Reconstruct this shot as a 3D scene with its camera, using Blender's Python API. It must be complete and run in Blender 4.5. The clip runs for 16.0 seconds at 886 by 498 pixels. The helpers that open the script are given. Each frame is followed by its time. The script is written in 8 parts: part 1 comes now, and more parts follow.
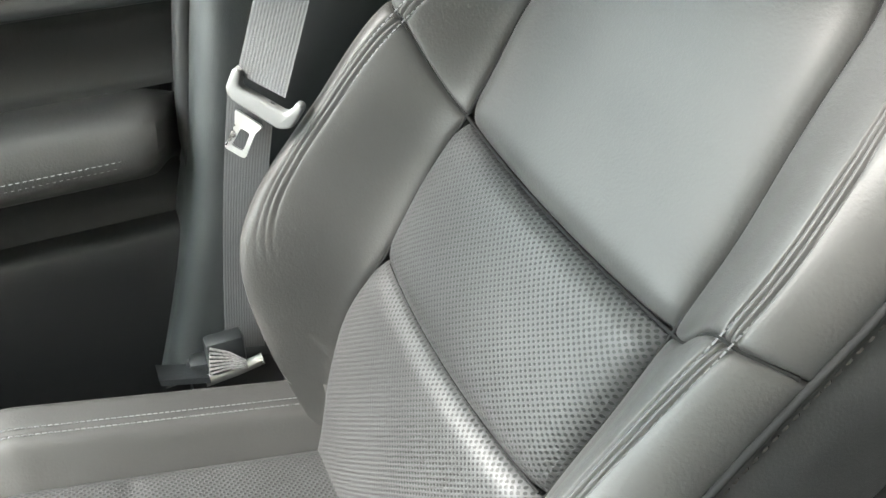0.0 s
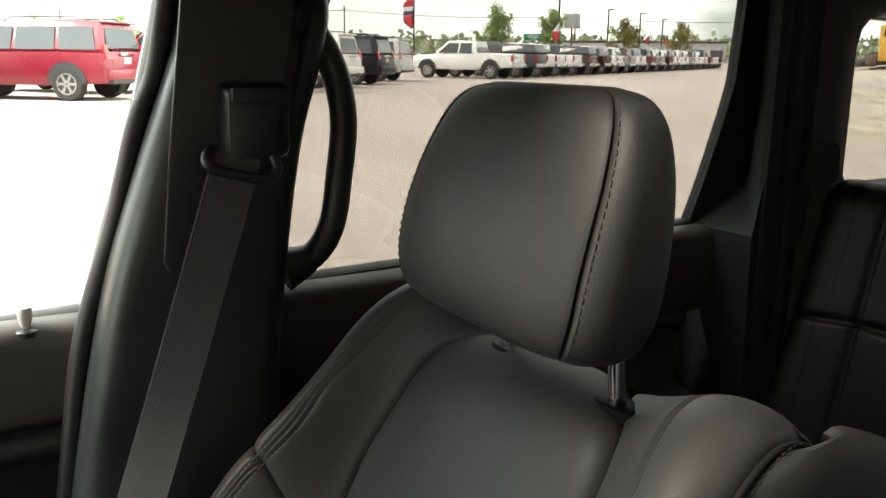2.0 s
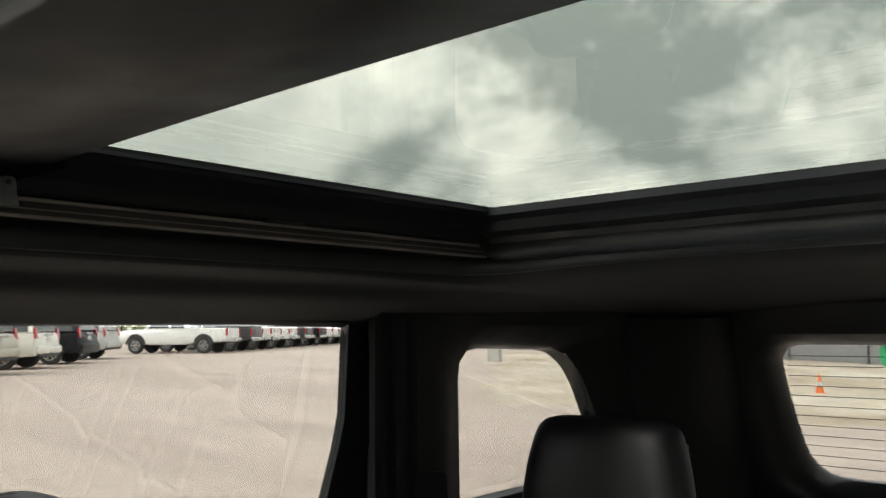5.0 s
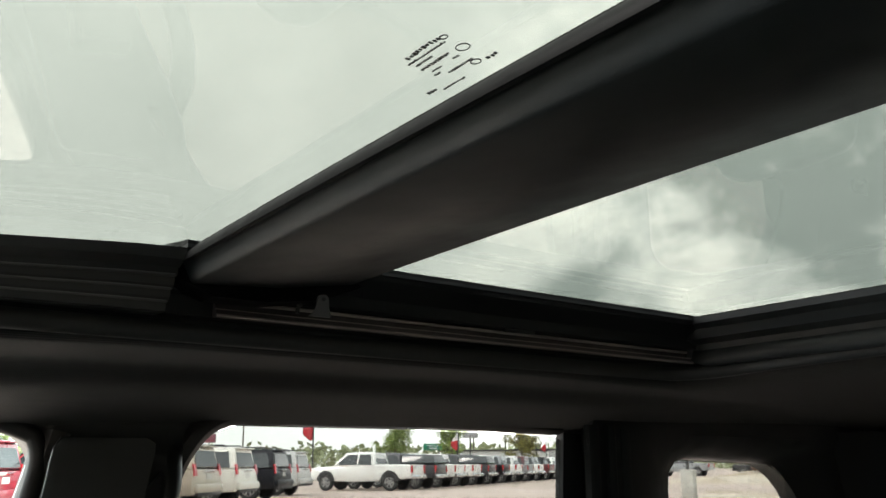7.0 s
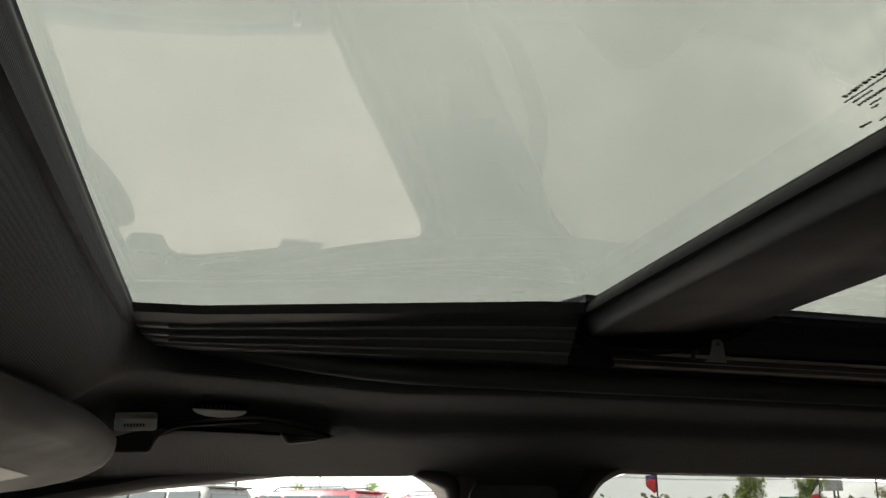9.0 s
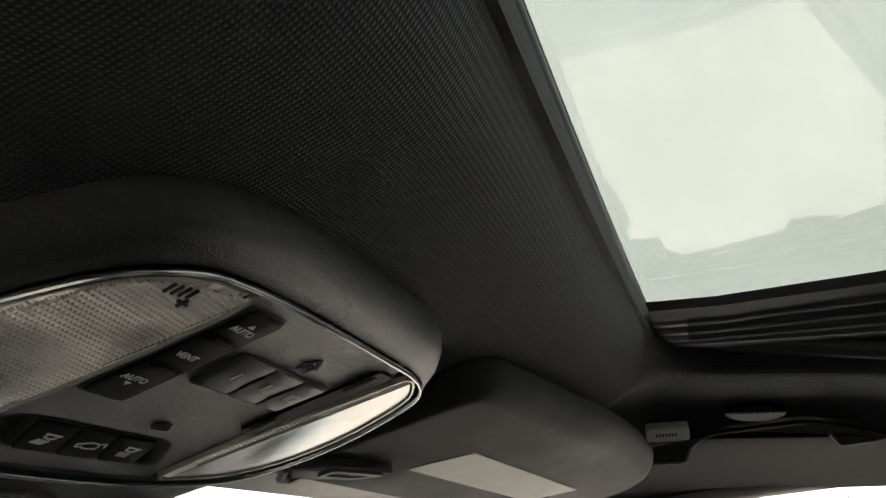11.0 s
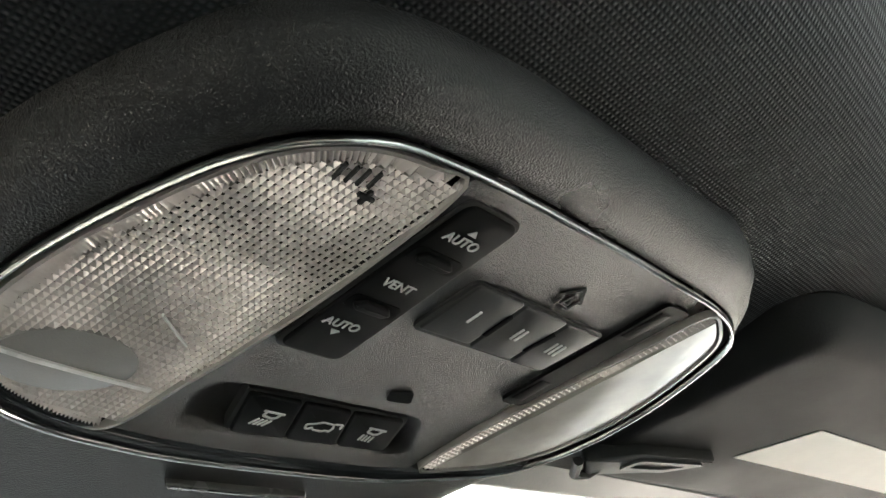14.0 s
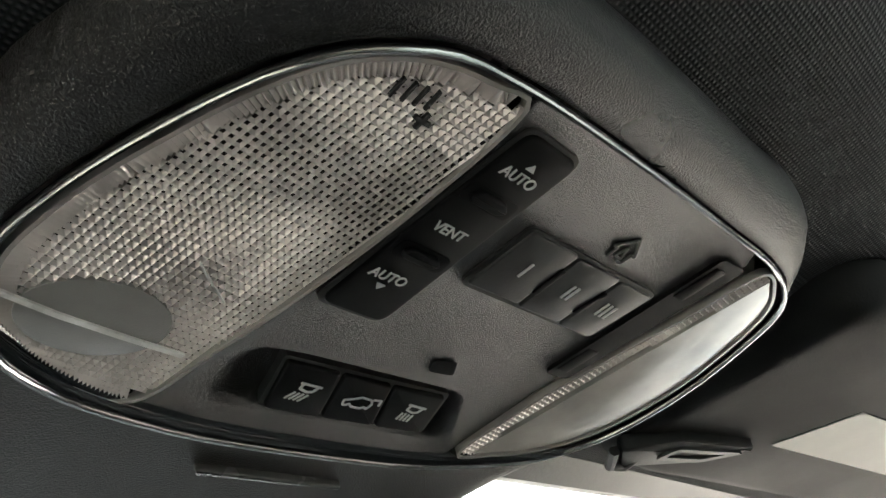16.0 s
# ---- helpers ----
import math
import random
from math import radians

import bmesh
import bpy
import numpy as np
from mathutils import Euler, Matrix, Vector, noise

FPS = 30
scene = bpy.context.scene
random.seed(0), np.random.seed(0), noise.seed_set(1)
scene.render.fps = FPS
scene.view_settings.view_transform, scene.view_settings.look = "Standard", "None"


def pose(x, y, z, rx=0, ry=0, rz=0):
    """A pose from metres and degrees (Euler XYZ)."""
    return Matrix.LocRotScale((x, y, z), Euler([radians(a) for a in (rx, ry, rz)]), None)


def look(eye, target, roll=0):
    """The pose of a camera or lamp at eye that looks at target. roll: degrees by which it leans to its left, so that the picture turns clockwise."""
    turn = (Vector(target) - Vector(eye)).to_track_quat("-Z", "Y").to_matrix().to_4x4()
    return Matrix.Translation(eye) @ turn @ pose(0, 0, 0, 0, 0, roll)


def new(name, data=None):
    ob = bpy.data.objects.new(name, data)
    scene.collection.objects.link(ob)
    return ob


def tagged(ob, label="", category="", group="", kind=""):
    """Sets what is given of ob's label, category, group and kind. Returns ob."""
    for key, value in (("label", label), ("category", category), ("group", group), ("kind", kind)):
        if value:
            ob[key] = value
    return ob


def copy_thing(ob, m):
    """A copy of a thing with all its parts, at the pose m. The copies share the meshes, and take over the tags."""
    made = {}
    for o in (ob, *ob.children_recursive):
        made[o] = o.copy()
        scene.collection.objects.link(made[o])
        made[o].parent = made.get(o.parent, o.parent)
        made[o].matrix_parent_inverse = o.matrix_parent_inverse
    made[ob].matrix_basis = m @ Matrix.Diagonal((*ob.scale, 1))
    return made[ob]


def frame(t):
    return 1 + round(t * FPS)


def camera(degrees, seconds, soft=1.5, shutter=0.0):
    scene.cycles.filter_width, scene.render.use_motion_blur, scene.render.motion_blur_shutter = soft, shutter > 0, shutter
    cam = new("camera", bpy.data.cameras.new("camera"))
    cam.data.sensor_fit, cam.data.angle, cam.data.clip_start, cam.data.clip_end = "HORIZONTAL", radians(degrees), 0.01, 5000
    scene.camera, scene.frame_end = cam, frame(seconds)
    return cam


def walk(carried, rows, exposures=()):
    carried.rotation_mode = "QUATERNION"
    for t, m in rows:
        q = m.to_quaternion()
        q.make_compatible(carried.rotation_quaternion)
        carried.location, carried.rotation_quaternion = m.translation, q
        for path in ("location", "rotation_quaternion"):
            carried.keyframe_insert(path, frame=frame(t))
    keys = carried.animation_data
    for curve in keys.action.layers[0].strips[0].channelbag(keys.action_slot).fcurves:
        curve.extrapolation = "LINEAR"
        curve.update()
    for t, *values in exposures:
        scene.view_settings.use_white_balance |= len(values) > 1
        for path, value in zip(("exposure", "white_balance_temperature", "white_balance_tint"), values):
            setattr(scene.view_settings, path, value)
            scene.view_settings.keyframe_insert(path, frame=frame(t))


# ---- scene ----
cam = camera(54.94, 16.0)
PATH = [
    (0, (0.0642, -0.1263, 1.4177), (-1.3265, 0.5624, 0.1560), 1.94),
    (0.5, (0.0908, -0.1223, 1.4473), (-1.3913, 0.6932, 0.3803), 1.63),
    (1, (0.1203, -0.1179, 1.4667), (-1.4501, 0.7931, 0.6277), 1.37),
    (1.5, (0.1492, -0.1059, 1.4793), (-1.4741, 0.8381, 0.7911), 0.76),
    (2, (0.1836, -0.0927, 1.5027), (-1.5025, 0.8878, 1.0601), 0.64),
    (2.5, (0.2071, -0.0472, 1.5345), (-1.4657, 1.0366, 1.3704), 0.72),
    (3, (0.2402, -0.0076, 1.5698), (-1.2699, 1.3037, 1.5608), 0.31),
    (3.5, (0.2558, 0.0346, 1.5956), (-1.1143, 1.4894, 1.6744), -0.15),
    (4, (0.2635, 0.0600, 1.6301), (-1.0558, 1.5576, 1.7582), -0.83),
    (6.5, (0.3534, -0.0784, 1.5724), (-1.0589, 1.2902, 1.9364), -1.34),
    (7, (0.3659, -0.1129, 1.5648), (-1.1900, 1.0429, 2.0579), -0.41),
    (7.5, (0.3531, -0.1293, 1.5682), (-1.2705, 0.8813, 2.1534), 0.19),
    (8, (0.3513, -0.1639, 1.5638), (-1.3285, 0.7321, 2.1764), 0.08),
    (8.5, (0.3550, -0.1704, 1.5682), (-1.4245, 0.5227, 2.1624), 0.99),
    (9, (0.3649, -0.1844, 1.5587), (-1.4826, 0.2884, 2.1614), 0.54),
    (9.5, (0.3682, -0.1989, 1.5588), (-1.5255, 0.0438, 2.1549), 0.62),
    (10, (0.3526, -0.2076, 1.5485), (-1.5520, -0.2135, 2.1587), 0.19),
    (10.2, (0.3459, -0.2070, 1.5483), (-1.5509, -0.3390, 2.1683), 0.30),
    (12.5, (0.2193, -0.2369, 1.5360), (-1.3230, -1.3026, 2.2329), -0.27),
    (13, (0.2126, -0.2410, 1.5362), (-1.2943, -1.3536, 2.2371), -0.45),
    (13.5, (0.2117, -0.2464, 1.5363), (-1.2679, -1.3909, 2.2440), -0.49),
    (14, (0.2089, -0.2472, 1.5344), (-1.2466, -1.4192, 2.2469), -0.55),
    (14.5, (0.2065, -0.2506, 1.5300), (-1.2419, -1.4222, 2.2577), -1.08),
    (15, (0.2037, -0.2534, 1.5267), (-1.2430, -1.4146, 2.2743), -1.65),
    (15.5, (0.2046, -0.2563, 1.5246), (-1.2427, -1.4057, 2.2890), -2.12),
    (16, (0.2016, -0.2746, 1.5188), (-1.2467, -1.4101, 2.3017), -2.59),
]
STOPS = [(0.0, 4.1), (0.5, 4.1), (1.0, 3.5), (1.5, 2.7), (2.0, 1.5), (2.5, 1.2), (3.0, 1.75), (3.5, 1.5), (4.0, 1.45), (7.0, 1.45), (8.0, 1.0), (9.0, 0.78), (10.2, 1.05), (11.2, 1.5), (12.3, 2.6), (13.0, 2.85), (14.0, 2.9), (14.5, 2.9), (15.0, 2.6), (16.0, 2.5)]
EXPOSURES = [(t, e, *((6500, 10) if t < 1.8 else (6950, 11) if t < 2.8 else (6650, 11) if t < 5 else (6500, 11) if t < 7.5 else (6750, 12) if t < 10.5 else (6500, 10) if t < 12 else (6350, 9))) for t, e in STOPS]
walk(cam, [(t, look(eye, target, roll)) for t, eye, target, roll in PATH], EXPOSURES)

# overcast daylight
SUN_ELEV, SUN_ROT = radians(48), radians(200)
world = bpy.data.worlds.new("overcast_sky")
scene.world = world
world.use_nodes = True
wn, wl = world.node_tree.nodes, world.node_tree.links
wn.clear()
w_out = wn.new("ShaderNodeOutputWorld")
w_bg = wn.new("ShaderNodeBackground")
w_sky = wn.new("ShaderNodeTexSky")
w_sky.sky_type = "NISHITA"
w_sky.sun_disc = False
w_sky.sun_elevation, w_sky.sun_rotation = SUN_ELEV, SUN_ROT
w_co = wn.new("ShaderNodeTexCoord")
w_map = wn.new("ShaderNodeMapping")
w_map.inputs["Scale"].default_value = (1.0, 1.0, 1.35)
w_n1 = wn.new("ShaderNodeTexNoise")
w_n1.inputs["Scale"].default_value, w_n1.inputs["Detail"].default_value, w_n1.inputs["Roughness"].default_value = 5.5, 12, 0.60
w_n1.inputs["Distortion"].default_value = 0.15
w_ramp = wn.new("ShaderNodeValToRGB")
w_ramp.color_ramp.elements[0].position, w_ramp.color_ramp.elements[0].color = 0.42, (2.9, 3.3, 3.15, 1)
w_ramp.color_ramp.elements[1].position, w_ramp.color_ramp.elements[1].color = 0.665, (10.3, 10.5, 10.1, 1)
e_mid = w_ramp.color_ramp.elements.new(0.53)
e_mid.color = (6.3, 6.7, 6.6, 1)
w_mix = wn.new("ShaderNodeMix")
w_mix.data_type = "RGBA"
w_mix.inputs["Factor"].default_value = 0.9
wl.new(w_co.outputs["Generated"], w_map.inputs["Vector"])
wl.new(w_map.outputs["Vector"], w_n1.inputs["Vector"])
# the cloud is broken towards the rear and an even haze ahead
w_sep0 = wn.new("ShaderNodeSeparateXYZ")
w_haze = wn.new("ShaderNodeMapRange")
w_haze.interpolation_type = "SMOOTHSTEP"
w_haze.inputs["From Min"].default_value, w_haze.inputs["From Max"].default_value = 0.48, 0.78
w_haze.inputs["To Min"].default_value, w_haze.inputs["To Max"].default_value = 0.08, 1.0
w_even = wn.new("ShaderNodeMix")
w_even.inputs["A"].default_value = 0.513
wl.new(w_co.outputs["Generated"], w_sep0.inputs["Vector"])
wl.new(w_sep0.outputs["Y"], w_haze.inputs["Value"])
wl.new(w_haze.outputs["Result"], w_even.inputs["Factor"])
wl.new(w_n1.outputs["Fac"], w_even.inputs["B"])
wl.new(w_even.outputs["Result"], w_ramp.inputs["Fac"])
wl.new(w_sky.outputs["Color"], w_mix.inputs["A"])
# an overcast dome: the zenith is brighter than the horizon
w_sep = wn.new("ShaderNodeSeparateXYZ")
w_dome = wn.new("ShaderNodeMapRange")
w_dome.inputs["From Min"].default_value, w_dome.inputs["From Max"].default_value = 0.0, 1.0
w_dome.inputs["To Min"].default_value, w_dome.inputs["To Max"].default_value = 0.92, 1.22
w_mul = wn.new("ShaderNodeVectorMath")
w_mul.operation = "SCALE"
wl.new(w_co.outputs["Generated"], w_sep.inputs["Vector"])
wl.new(w_sep.outputs["Z"], w_dome.inputs["Value"])
wl.new(w_ramp.outputs["Color"], w_mul.inputs[0])
wl.new(w_dome.outputs["Result"], w_mul.inputs["Scale"])
wl.new(w_mul.outputs["Vector"], w_mix.inputs["B"])
wl.new(w_mix.outputs["Result"], w_bg.inputs["Color"])
wl.new(w_bg.outputs["Background"], w_out.inputs["Surface"])
w_bg.inputs["Strength"].default_value = 0.38
sun_data = bpy.data.lights.new("sun", "SUN")
sun_data.energy, sun_data.angle, sun_data.color = 3.6, radians(25), (1.0, 0.96, 0.9)
sun = new("sun", sun_data)
sun.matrix_basis = look((0, 0, 40), (math.sin(SUN_ROT) * -40 / math.tan(SUN_ELEV), -math.cos(SUN_ROT) * 40 / math.tan(SUN_ELEV), 0))


# ---- materials ----
def nodes_of(name):
    m = bpy.data.materials.new(name)
    m.use_nodes = True
    nt = m.node_tree
    return m, nt, nt.nodes["Principled BSDF"]


def noise_node(nt, scale, detail=4, rough=0.55, coord="Object", stretch=None):
    co = nt.nodes.new("ShaderNodeTexCoord")
    n = nt.nodes.new("ShaderNodeTexNoise")
    n.inputs["Scale"].default_value, n.inputs["Detail"].default_value, n.inputs["Roughness"].default_value = scale, detail, rough
    if stretch:
        mp = nt.nodes.new("ShaderNodeMapping")
        mp.inputs["Scale"].default_value = stretch
        nt.links.new(co.outputs[coord], mp.inputs["Vector"])
        nt.links.new(mp.outputs["Vector"], n.inputs["Vector"])
    else:
        nt.links.new(co.outputs[coord], n.inputs["Vector"])
    return n


def ramp_node(nt, fac, stops):
    r = nt.nodes.new("ShaderNodeValToRGB")
    while len(r.color_ramp.elements) < len(stops):
        r.color_ramp.elements.new(0.5)
    for e, (p, c) in zip(r.color_ramp.elements, stops):
        e.position, e.color = p, (*c, 1) if len(c) == 3 else c
    nt.links.new(fac, r.inputs["Fac"])
    return r


def bump_node(nt, height, strength, distance, prev=None):
    b = nt.nodes.new("ShaderNodeBump")
    b.inputs["Strength"].default_value, b.inputs["Distance"].default_value = strength, distance
    nt.links.new(height, b.inputs["Height"])
    if prev:
        nt.links.new(prev.outputs["Normal"], b.inputs["Normal"])
    return b


def surface(name, base, rough, metal=0.0, var=0.25, coarse=6.0, fine=250.0, bump=0.15, dist=0.0006, spec=0.5, coat=0.0, rvar=0.1):
    """A paint, plastic or leather: two scales of colour and gloss variation and a fine relief."""
    m, nt, p = nodes_of(name)
    n1 = noise_node(nt, coarse, 5)
    n2 = noise_node(nt, fine, 3)
    lo = tuple(c * (1 - var) for c in base)
    hi = tuple(min(1, c * (1 + var)) for c in base)
    r = ramp_node(nt, n1.outputs["Fac"], [(0.3, lo), (0.7, hi)])
    nt.links.new(r.outputs["Color"], p.inputs["Base Color"])
    rr = ramp_node(nt, n1.outputs["Fac"], [(0.3, (max(0.02, rough - rvar),) * 3), (0.7, (min(1, rough + rvar),) * 3)])
    nt.links.new(rr.outputs["Color"], p.inputs["Roughness"])
    p.inputs["Metallic"].default_value = metal
    p.inputs["Specular IOR Level"].default_value = spec
    p.inputs["Coat Weight"].default_value = coat
    if bump:
        b = bump_node(nt, n2.outputs["Fac"], bump, dist)
        nt.links.new(b.outputs["Normal"], p.inputs["Normal"])
    return m


def glass(name, tint, gloss=0.05, edge=0.9):
    """A pane: clear or tinted, mirror gloss that grows towards grazing views."""
    m = bpy.data.materials.new(name)
    m.use_nodes = True
    nt = m.node_tree
    nt.nodes.clear()
    out = nt.nodes.new("ShaderNodeOutputMaterial")
    mix = nt.nodes.new("ShaderNodeMixShader")
    tr = nt.nodes.new("ShaderNodeBsdfTransparent")
    tr.inputs["Color"].default_value = (*tint, 1)
    gl = nt.nodes.new("ShaderNodeBsdfGlossy")
    gl.inputs["Roughness"].default_value = 0.02
    lw = nt.nodes.new("ShaderNodeLayerWeight")
    lw.inputs["Blend"].default_value = 0.5
    pw = nt.nodes.new("ShaderNodeMath")
    pw.operation, pw.inputs[1].default_value = "POWER", 4.0
    ma = nt.nodes.new("ShaderNodeMath")
    ma.operation, ma.inputs[1].default_value, ma.inputs[2].default_value = "MULTIPLY_ADD", edge, gloss
    nt.links.new(lw.outputs["Facing"], pw.inputs[0])
    nt.links.new(pw.outputs[0], ma.inputs[0])
    nt.links.new(ma.outputs[0], mix.inputs["Fac"])
    nt.links.new(tr.outputs[0], mix.inputs[1])
    nt.links.new(gl.outputs[0], mix.inputs[2])
    nt.links.new(mix.outputs[0], out.inputs["Surface"])
    return m


def perforated(name, base):
    """Black leather with rows of punched holes, laid out by the patch's own metres."""
    m, nt, p = nodes_of(name)
    uv = nt.nodes.new("ShaderNodeUVMap")
    uv.uv_map = "metres"
    mp = nt.nodes.new("ShaderNodeMapping")
    mp.inputs["Scale"].default_value = (1 / 0.0042, 1 / 0.0042, 1)
    mp.inputs["Rotation"].default_value = (0, 0, radians(45))
    vor = nt.nodes.new("ShaderNodeTexVoronoi")
    vor.inputs["Scale"].default_value, vor.inputs["Randomness"].default_value = 1.0, 0.0
    vor.voronoi_dimensions = "2D"
    nt.links.new(uv.outputs["UV"], mp.inputs["Vector"])
    nt.links.new(mp.outputs["Vector"], vor.inputs["Vector"])
    hole = ramp_node(nt, vor.outputs["Distance"], [(0.27, (0, 0, 0)), (0.35, (1, 1, 1))])
    n1 = noise_node(nt, 9, 4)
    n2 = noise_node(nt, 420, 3)
    col = ramp_node(nt, n1.outputs["Fac"], [(0.3, tuple(c * 0.85 for c in base)), (0.7, tuple(c * 1.2 for c in base))])
    mx = nt.nodes.new("ShaderNodeMix")
    mx.data_type = "RGBA"
    mx.inputs["A"].default_value = (0.0025, 0.0025, 0.0025, 1)
    nt.links.new(hole.outputs["Color"], mx.inputs["Factor"])
    nt.links.new(col.outputs["Color"], mx.inputs["B"])
    nt.links.new(mx.outputs["Result"], p.inputs["Base Color"])
    p.inputs["Roughness"].default_value = 0.52
    p.inputs["Specular IOR Level"].default_value = 0.26
    b1 = bump_node(nt, hole.outputs["Color"], 0.8, 0.0008)
    b2 = bump_node(nt, n2.outputs["Fac"], 0.12, 0.0005, b1)
    nt.links.new(b2.outputs["Normal"], p.inputs["Normal"])
    return m


LEATHER = surface("black_leather", (0.0255, 0.0250, 0.0243), 0.50, var=0.12, rvar=0.03, coarse=7, fine=420, bump=0.34, dist=0.0008, spec=0.24)
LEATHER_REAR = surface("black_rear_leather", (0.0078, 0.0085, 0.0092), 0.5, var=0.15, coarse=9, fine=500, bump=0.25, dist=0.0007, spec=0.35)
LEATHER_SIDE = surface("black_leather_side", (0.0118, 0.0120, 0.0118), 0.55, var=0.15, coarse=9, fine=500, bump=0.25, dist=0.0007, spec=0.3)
WELT = surface("matt_leather_welt", (0.0085, 0.0086, 0.0086), 0.8, var=0.15, coarse=20, fine=500, bump=0.2, spec=0.1)
PERF = perforated("perforated_leather", (0.0225, 0.0225, 0.0226))
STITCH = surface("grey_thread", (0.12, 0.12, 0.125), 0.7, var=0.2, coarse=60, fine=900)
STITCH_TAN = surface("brown_thread", (0.026, 0.0205, 0.017), 0.8, var=0.2, coarse=60, fine=900)
PLASTIC = surface("black_plastic", (0.0125, 0.0140, 0.0148), 0.42, var=0.2, coarse=12, fine=700, bump=0.3, dist=0.0005)
PLASTIC_GREY = surface("grey_plastic", (0.085, 0.086, 0.086), 0.45, var=0.15, coarse=15, fine=600, bump=0.15, dist=0.0004)
PILLAR = surface("pillar_trim", (0.0200, 0.0225, 0.0230), 0.38, var=0.2, coarse=10, fine=600, bump=0.25, dist=0.0006)
REAR_TRIM = surface("rear_trim_plastic", (0.0125, 0.0148, 0.0165), 0.6, var=0.2, coarse=10, fine=600, bump=0.2, dist=0.0005, spec=0.22)
GASKET = surface("matt_black_gasket", (0.017, 0.0190, 0.0205), 0.7, var=0.2, spec=0.2)
RUBBER = surface("black_rubber", (0.010, 0.010, 0.0105), 0.5, var=0.25, coarse=14, fine=300, bump=0.2)
SATIN = surface("satin_black_metal", (0.026, 0.0280, 0.029), 0.35, var=0.2, coarse=10, fine=300, bump=0.05, spec=0.6)
CHROME = surface("chrome", (0.60, 0.60, 0.61), 0.12, metal=1.0, var=0.05, coarse=20, fine=400, bump=0.02)
STEEL = surface("brushed_steel", (0.55, 0.55, 0.55), 0.3, metal=1.0, var=0.1, coarse=30, fine=500, bump=0.05)
WHITE_PAPER = surface("white_sticker", (0.86, 0.84, 0.79), 0.6, var=0.05, coarse=30, fine=300, bump=0.05)
ROOF_GLASS = glass("tinted_roof_glass", (0.358, 0.362, 0.336), 0.060, 0.25)
REAR_GLASS = glass("privacy_glass", (0.447, 0.449, 0.438), 0.04)
SIDE_GLASS = glass("side_glass", (0.93, 0.95, 0.94), 0.03)
SIDE_THREAD = surface("dark_brown_thread", (0.0100, 0.0080, 0.0068), 0.8, var=0.2, coarse=60, fine=900, spec=0.2)
BLACK_THREAD = surface("black_thread", (0.005, 0.005, 0.005), 0.8, var=0.2, coarse=60, fine=900, spec=0.1)
RIM_CHROME = surface("satin_chrome", (0.48, 0.49, 0.50), 0.16, metal=1.0, var=0.08, coarse=30, fine=400, bump=0.02)
BLACK_MATT = surface("matt_black_plastic", (0.0032, 0.0034, 0.0036), 0.5, var=0.15, coarse=40, fine=900, bump=0.05, spec=0.04)
PRINT_BLACK = surface("black_print", (0.02, 0.02, 0.02), 0.6, var=0.1)
PRINT_WHITE = surface("white_print", (0.55, 0.56, 0.56), 0.6, var=0.1)


def headliner_mat():
    """Charcoal knitted cloth."""
    m, nt, p = nodes_of("headliner_cloth")
    n1 = noise_node(nt, 5, 4)
    co = nt.nodes.new("ShaderNodeTexCoord")
    w1 = nt.nodes.new("ShaderNodeTexWave")
    w1.bands_direction = "X"
    w1.inputs["Scale"].default_value, w1.inputs["Distortion"].default_value = 150, 0.8
    w1.inputs["Detail"].default_value = 2
    w2 = nt.nodes.new("ShaderNodeTexWave")
    w2.bands_direction = "Y"
    w2.inputs["Scale"].default_value, w2.inputs["Distortion"].default_value = 190, 0.8
    nt.links.new(co.outputs["Object"], w1.inputs["Vector"])
    nt.links.new(co.outputs["Object"], w2.inputs["Vector"])
    mu = nt.nodes.new("ShaderNodeMath")
    mu.operation = "MULTIPLY"
    nt.links.new(w1.outputs["Fac"], mu.inputs[0])
    nt.links.new(w2.outputs["Fac"], mu.inputs[1])
    r1 = ramp_node(nt, mu.outputs[0], [(0.1, (0.0031, 0.0045, 0.0053)), (0.7, (0.0122, 0.0168, 0.0190))])
    r2 = ramp_node(nt, n1.outputs["Fac"], [(0.3, (0.8, 0.8, 0.8)), (0.7, (1.15, 1.13, 1.1))])
    mx = nt.nodes.new("ShaderNodeMix")
    mx.data_type, mx.blend_type = "RGBA", "MULTIPLY"
    mx.inputs["Factor"].default_value = 1.0
    nt.links.new(r1.outputs["Color"], mx.inputs["A"])
    nt.links.new(r2.outputs["Color"], mx.inputs["B"])
    nt.links.new(mx.outputs["Result"], p.inputs["Base Color"])
    p.inputs["Roughness"].default_value = 0.85
    p.inputs["Sheen Weight"].default_value = 0.08
    p.inputs["Specular IOR Level"].default_value = 0.3
    b = bump_node(nt, mu.outputs[0], 0.5, 0.0012)
    nt.links.new(b.outputs["Normal"], p.inputs["Normal"])
    return m


HEADLINER = headliner_mat()


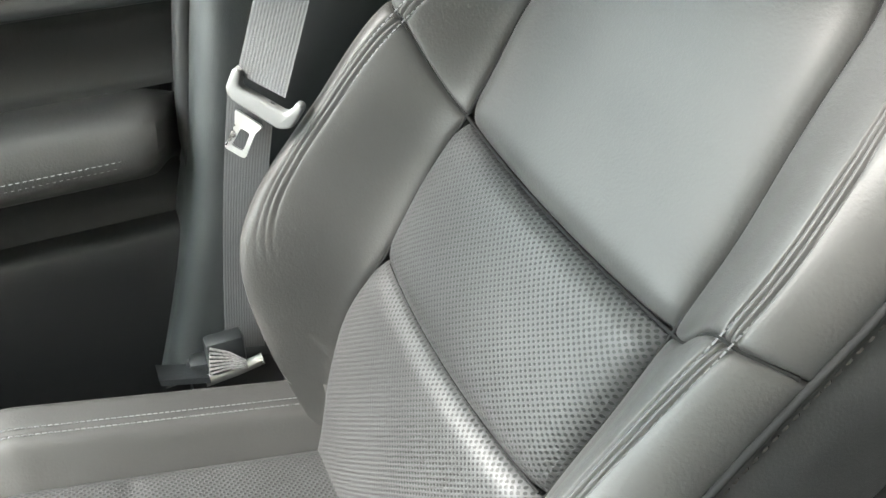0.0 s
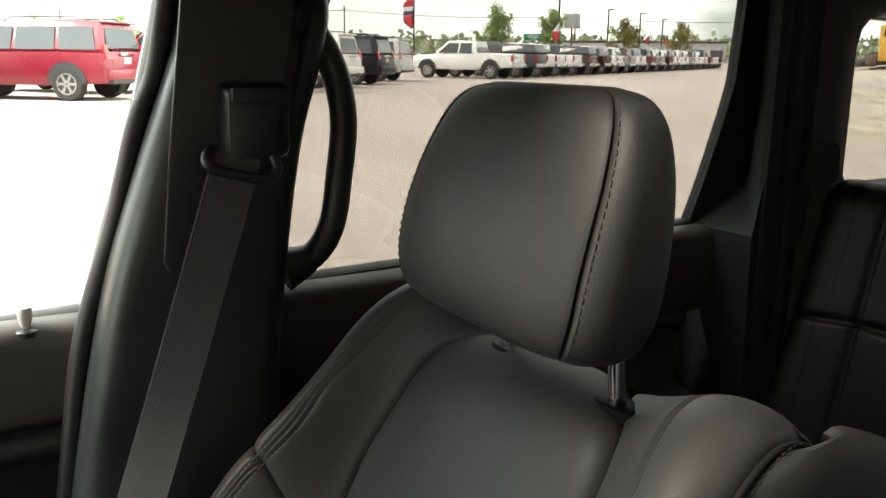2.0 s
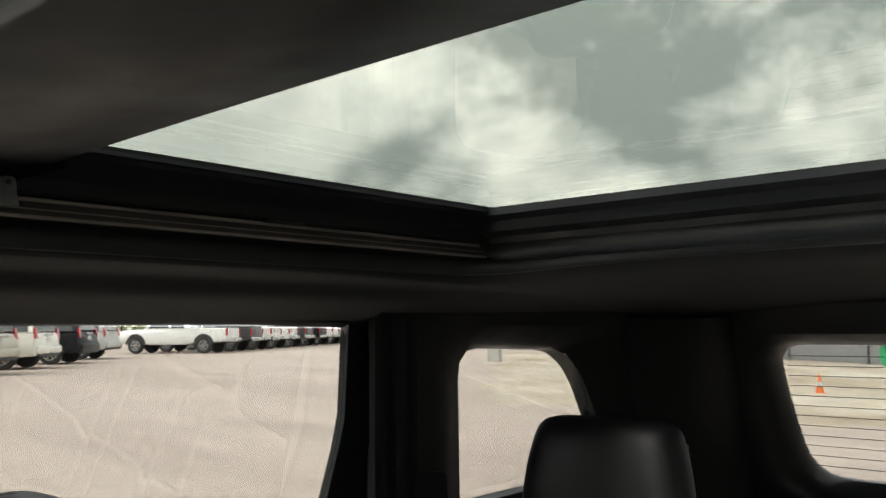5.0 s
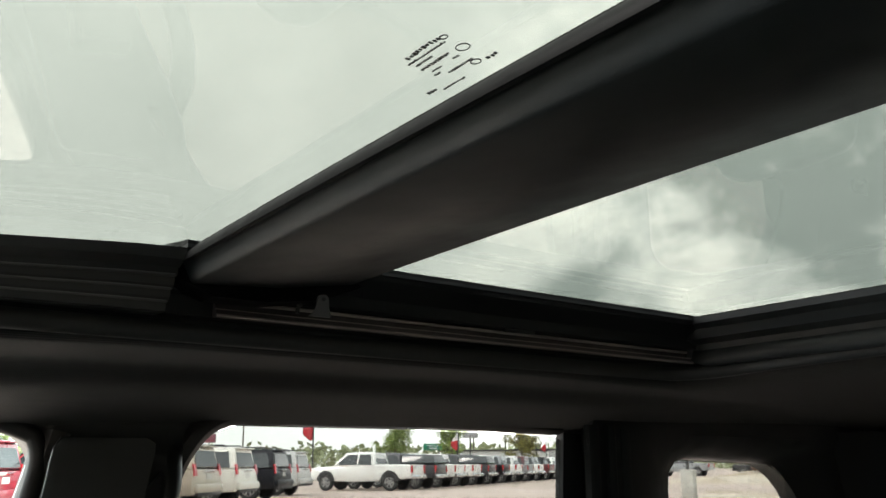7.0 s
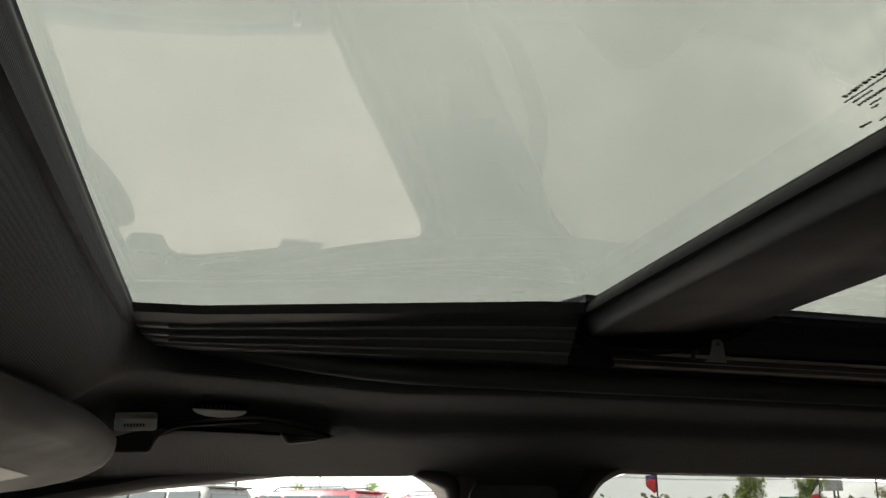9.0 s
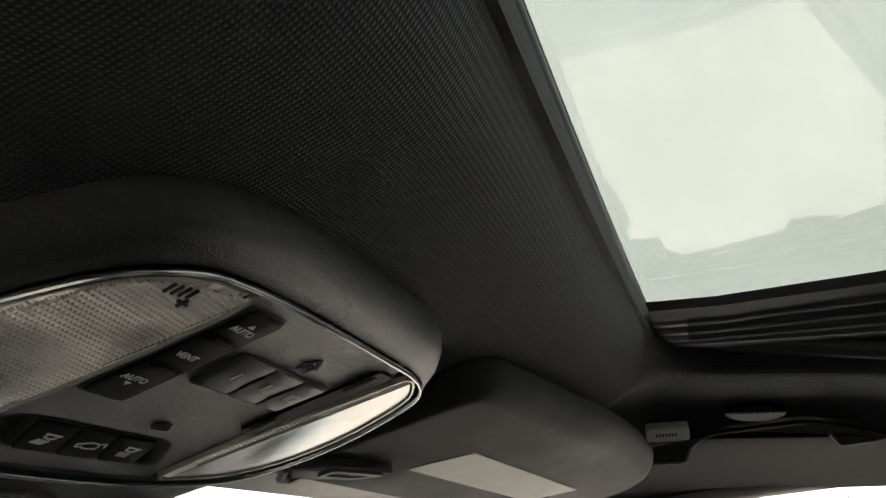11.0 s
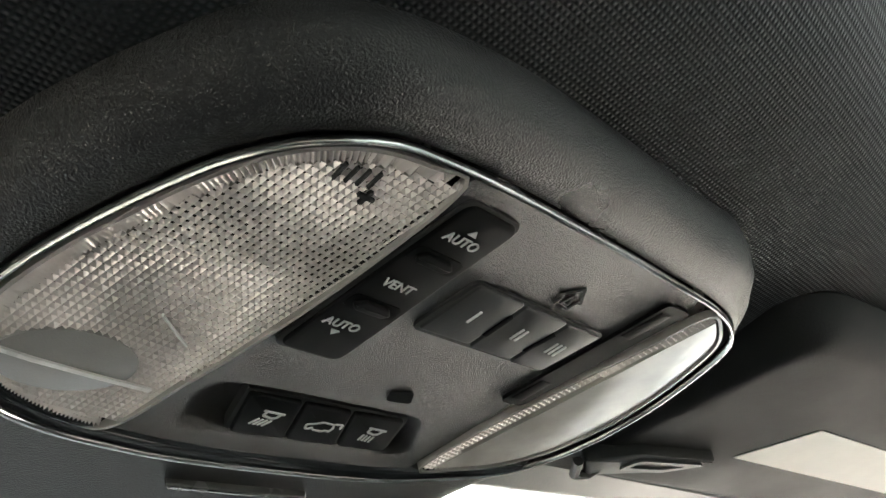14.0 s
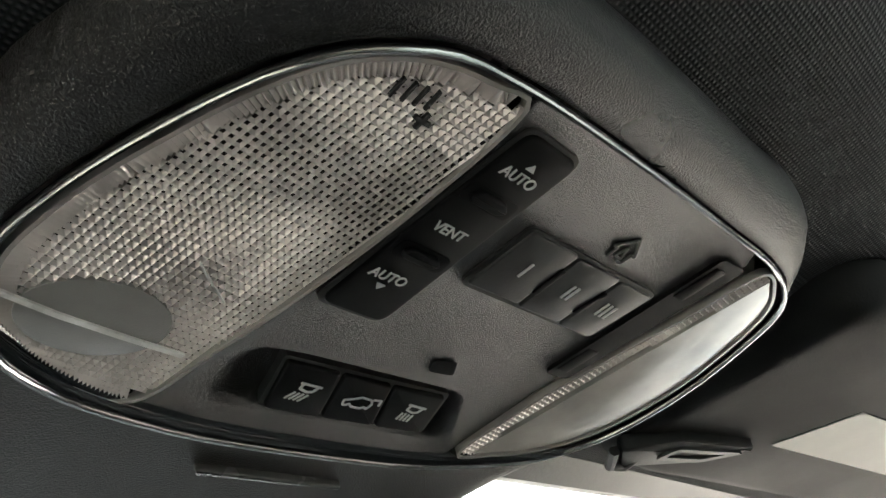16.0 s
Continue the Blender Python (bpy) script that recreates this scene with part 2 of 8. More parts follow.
def webbing_mat():
    m, nt, p = nodes_of("belt_webbing")
    uv = nt.nodes.new("ShaderNodeUVMap")
    uv.uv_map = "metres"
    w = nt.nodes.new("ShaderNodeTexWave")
    w.bands_direction = "X"
    w.inputs["Scale"].default_value, w.inputs["Distortion"].default_value = 105, 0.0
    w2 = nt.nodes.new("ShaderNodeTexWave")
    w2.bands_direction = "DIAGONAL"
    w2.inputs["Scale"].default_value, w2.inputs["Distortion"].default_value = 420, 0.3
    nt.links.new(uv.outputs["UV"], w.inputs["Vector"])
    nt.links.new(uv.outputs["UV"], w2.inputs["Vector"])
    ad = nt.nodes.new("ShaderNodeMath")
    nt.links.new(w.outputs["Fac"], ad.inputs[0])
    nt.links.new(w2.outputs["Fac"], ad.inputs[1])
    r = ramp_node(nt, ad.outputs[0], [(0.2, (0.018, 0.018, 0.019)), (1.4, (0.050, 0.050, 0.052))])
    nt.links.new(r.outputs["Color"], p.inputs["Base Color"])
    p.inputs["Roughness"].default_value = 0.6
    b = bump_node(nt, ad.outputs[0], 0.35, 0.0006)
    nt.links.new(b.outputs["Normal"], p.inputs["Normal"])
    return m


WEBBING = webbing_mat()


# ---- mesh helpers ----
def part(name, bm, material, parent=None, label="", smooth=True):
    me = bpy.data.meshes.new(name)
    bmesh.ops.recalc_face_normals(bm, faces=bm.faces)
    bm.to_mesh(me)
    bm.free()
    if material:
        me.materials.append(material)
    if smooth:
        me.polygons.foreach_set("use_smooth", [True] * len(me.polygons))
        for q in me.polygons:
            if len(q.vertices) > 8:
                q.use_smooth = False
        me.set_sharp_from_angle(angle=radians(42))
    ob = new(name, me)
    if parent:
        ob.parent = parent
    if label:
        ob["label"] = label
    return ob


def empty(name, at=(0, 0, 0)):
    e = new(name)
    e.location = at
    return e


def hang(child, parent):
    """Parents a mesh built in world metres to a thing that stands elsewhere."""
    child.parent = parent
    child.matrix_parent_inverse = parent.matrix_basis.inverted()
    return child


def add_box(bm, c, size, turn=None, bevel=0.0, seg=2):
    m = Matrix.Translation(c) @ (turn.to_4x4() if turn else Matrix.Identity(4)) @ Matrix.Diagonal((*size, 1))
    r = bmesh.ops.create_cube(bm, size=1.0, matrix=m)
    if bevel:
        es = list({e for v in r["verts"] for e in v.link_edges})
        bmesh.ops.bevel(bm, geom=es, offset=bevel, segments=seg, profile=0.5, affect="EDGES")
    return bm


def box(c, size, turn=None, bevel=0.0, seg=2):
    return add_box(bmesh.new(), c, size, turn, bevel, seg)


def add_loft(bm, rings, closed=True, caps=True):
    rows = [[bm.verts.new(p) for p in ring] for ring in rings]
    n = len(rows[0])
    for a, b in zip(rows, rows[1:]):
        for i in range(n if closed else n - 1):
            j = (i + 1) % n
            bm.faces.new((a[i], a[j], b[j], b[i]))
    if caps and closed:
        bm.faces.new(rows[0][::-1])
        bm.faces.new(rows[-1])
    return rows


def loft(rings, closed=True, caps=True):
    bm = bmesh.new()
    add_loft(bm, rings, closed, caps)
    return bm


def add_tube(bm, path, radius, n=10, caps=True, flat=1.0):
    """A round rod along points; radius is a number or one per point."""
    pts = [Vector(p) for p in path]
    rs = radius if isinstance(radius, (list, tuple)) else [radius] * len(pts)
    rings, up = [], None
    for i, p in enumerate(pts):
        d = (pts[min(i + 1, len(pts) - 1)] - pts[max(i - 1, 0)]).normalized()
        if up is None:
            up = d.orthogonal().normalized()
        up = (up - d * up.dot(d)).normalized()
        side = d.cross(up)
        rings.append([p + rs[i] * (math.cos(a) * up + math.sin(a) * flat * side) for a in np.linspace(0, 2 * math.pi, n, endpoint=False)])
    add_loft(bm, rings, True, caps)
    return bm


def tube(path, radius, n=10, flat=1.0):
    return add_tube(bmesh.new(), path, radius, n, True, flat)


def catmull(pts, steps=8, loop=False):
    """A smooth line through points of any dimension."""
    p = [np.array(q, float) for q in pts]
    ext = [p[-1], *p, p[0], p[1]] if loop else [2 * p[0] - p[1], *p, 2 * p[-1] - p[-2]]
    out = []
    for a, b, c, d in zip(ext, ext[1:], ext[2:], ext[3:]):
        for k in range(steps):
            t = k / steps
            out.append(0.5 * (2 * b + (c - a) * t + (2 * a - 5 * b + 4 * c - d) * t * t + (3 * b - a - 3 * c + d) * t**3))
    if not loop:
        out.append(p[-1])
    return out


def rounded(pts, r, seg=5):
    """A polygon (2D) with its corners rounded by r (a number or one per corner)."""
    out, n = [], len(pts)
    for i in range(n):
        p, a, b = (np.array(pts[k % n], float) for k in (i, i - 1, i + 1))
        rr = r[i] if isinstance(r, (list, tuple)) else r
        u, v = (a - p) / np.linalg.norm(a - p), (b - p) / np.linalg.norm(b - p)
        q = min(rr, 0.48 * np.linalg.norm(a - p), 0.48 * np.linalg.norm(b - p))
        if q < 1e-5:
            out.append(p)
            continue
        s, e = p + u * q, p + v * q
        for k in range(seg + 1):
            t = k / seg
            out.append((1 - t) ** 2 * s + 2 * t * (1 - t) * p + t * t * e)
    return out


def prism(outline, place, depth, bevel=0.0, seg=2, hole=None):
    """A slab: a 2D outline laid by place(a, b, d) with d from 0 to depth; hole: an outline of as many points cut through it."""
    bm = bmesh.new()
    if hole is None:
        rings = []
        o = np.array(outline)
        c = o.mean(0)
        if bevel:
            for k in range(seg + 1):
                f = math.sin(k / seg * math.pi / 2)
                rings.append([place(*q, bevel * (1 - math.cos(k / seg * math.pi / 2))) for q in shrink(o, bevel * (1 - f))])
        else:
            rings.append([place(*q, 0) for q in o])
        rings = rings + [[place(*q, depth) for q in o]]
        add_loft(bm, rings)
    else:
        o, h = outline, hole
        rings = [[place(*q, 0) for q in o], [place(*q, depth) for q in o], [place(*q, depth) for q in h], [place(*q, 0) for q in h]]
        add_loft(bm, rings + [rings[0]], True, False)
        bmesh.ops.remove_doubles(bm, verts=bm.verts, dist=1e-6)
    return bm


def shrink(o, d):
    """An outline moved inwards by about d."""
    o = np.array(o, float)
    nxt, prv = np.roll(o, -1, 0), np.roll(o, 1, 0)
    t = nxt - prv
    t /= np.linalg.norm(t, axis=1)[:, None] + 1e-12
    area = np.sum(o[:, 0] * nxt[:, 1] - nxt[:, 0] * o[:, 1])
    nrm = np.stack([-t[:, 1], t[:, 0]], 1) * (1 if area > 0 else -1)
    return o + nrm * d


def resample(line, n, loop=False):
    p = np.array(line, float)
    if loop:
        p = np.vstack([p, p[:1]])
    d = np.r_[0, np.cumsum(np.linalg.norm(np.diff(p, axis=0), axis=1))]
    s = np.linspace(0, d[-1], n, endpoint=not loop)
    return np.stack([np.interp(s, d, p[:, k]) for k in range(p.shape[1])], 1)


def sheet(name, f, us, vs, material, parent=None, label="", thick=0.0, uv=True):
    """A surface f(u, v) over a grid, with its u, v metres as UV; thick gives it a back."""
    bm = bmesh.new()
    lay = bm.loops.layers.uv.new("metres")
    grid = [[bm.verts.new(f(u, v)) for u in us] for v in vs]
    for j in range(len(vs) - 1):
        for i in range(len(us) - 1):
            fa = bm.faces.new((grid[j][i], grid[j][i + 1], grid[j + 1][i + 1], grid[j + 1][i]))
            for lo, (a, b) in zip(fa.loops, ((i, j), (i + 1, j), (i + 1, j + 1), (i, j + 1))):
                lo[lay].uv = (us[a], vs[b])
    me = bpy.data.meshes.new(name)
    bm.to_mesh(me)
    bm.free()
    me.materials.append(material)
    me.polygons.foreach_set("use_smooth", [True] * len(me.polygons))
    ob = new(name, me)
    if parent:
        ob.parent = parent
    if label:
        ob["label"] = label
    if thick:
        so = ob.modifiers.new("thickness", "SOLIDIFY")
        so.thickness, so.offset = thick, -1
    return ob


# ---- the car's shell: roof, pillars, doors, glass ----
SIDE_IN = 0.67


def glass_x(z):
    return 0.79 - 0.13 * (z - 1.25)


def smooth01(t):
    t = min(1, max(0, t))
    return t * t * (3 - 2 * t)


def rect_ring(x, y0, y1, r, n=24, seg=10):
    """A rounded rectangle as a ring whose points match those of any other such ring."""
    out = []
    corners = [((x - r, y1 - r), 0), ((-x + r, y1 - r), 90), ((-x + r, y0 + r), 180), ((x - r, y0 + r), 270)]
    for k, ((cx, cy), a0) in enumerate(corners):
        arc = [(cx + r * math.cos(radians(a0 + 90 * i / seg)), cy + r * math.sin(radians(a0 + 90 * i / seg))) for i in range(seg + 1)]
        nx, na = corners[(k + 1) % 4]
        start = (nx[0] + r * math.cos(radians(na)), nx[1] + r * math.sin(radians(na)))
        out += arc
        out += [tuple(np.array(arc[-1]) + (np.array(start) - np.array(arc[-1])) * i / n) for i in range(1, n)]
    return out


OPEN_IN = [(x, y - 0.009 * (1 - (x / 0.452) ** 2) * (y < -0.2)) for x, y in rect_ring(0.452, -0.262, 0.955, 0.07)]
ROOF_OUT = rect_ring(0.735, -0.52, 2.06, 0.16)


def droop(y):
    """The roof falls a little towards the windscreen."""
    return 0.028 * smooth01((0.14 - y) / 0.44)


def lip_z(x, y):
    return 1.697 + 0.022 * smooth01((0.0 - y) / 0.28) + 0.012 * (1 - (x / 0.46) ** 2)


def rim_z(x, y):
    front = smooth01((-0.1 - y) / 0.5)
    return 1.622 - 0.016 * smooth01((0.40 - y) / 0.5) - 0.030 * front + 0.05 * (1 - (x / 0.735) ** 2) * (0.25 + 0.75 * smooth01((y - 0.9) / 0.6)) * (1 - front * 0.6)


def headliner():
    prof = [(0.0, 0.010), (0.0, 0.0), (0.012, -0.012), (0.05, -0.019), (0.085, -0.018), (0.12, -0.016), (0.18, -0.011), (0.25, -0.006), (0.30, -0.003), (0.34, 0.0), (0.37, 0.002), (0.40, 0.003), (0.43, 0.004), (0.46, 0.005), (0.50, 0.005), (0.55, 0.006), (0.6, 0.007), (0.7, 0.006), (0.8, 0.004), (0.93, 0.0), (1.0, 0.0)]
    # share of the fall from lip to rim along the sides: a level ledge, a step that faces inwards, and a second ledge
    fs, fall = [0.0, 0.012, 0.05, 0.12, 0.20, 0.28, 0.34, 0.37, 0.40, 0.43, 0.46, 0.50, 0.55, 0.65, 0.8, 1.0], [0.0, 0.13, 0.235, 0.262, 0.275, 0.292, 0.320, 0.358, 0.425, 0.500, 0.560, 0.610, 0.650, 0.715, 0.82, 1.0]
    rings = []
    for f, base in prof:
        ring = []
        for (xa, ya), (xb, yb) in zip(OPEN_IN, ROOF_OUT):
            side = smooth01((abs(xb) - 0.60) / 0.12) * smooth01((1.9 - yb) / 0.7)
            lip, rim = lip_z(xa, ya), rim_z(xb, yb)
            plain = lip * (1 - f) + rim * f + base - smooth01((-0.20 - ya) / 0.07) * float(np.interp(f, [0, 0.03, 0.1, 0.2, 0.45, 0.7, 1.0], [0, 0.010, 0.024, 0.034, 0.036, 0.022, 0.0]))
            stepped = lip + (rim - lip) * float(np.interp(f, fs, fall)) if base < 0.009 else lip + base
            ring.append((xa + (xb - xa) * f, ya + (yb - ya) * f, plain * (1 - side) + stepped * side))
        rings.append(ring)
    back = [(x * 1.04, y + (0.03 if y > 1 else -0.02 if y < -0.3 else 0), z + 0.06) for x, y, z in rings[-1]]
    bm = loft(rings + [back], True, False)
    ob = part("ceiling", bm, HEADLINER)
    return tagged(ob, "charcoal knitted cloth headliner round the roof opening", "headliner", kind="structure")


headliner()


def padded_edge():
    """A soft roll along the sides and rear of the opening that thins out towards the front."""
    rings = []
    for (xa, ya), (xb, yb) in zip(OPEN_IN, ROOF_OUT):
        k = smooth01((ya + 0.268) / 0.07)
        r = 0.0030 + 0.0065 * k
        out = np.array((xb - xa, yb - ya))
        out = out / np.linalg.norm(out)
        zc = lip_z(xa, ya) + 0.002 - 0.005 * k
        rings.append([(xa + out[0] * (r * 0.55 + r * math.cos(q)), ya + out[1] * (r * 0.55 + r * math.cos(q)), zc + 1.10 * r * math.sin(q)) for q in np.linspace(0, 2 * math.pi, 18, endpoint=False)])
    return loft(rings + [rings[0]], True, False)


ROLL = surface("padded_vinyl_edge", (0.0185, 0.0205, 0.0212), 0.46, var=0.12, coarse=8, fine=500, bump=0.15, dist=0.0005, spec=0.45)
tagged(part("trim", padded_edge(), ROLL), "smooth black padded edging round the roof opening", "edge trim", kind="structure")


def roof_frame():
    """The black cassette between the headliner's lip and the roof glass, with its stepped tracks."""
    root = tagged(empty("sunroof_frame", (0, 0.3, 1.74)), "black sunroof cassette with stepped metal side tracks", "sunroof frame", kind="structure")
    # x, height at the front end, height beside the crossbar
    fan = [(0.380, 1.731, 1.760), (0.384, 1.724, 1.750), (0.398, 1.7185, 1.7445), (0.402, 1.7160, 1.7385), (0.408, 1.7152, 1.7375), (0.410, 1.7130, 1.7300), (0.413, 1.7112, 1.7275), (0.418, 1.7106, 1.7268), (0.420, 1.7090, 1.7200), (0.423, 1.7075, 1.7170), (0.428, 1.7070, 1.7164), (0.430, 1.7050, 1.7090), (0.434, 1.7050, 1.7075), (0.442, 1.7050, 1.7085), (0.470, 1.7060, 1.7095), (0.470, 1.752, 1.780)]
    wall = [(0.470, 1.7095), (0.444, 1.7085), (0.4405, 1.7090), (0.4400, 1.7275), (0.4270, 1.7285), (0.4240, 1.7300), (0.4200, 1.7420), (0.3870, 1.7560), (0.3850, 1.7600), (0.380, 1.7610), (0.380, 1.7680), (0.470, 1.780)]
    along = lambda y: min(1, max(0, (y + 0.22) / 0.35))
    for s in (-1, 1):
        bm = loft([[(s * x, y, z0 + (z1 - z0) * along(y)) for x, z0, z1 in fan] for y in np.linspace(-0.30, 0.15, 11)])
        hang(part("front_track", bm, SATIN, smooth=False), root)
        # rods paler than the track put a highlight on its step edges
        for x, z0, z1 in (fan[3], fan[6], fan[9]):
            hang(part("track_highlight", tube([(s * x, y, z0 + (z1 - z0) * along(y)) for y in np.linspace(-0.235, 0.148, 9)], 0.0013, 8), TRACK_HIGHLIGHT, label="grey highlight line along the track edge"), root)
        hang(part("rear_track", loft([[(s * x, y, z) for x, z in wall] for y in np.linspace(0.15, 0.955, 5)]), GASKET, smooth=False), root)
        hang(part("guide_rail", loft([[(s * x, y, z) for x, z in ((0.4390, 1.7085), (0.4290, 1.7090), (0.4285, 1.7105), (0.4335, 1.7215), (0.4340, 1.7240), (0.4390, 1.7245))] for y in (0.20, 0.5, 0.935)]), RAIL, label="bronze anodised guide rail", smooth=False), root)
        # pale rods carry the rail's edge highlights in their colour
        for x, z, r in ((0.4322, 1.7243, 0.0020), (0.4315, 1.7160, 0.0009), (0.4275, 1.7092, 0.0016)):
            hang(part("rail_highlight", tube([(s * x, 0.20, z), (s * x, 0.6, z), (s * x, 0.935, z)], r, 8), RAIL_HIGHLIGHT, label="pale highlight line along the rail edge"), root)
        hang(part("rail_stop", box((s * 0.4300, 0.595, 1.7285), (0.008, 0.050, 0.007), None, 0.002), PLASTIC), root)
        for k in range(4):
            hang(part("dowel", box((s * 0.4385, -0.244 + 0.0036 * k, 1.7075), (0.002, 0.0014, 0.0014)), PALE_DOT), root)
    bow = lambda x: 0.009 * max(0, 1 - (x / 0.452) ** 2)
    lip = ((-0.262, 1.712), (-0.280, 1.716), (-0.284, 1.724), (-0.288, 1.725), (-0.290, 1.737), (-0.33, 1.737), (-0.30, 1.70))
    hang(part("front_edge", loft([[(x, y - bow(x), z) for y, z in lip] for x in np.linspace(-0.46, 0.46, 15)]), BLACK_MATT, smooth=False), root)
    rear = [(0.965, 1.715), (0.955, 1.722), (0.942, 1.724), (0.938, 1.735), (0.915, 1.740), (0.905, 1.752), (0.885, 1.757), (0.880, 1.766), (0.97, 1.77)]
    hang(part("rear_edge", loft([[(x, y, z) for y, z in rear] for x in (-0.46, 0.46)]), PILLAR, smooth=False), root)
    bm = bmesh.new()
    add_tube(bm, [(-0.44, 0.952, 1.718), (0.44, 0.952, 1.718)], 0.0145, 16)
    hang(part("shade_roller", bm, PILLAR), root)
    hang(part("roller_end", box((-0.437, 0.935, 1.727), (0.014, 0.02, 0.022), None, 0.003), SATIN), root)
    # crossbar between the two panes
    arch = lambda x: 0.003 * (1 - (x / 0.405) ** 2)
    sec = [(0.160, 1.764), (0.1535, 1.7520), (0.1530, 1.7500), (0.1605, 1.7335), (0.1640, 1.7312), (0.25, 1.7370), (0.335, 1.7505), (0.343, 1.7550), (0.346, 1.762)]
    hang(part("crossbar", loft([[(x, y, z + arch(x)) for y, z in sec] for x in np.linspace(-0.415, 0.415, 25)]), BAR_TRIM), root)
    face = [(0.1600, 1.7660), (0.1560, 1.7620), (0.1515, 1.7570), (0.1490, 1.7520), (0.1490, 1.7485), (0.1515, 1.7470), (0.1545, 1.7500), (0.160, 1.758)]
    hang(part("crossbar_face", loft([[(x, y, z + arch(x)) for y, z in face] for x in np.linspace(-0.415, 0.415, 17)]), BLACK_MATT, label="matt black glass gasket"), root)
    for s in (-1, 1):
        hang(part("crossbar_end", loft([[(s * x, y, z) for y, z in ((0.148, 1.748), (0.152, 1.732), (0.185, 1.7215), (0.24, 1.7215), (0.30, 1.730), (0.345, 1.748), (0.345, 1.765), (0.148, 1.765))] for x in (0.398, 0.404, 0.432)]), BLACK_MATT, label="black end cover", smooth=False), root)
    for s in (-1, 1):
        tab = rounded([(0.2830, 1.7120), (0.3080, 1.7120), (0.3055, 1.7220), (0.3045, 1.7350), (0.2930, 1.7350), (0.2915, 1.7240), (0.2885, 1.7160)], [0.0005, 0.0005, 0.003, 0.0050, 0.0050, 0.004, 0.003])
        ob = hang(part("shade_bracket", prism(tab, lambda a, b, d: (s * (0.3930 + d), a, b), 0.0025), PLASTIC_GREY, label="small grey bracket with a round hole", smooth=False), root)
        hole = [(0.2988 + 0.0022 * math.cos(q), 1.7302 + 0.0022 * math.sin(q)) for q in np.linspace(0, 2 * math.pi, 14, endpoint=False)]
        hang(part("bracket_hole", prism(hole, lambda a, b, d: (s * (0.3926 + d), a, b), 0.001), RUBBER, smooth=False), ob)
        hang(part("bracket_stay", tube([(s * 0.394, 0.2700, 1.7130), (s * 0.394, 0.2705, 1.7200), (s * 0.394, 0.2745, 1.7220)], 0.0022, 8), PLASTIC), root)
    return root


BAR_TRIM = surface("crossbar_trim", (0.0102, 0.0138, 0.0149), 0.5, var=0.15, coarse=10, fine=600, bump=0.2, dist=0.0004, spec=0.25)
RAIL = surface("anodised_rail", (0.064, 0.056, 0.060), 0.42, metal=0.4, var=0.25, coarse=9, fine=300, bump=0.05)
# both lighter than rail and track: the edge highlight is in the colour
RAIL_HIGHLIGHT = surface("rail_edge_highlight", (0.27, 0.235, 0.222), 0.38, metal=0.5, var=0.25, coarse=12, fine=300, bump=0.03)
TRACK_HIGHLIGHT = surface("track_edge_highlight", (0.11, 0.114, 0.114), 0.40, var=0.2, bump=0.0)
PALE_DOT = surface("pale_dowel", (0.35, 0.35, 0.34), 0.5, var=0.1, bump=0.0)
roof_frame()


def pane(name, outline, place, material, thick=0.004, label="", category="window"):
    bm = prism(outline, place, thick)
    ob = part(name, bm, material, smooth=False)
    ob.visible_shadow = material is REAR_GLASS
    return tagged(ob, label, category, kind="structure")


def pane_z(x, y):
    """The roof glass is all but flat and falls towards the front."""
    return 1.768 + 0.001 * (1 - (x / 0.47) ** 2) - droop(y)


def roof_pane(name, y0, y1, label):
    us, vs = np.linspace(-0.47, 0.47, 21), np.linspace(y0, y1, 15)
    ob = sheet(name, lambda x, y: (x, y, pane_z(x, y)), us, vs, ROOF_GLASS, thick=0.004)
    ob.visible_shadow = False
    return tagged(ob, label, "sunroof", kind="structure")


front_roof = roof_pane("window_roof_front", -0.33, 0.22, "tinted glass front sunroof panel, closed")
roof_pane("window_roof_rear", 0.27, 0.93, "tinted glass rear roof panel, closed")

rnd = random.Random(5)
for y, x0, x1, tall in ((0.1070, 0.040, 0.068, 0.0030), (0.1118, 0.035, 0.066, 0.0017), (0.1158, 0.036, 0.050, 0.0017), (0.1205, 0.034, 0.058, 0.0024), (0.1262, 0.036, 0.044, 0.0017), (0.1262, 0.054, 0.058, 0.0017), (0.1300, 0.033, 0.037, 0.0017), (0.1340, 0.040, 0.060, 0.0019), (0.1405, 0.012, 0.020, 0.0030), (0.1440, 0.022, 0.040, 0.0016), (0.1400, 0.064, 0.071, 0.0032)):
    x = x0
    while x < x1:
        w = rnd.uniform(0.35, 0.8) * tall
        hang(part("printed_bar", box((x + w / 2, y + rnd.uniform(-0.15, 0.15) * tall, pane_z(x, y) - 0.005), (w, tall * rnd.uniform(0.55, 1.0), 0.0004)), PRINT_BLACK, smooth=False), front_roof)
        x += w + rnd.uniform(0.25, 0.45) * tall
for x, y, r in ((0.0665, 0.1225, 0.0040), (0.0580, 0.1375, 0.0030), (0.0695, 0.1085, 0.0022)):
    ring = [(x + r * math.cos(q), y + 0.8 * r * math.sin(q), pane_z(x, y) - 0.005) for q in np.linspace(0, 2 * math.pi, 25)]
    hang(part("printed_ring", tube(ring, 0.00035, 6), PRINT_BLACK), front_roof)


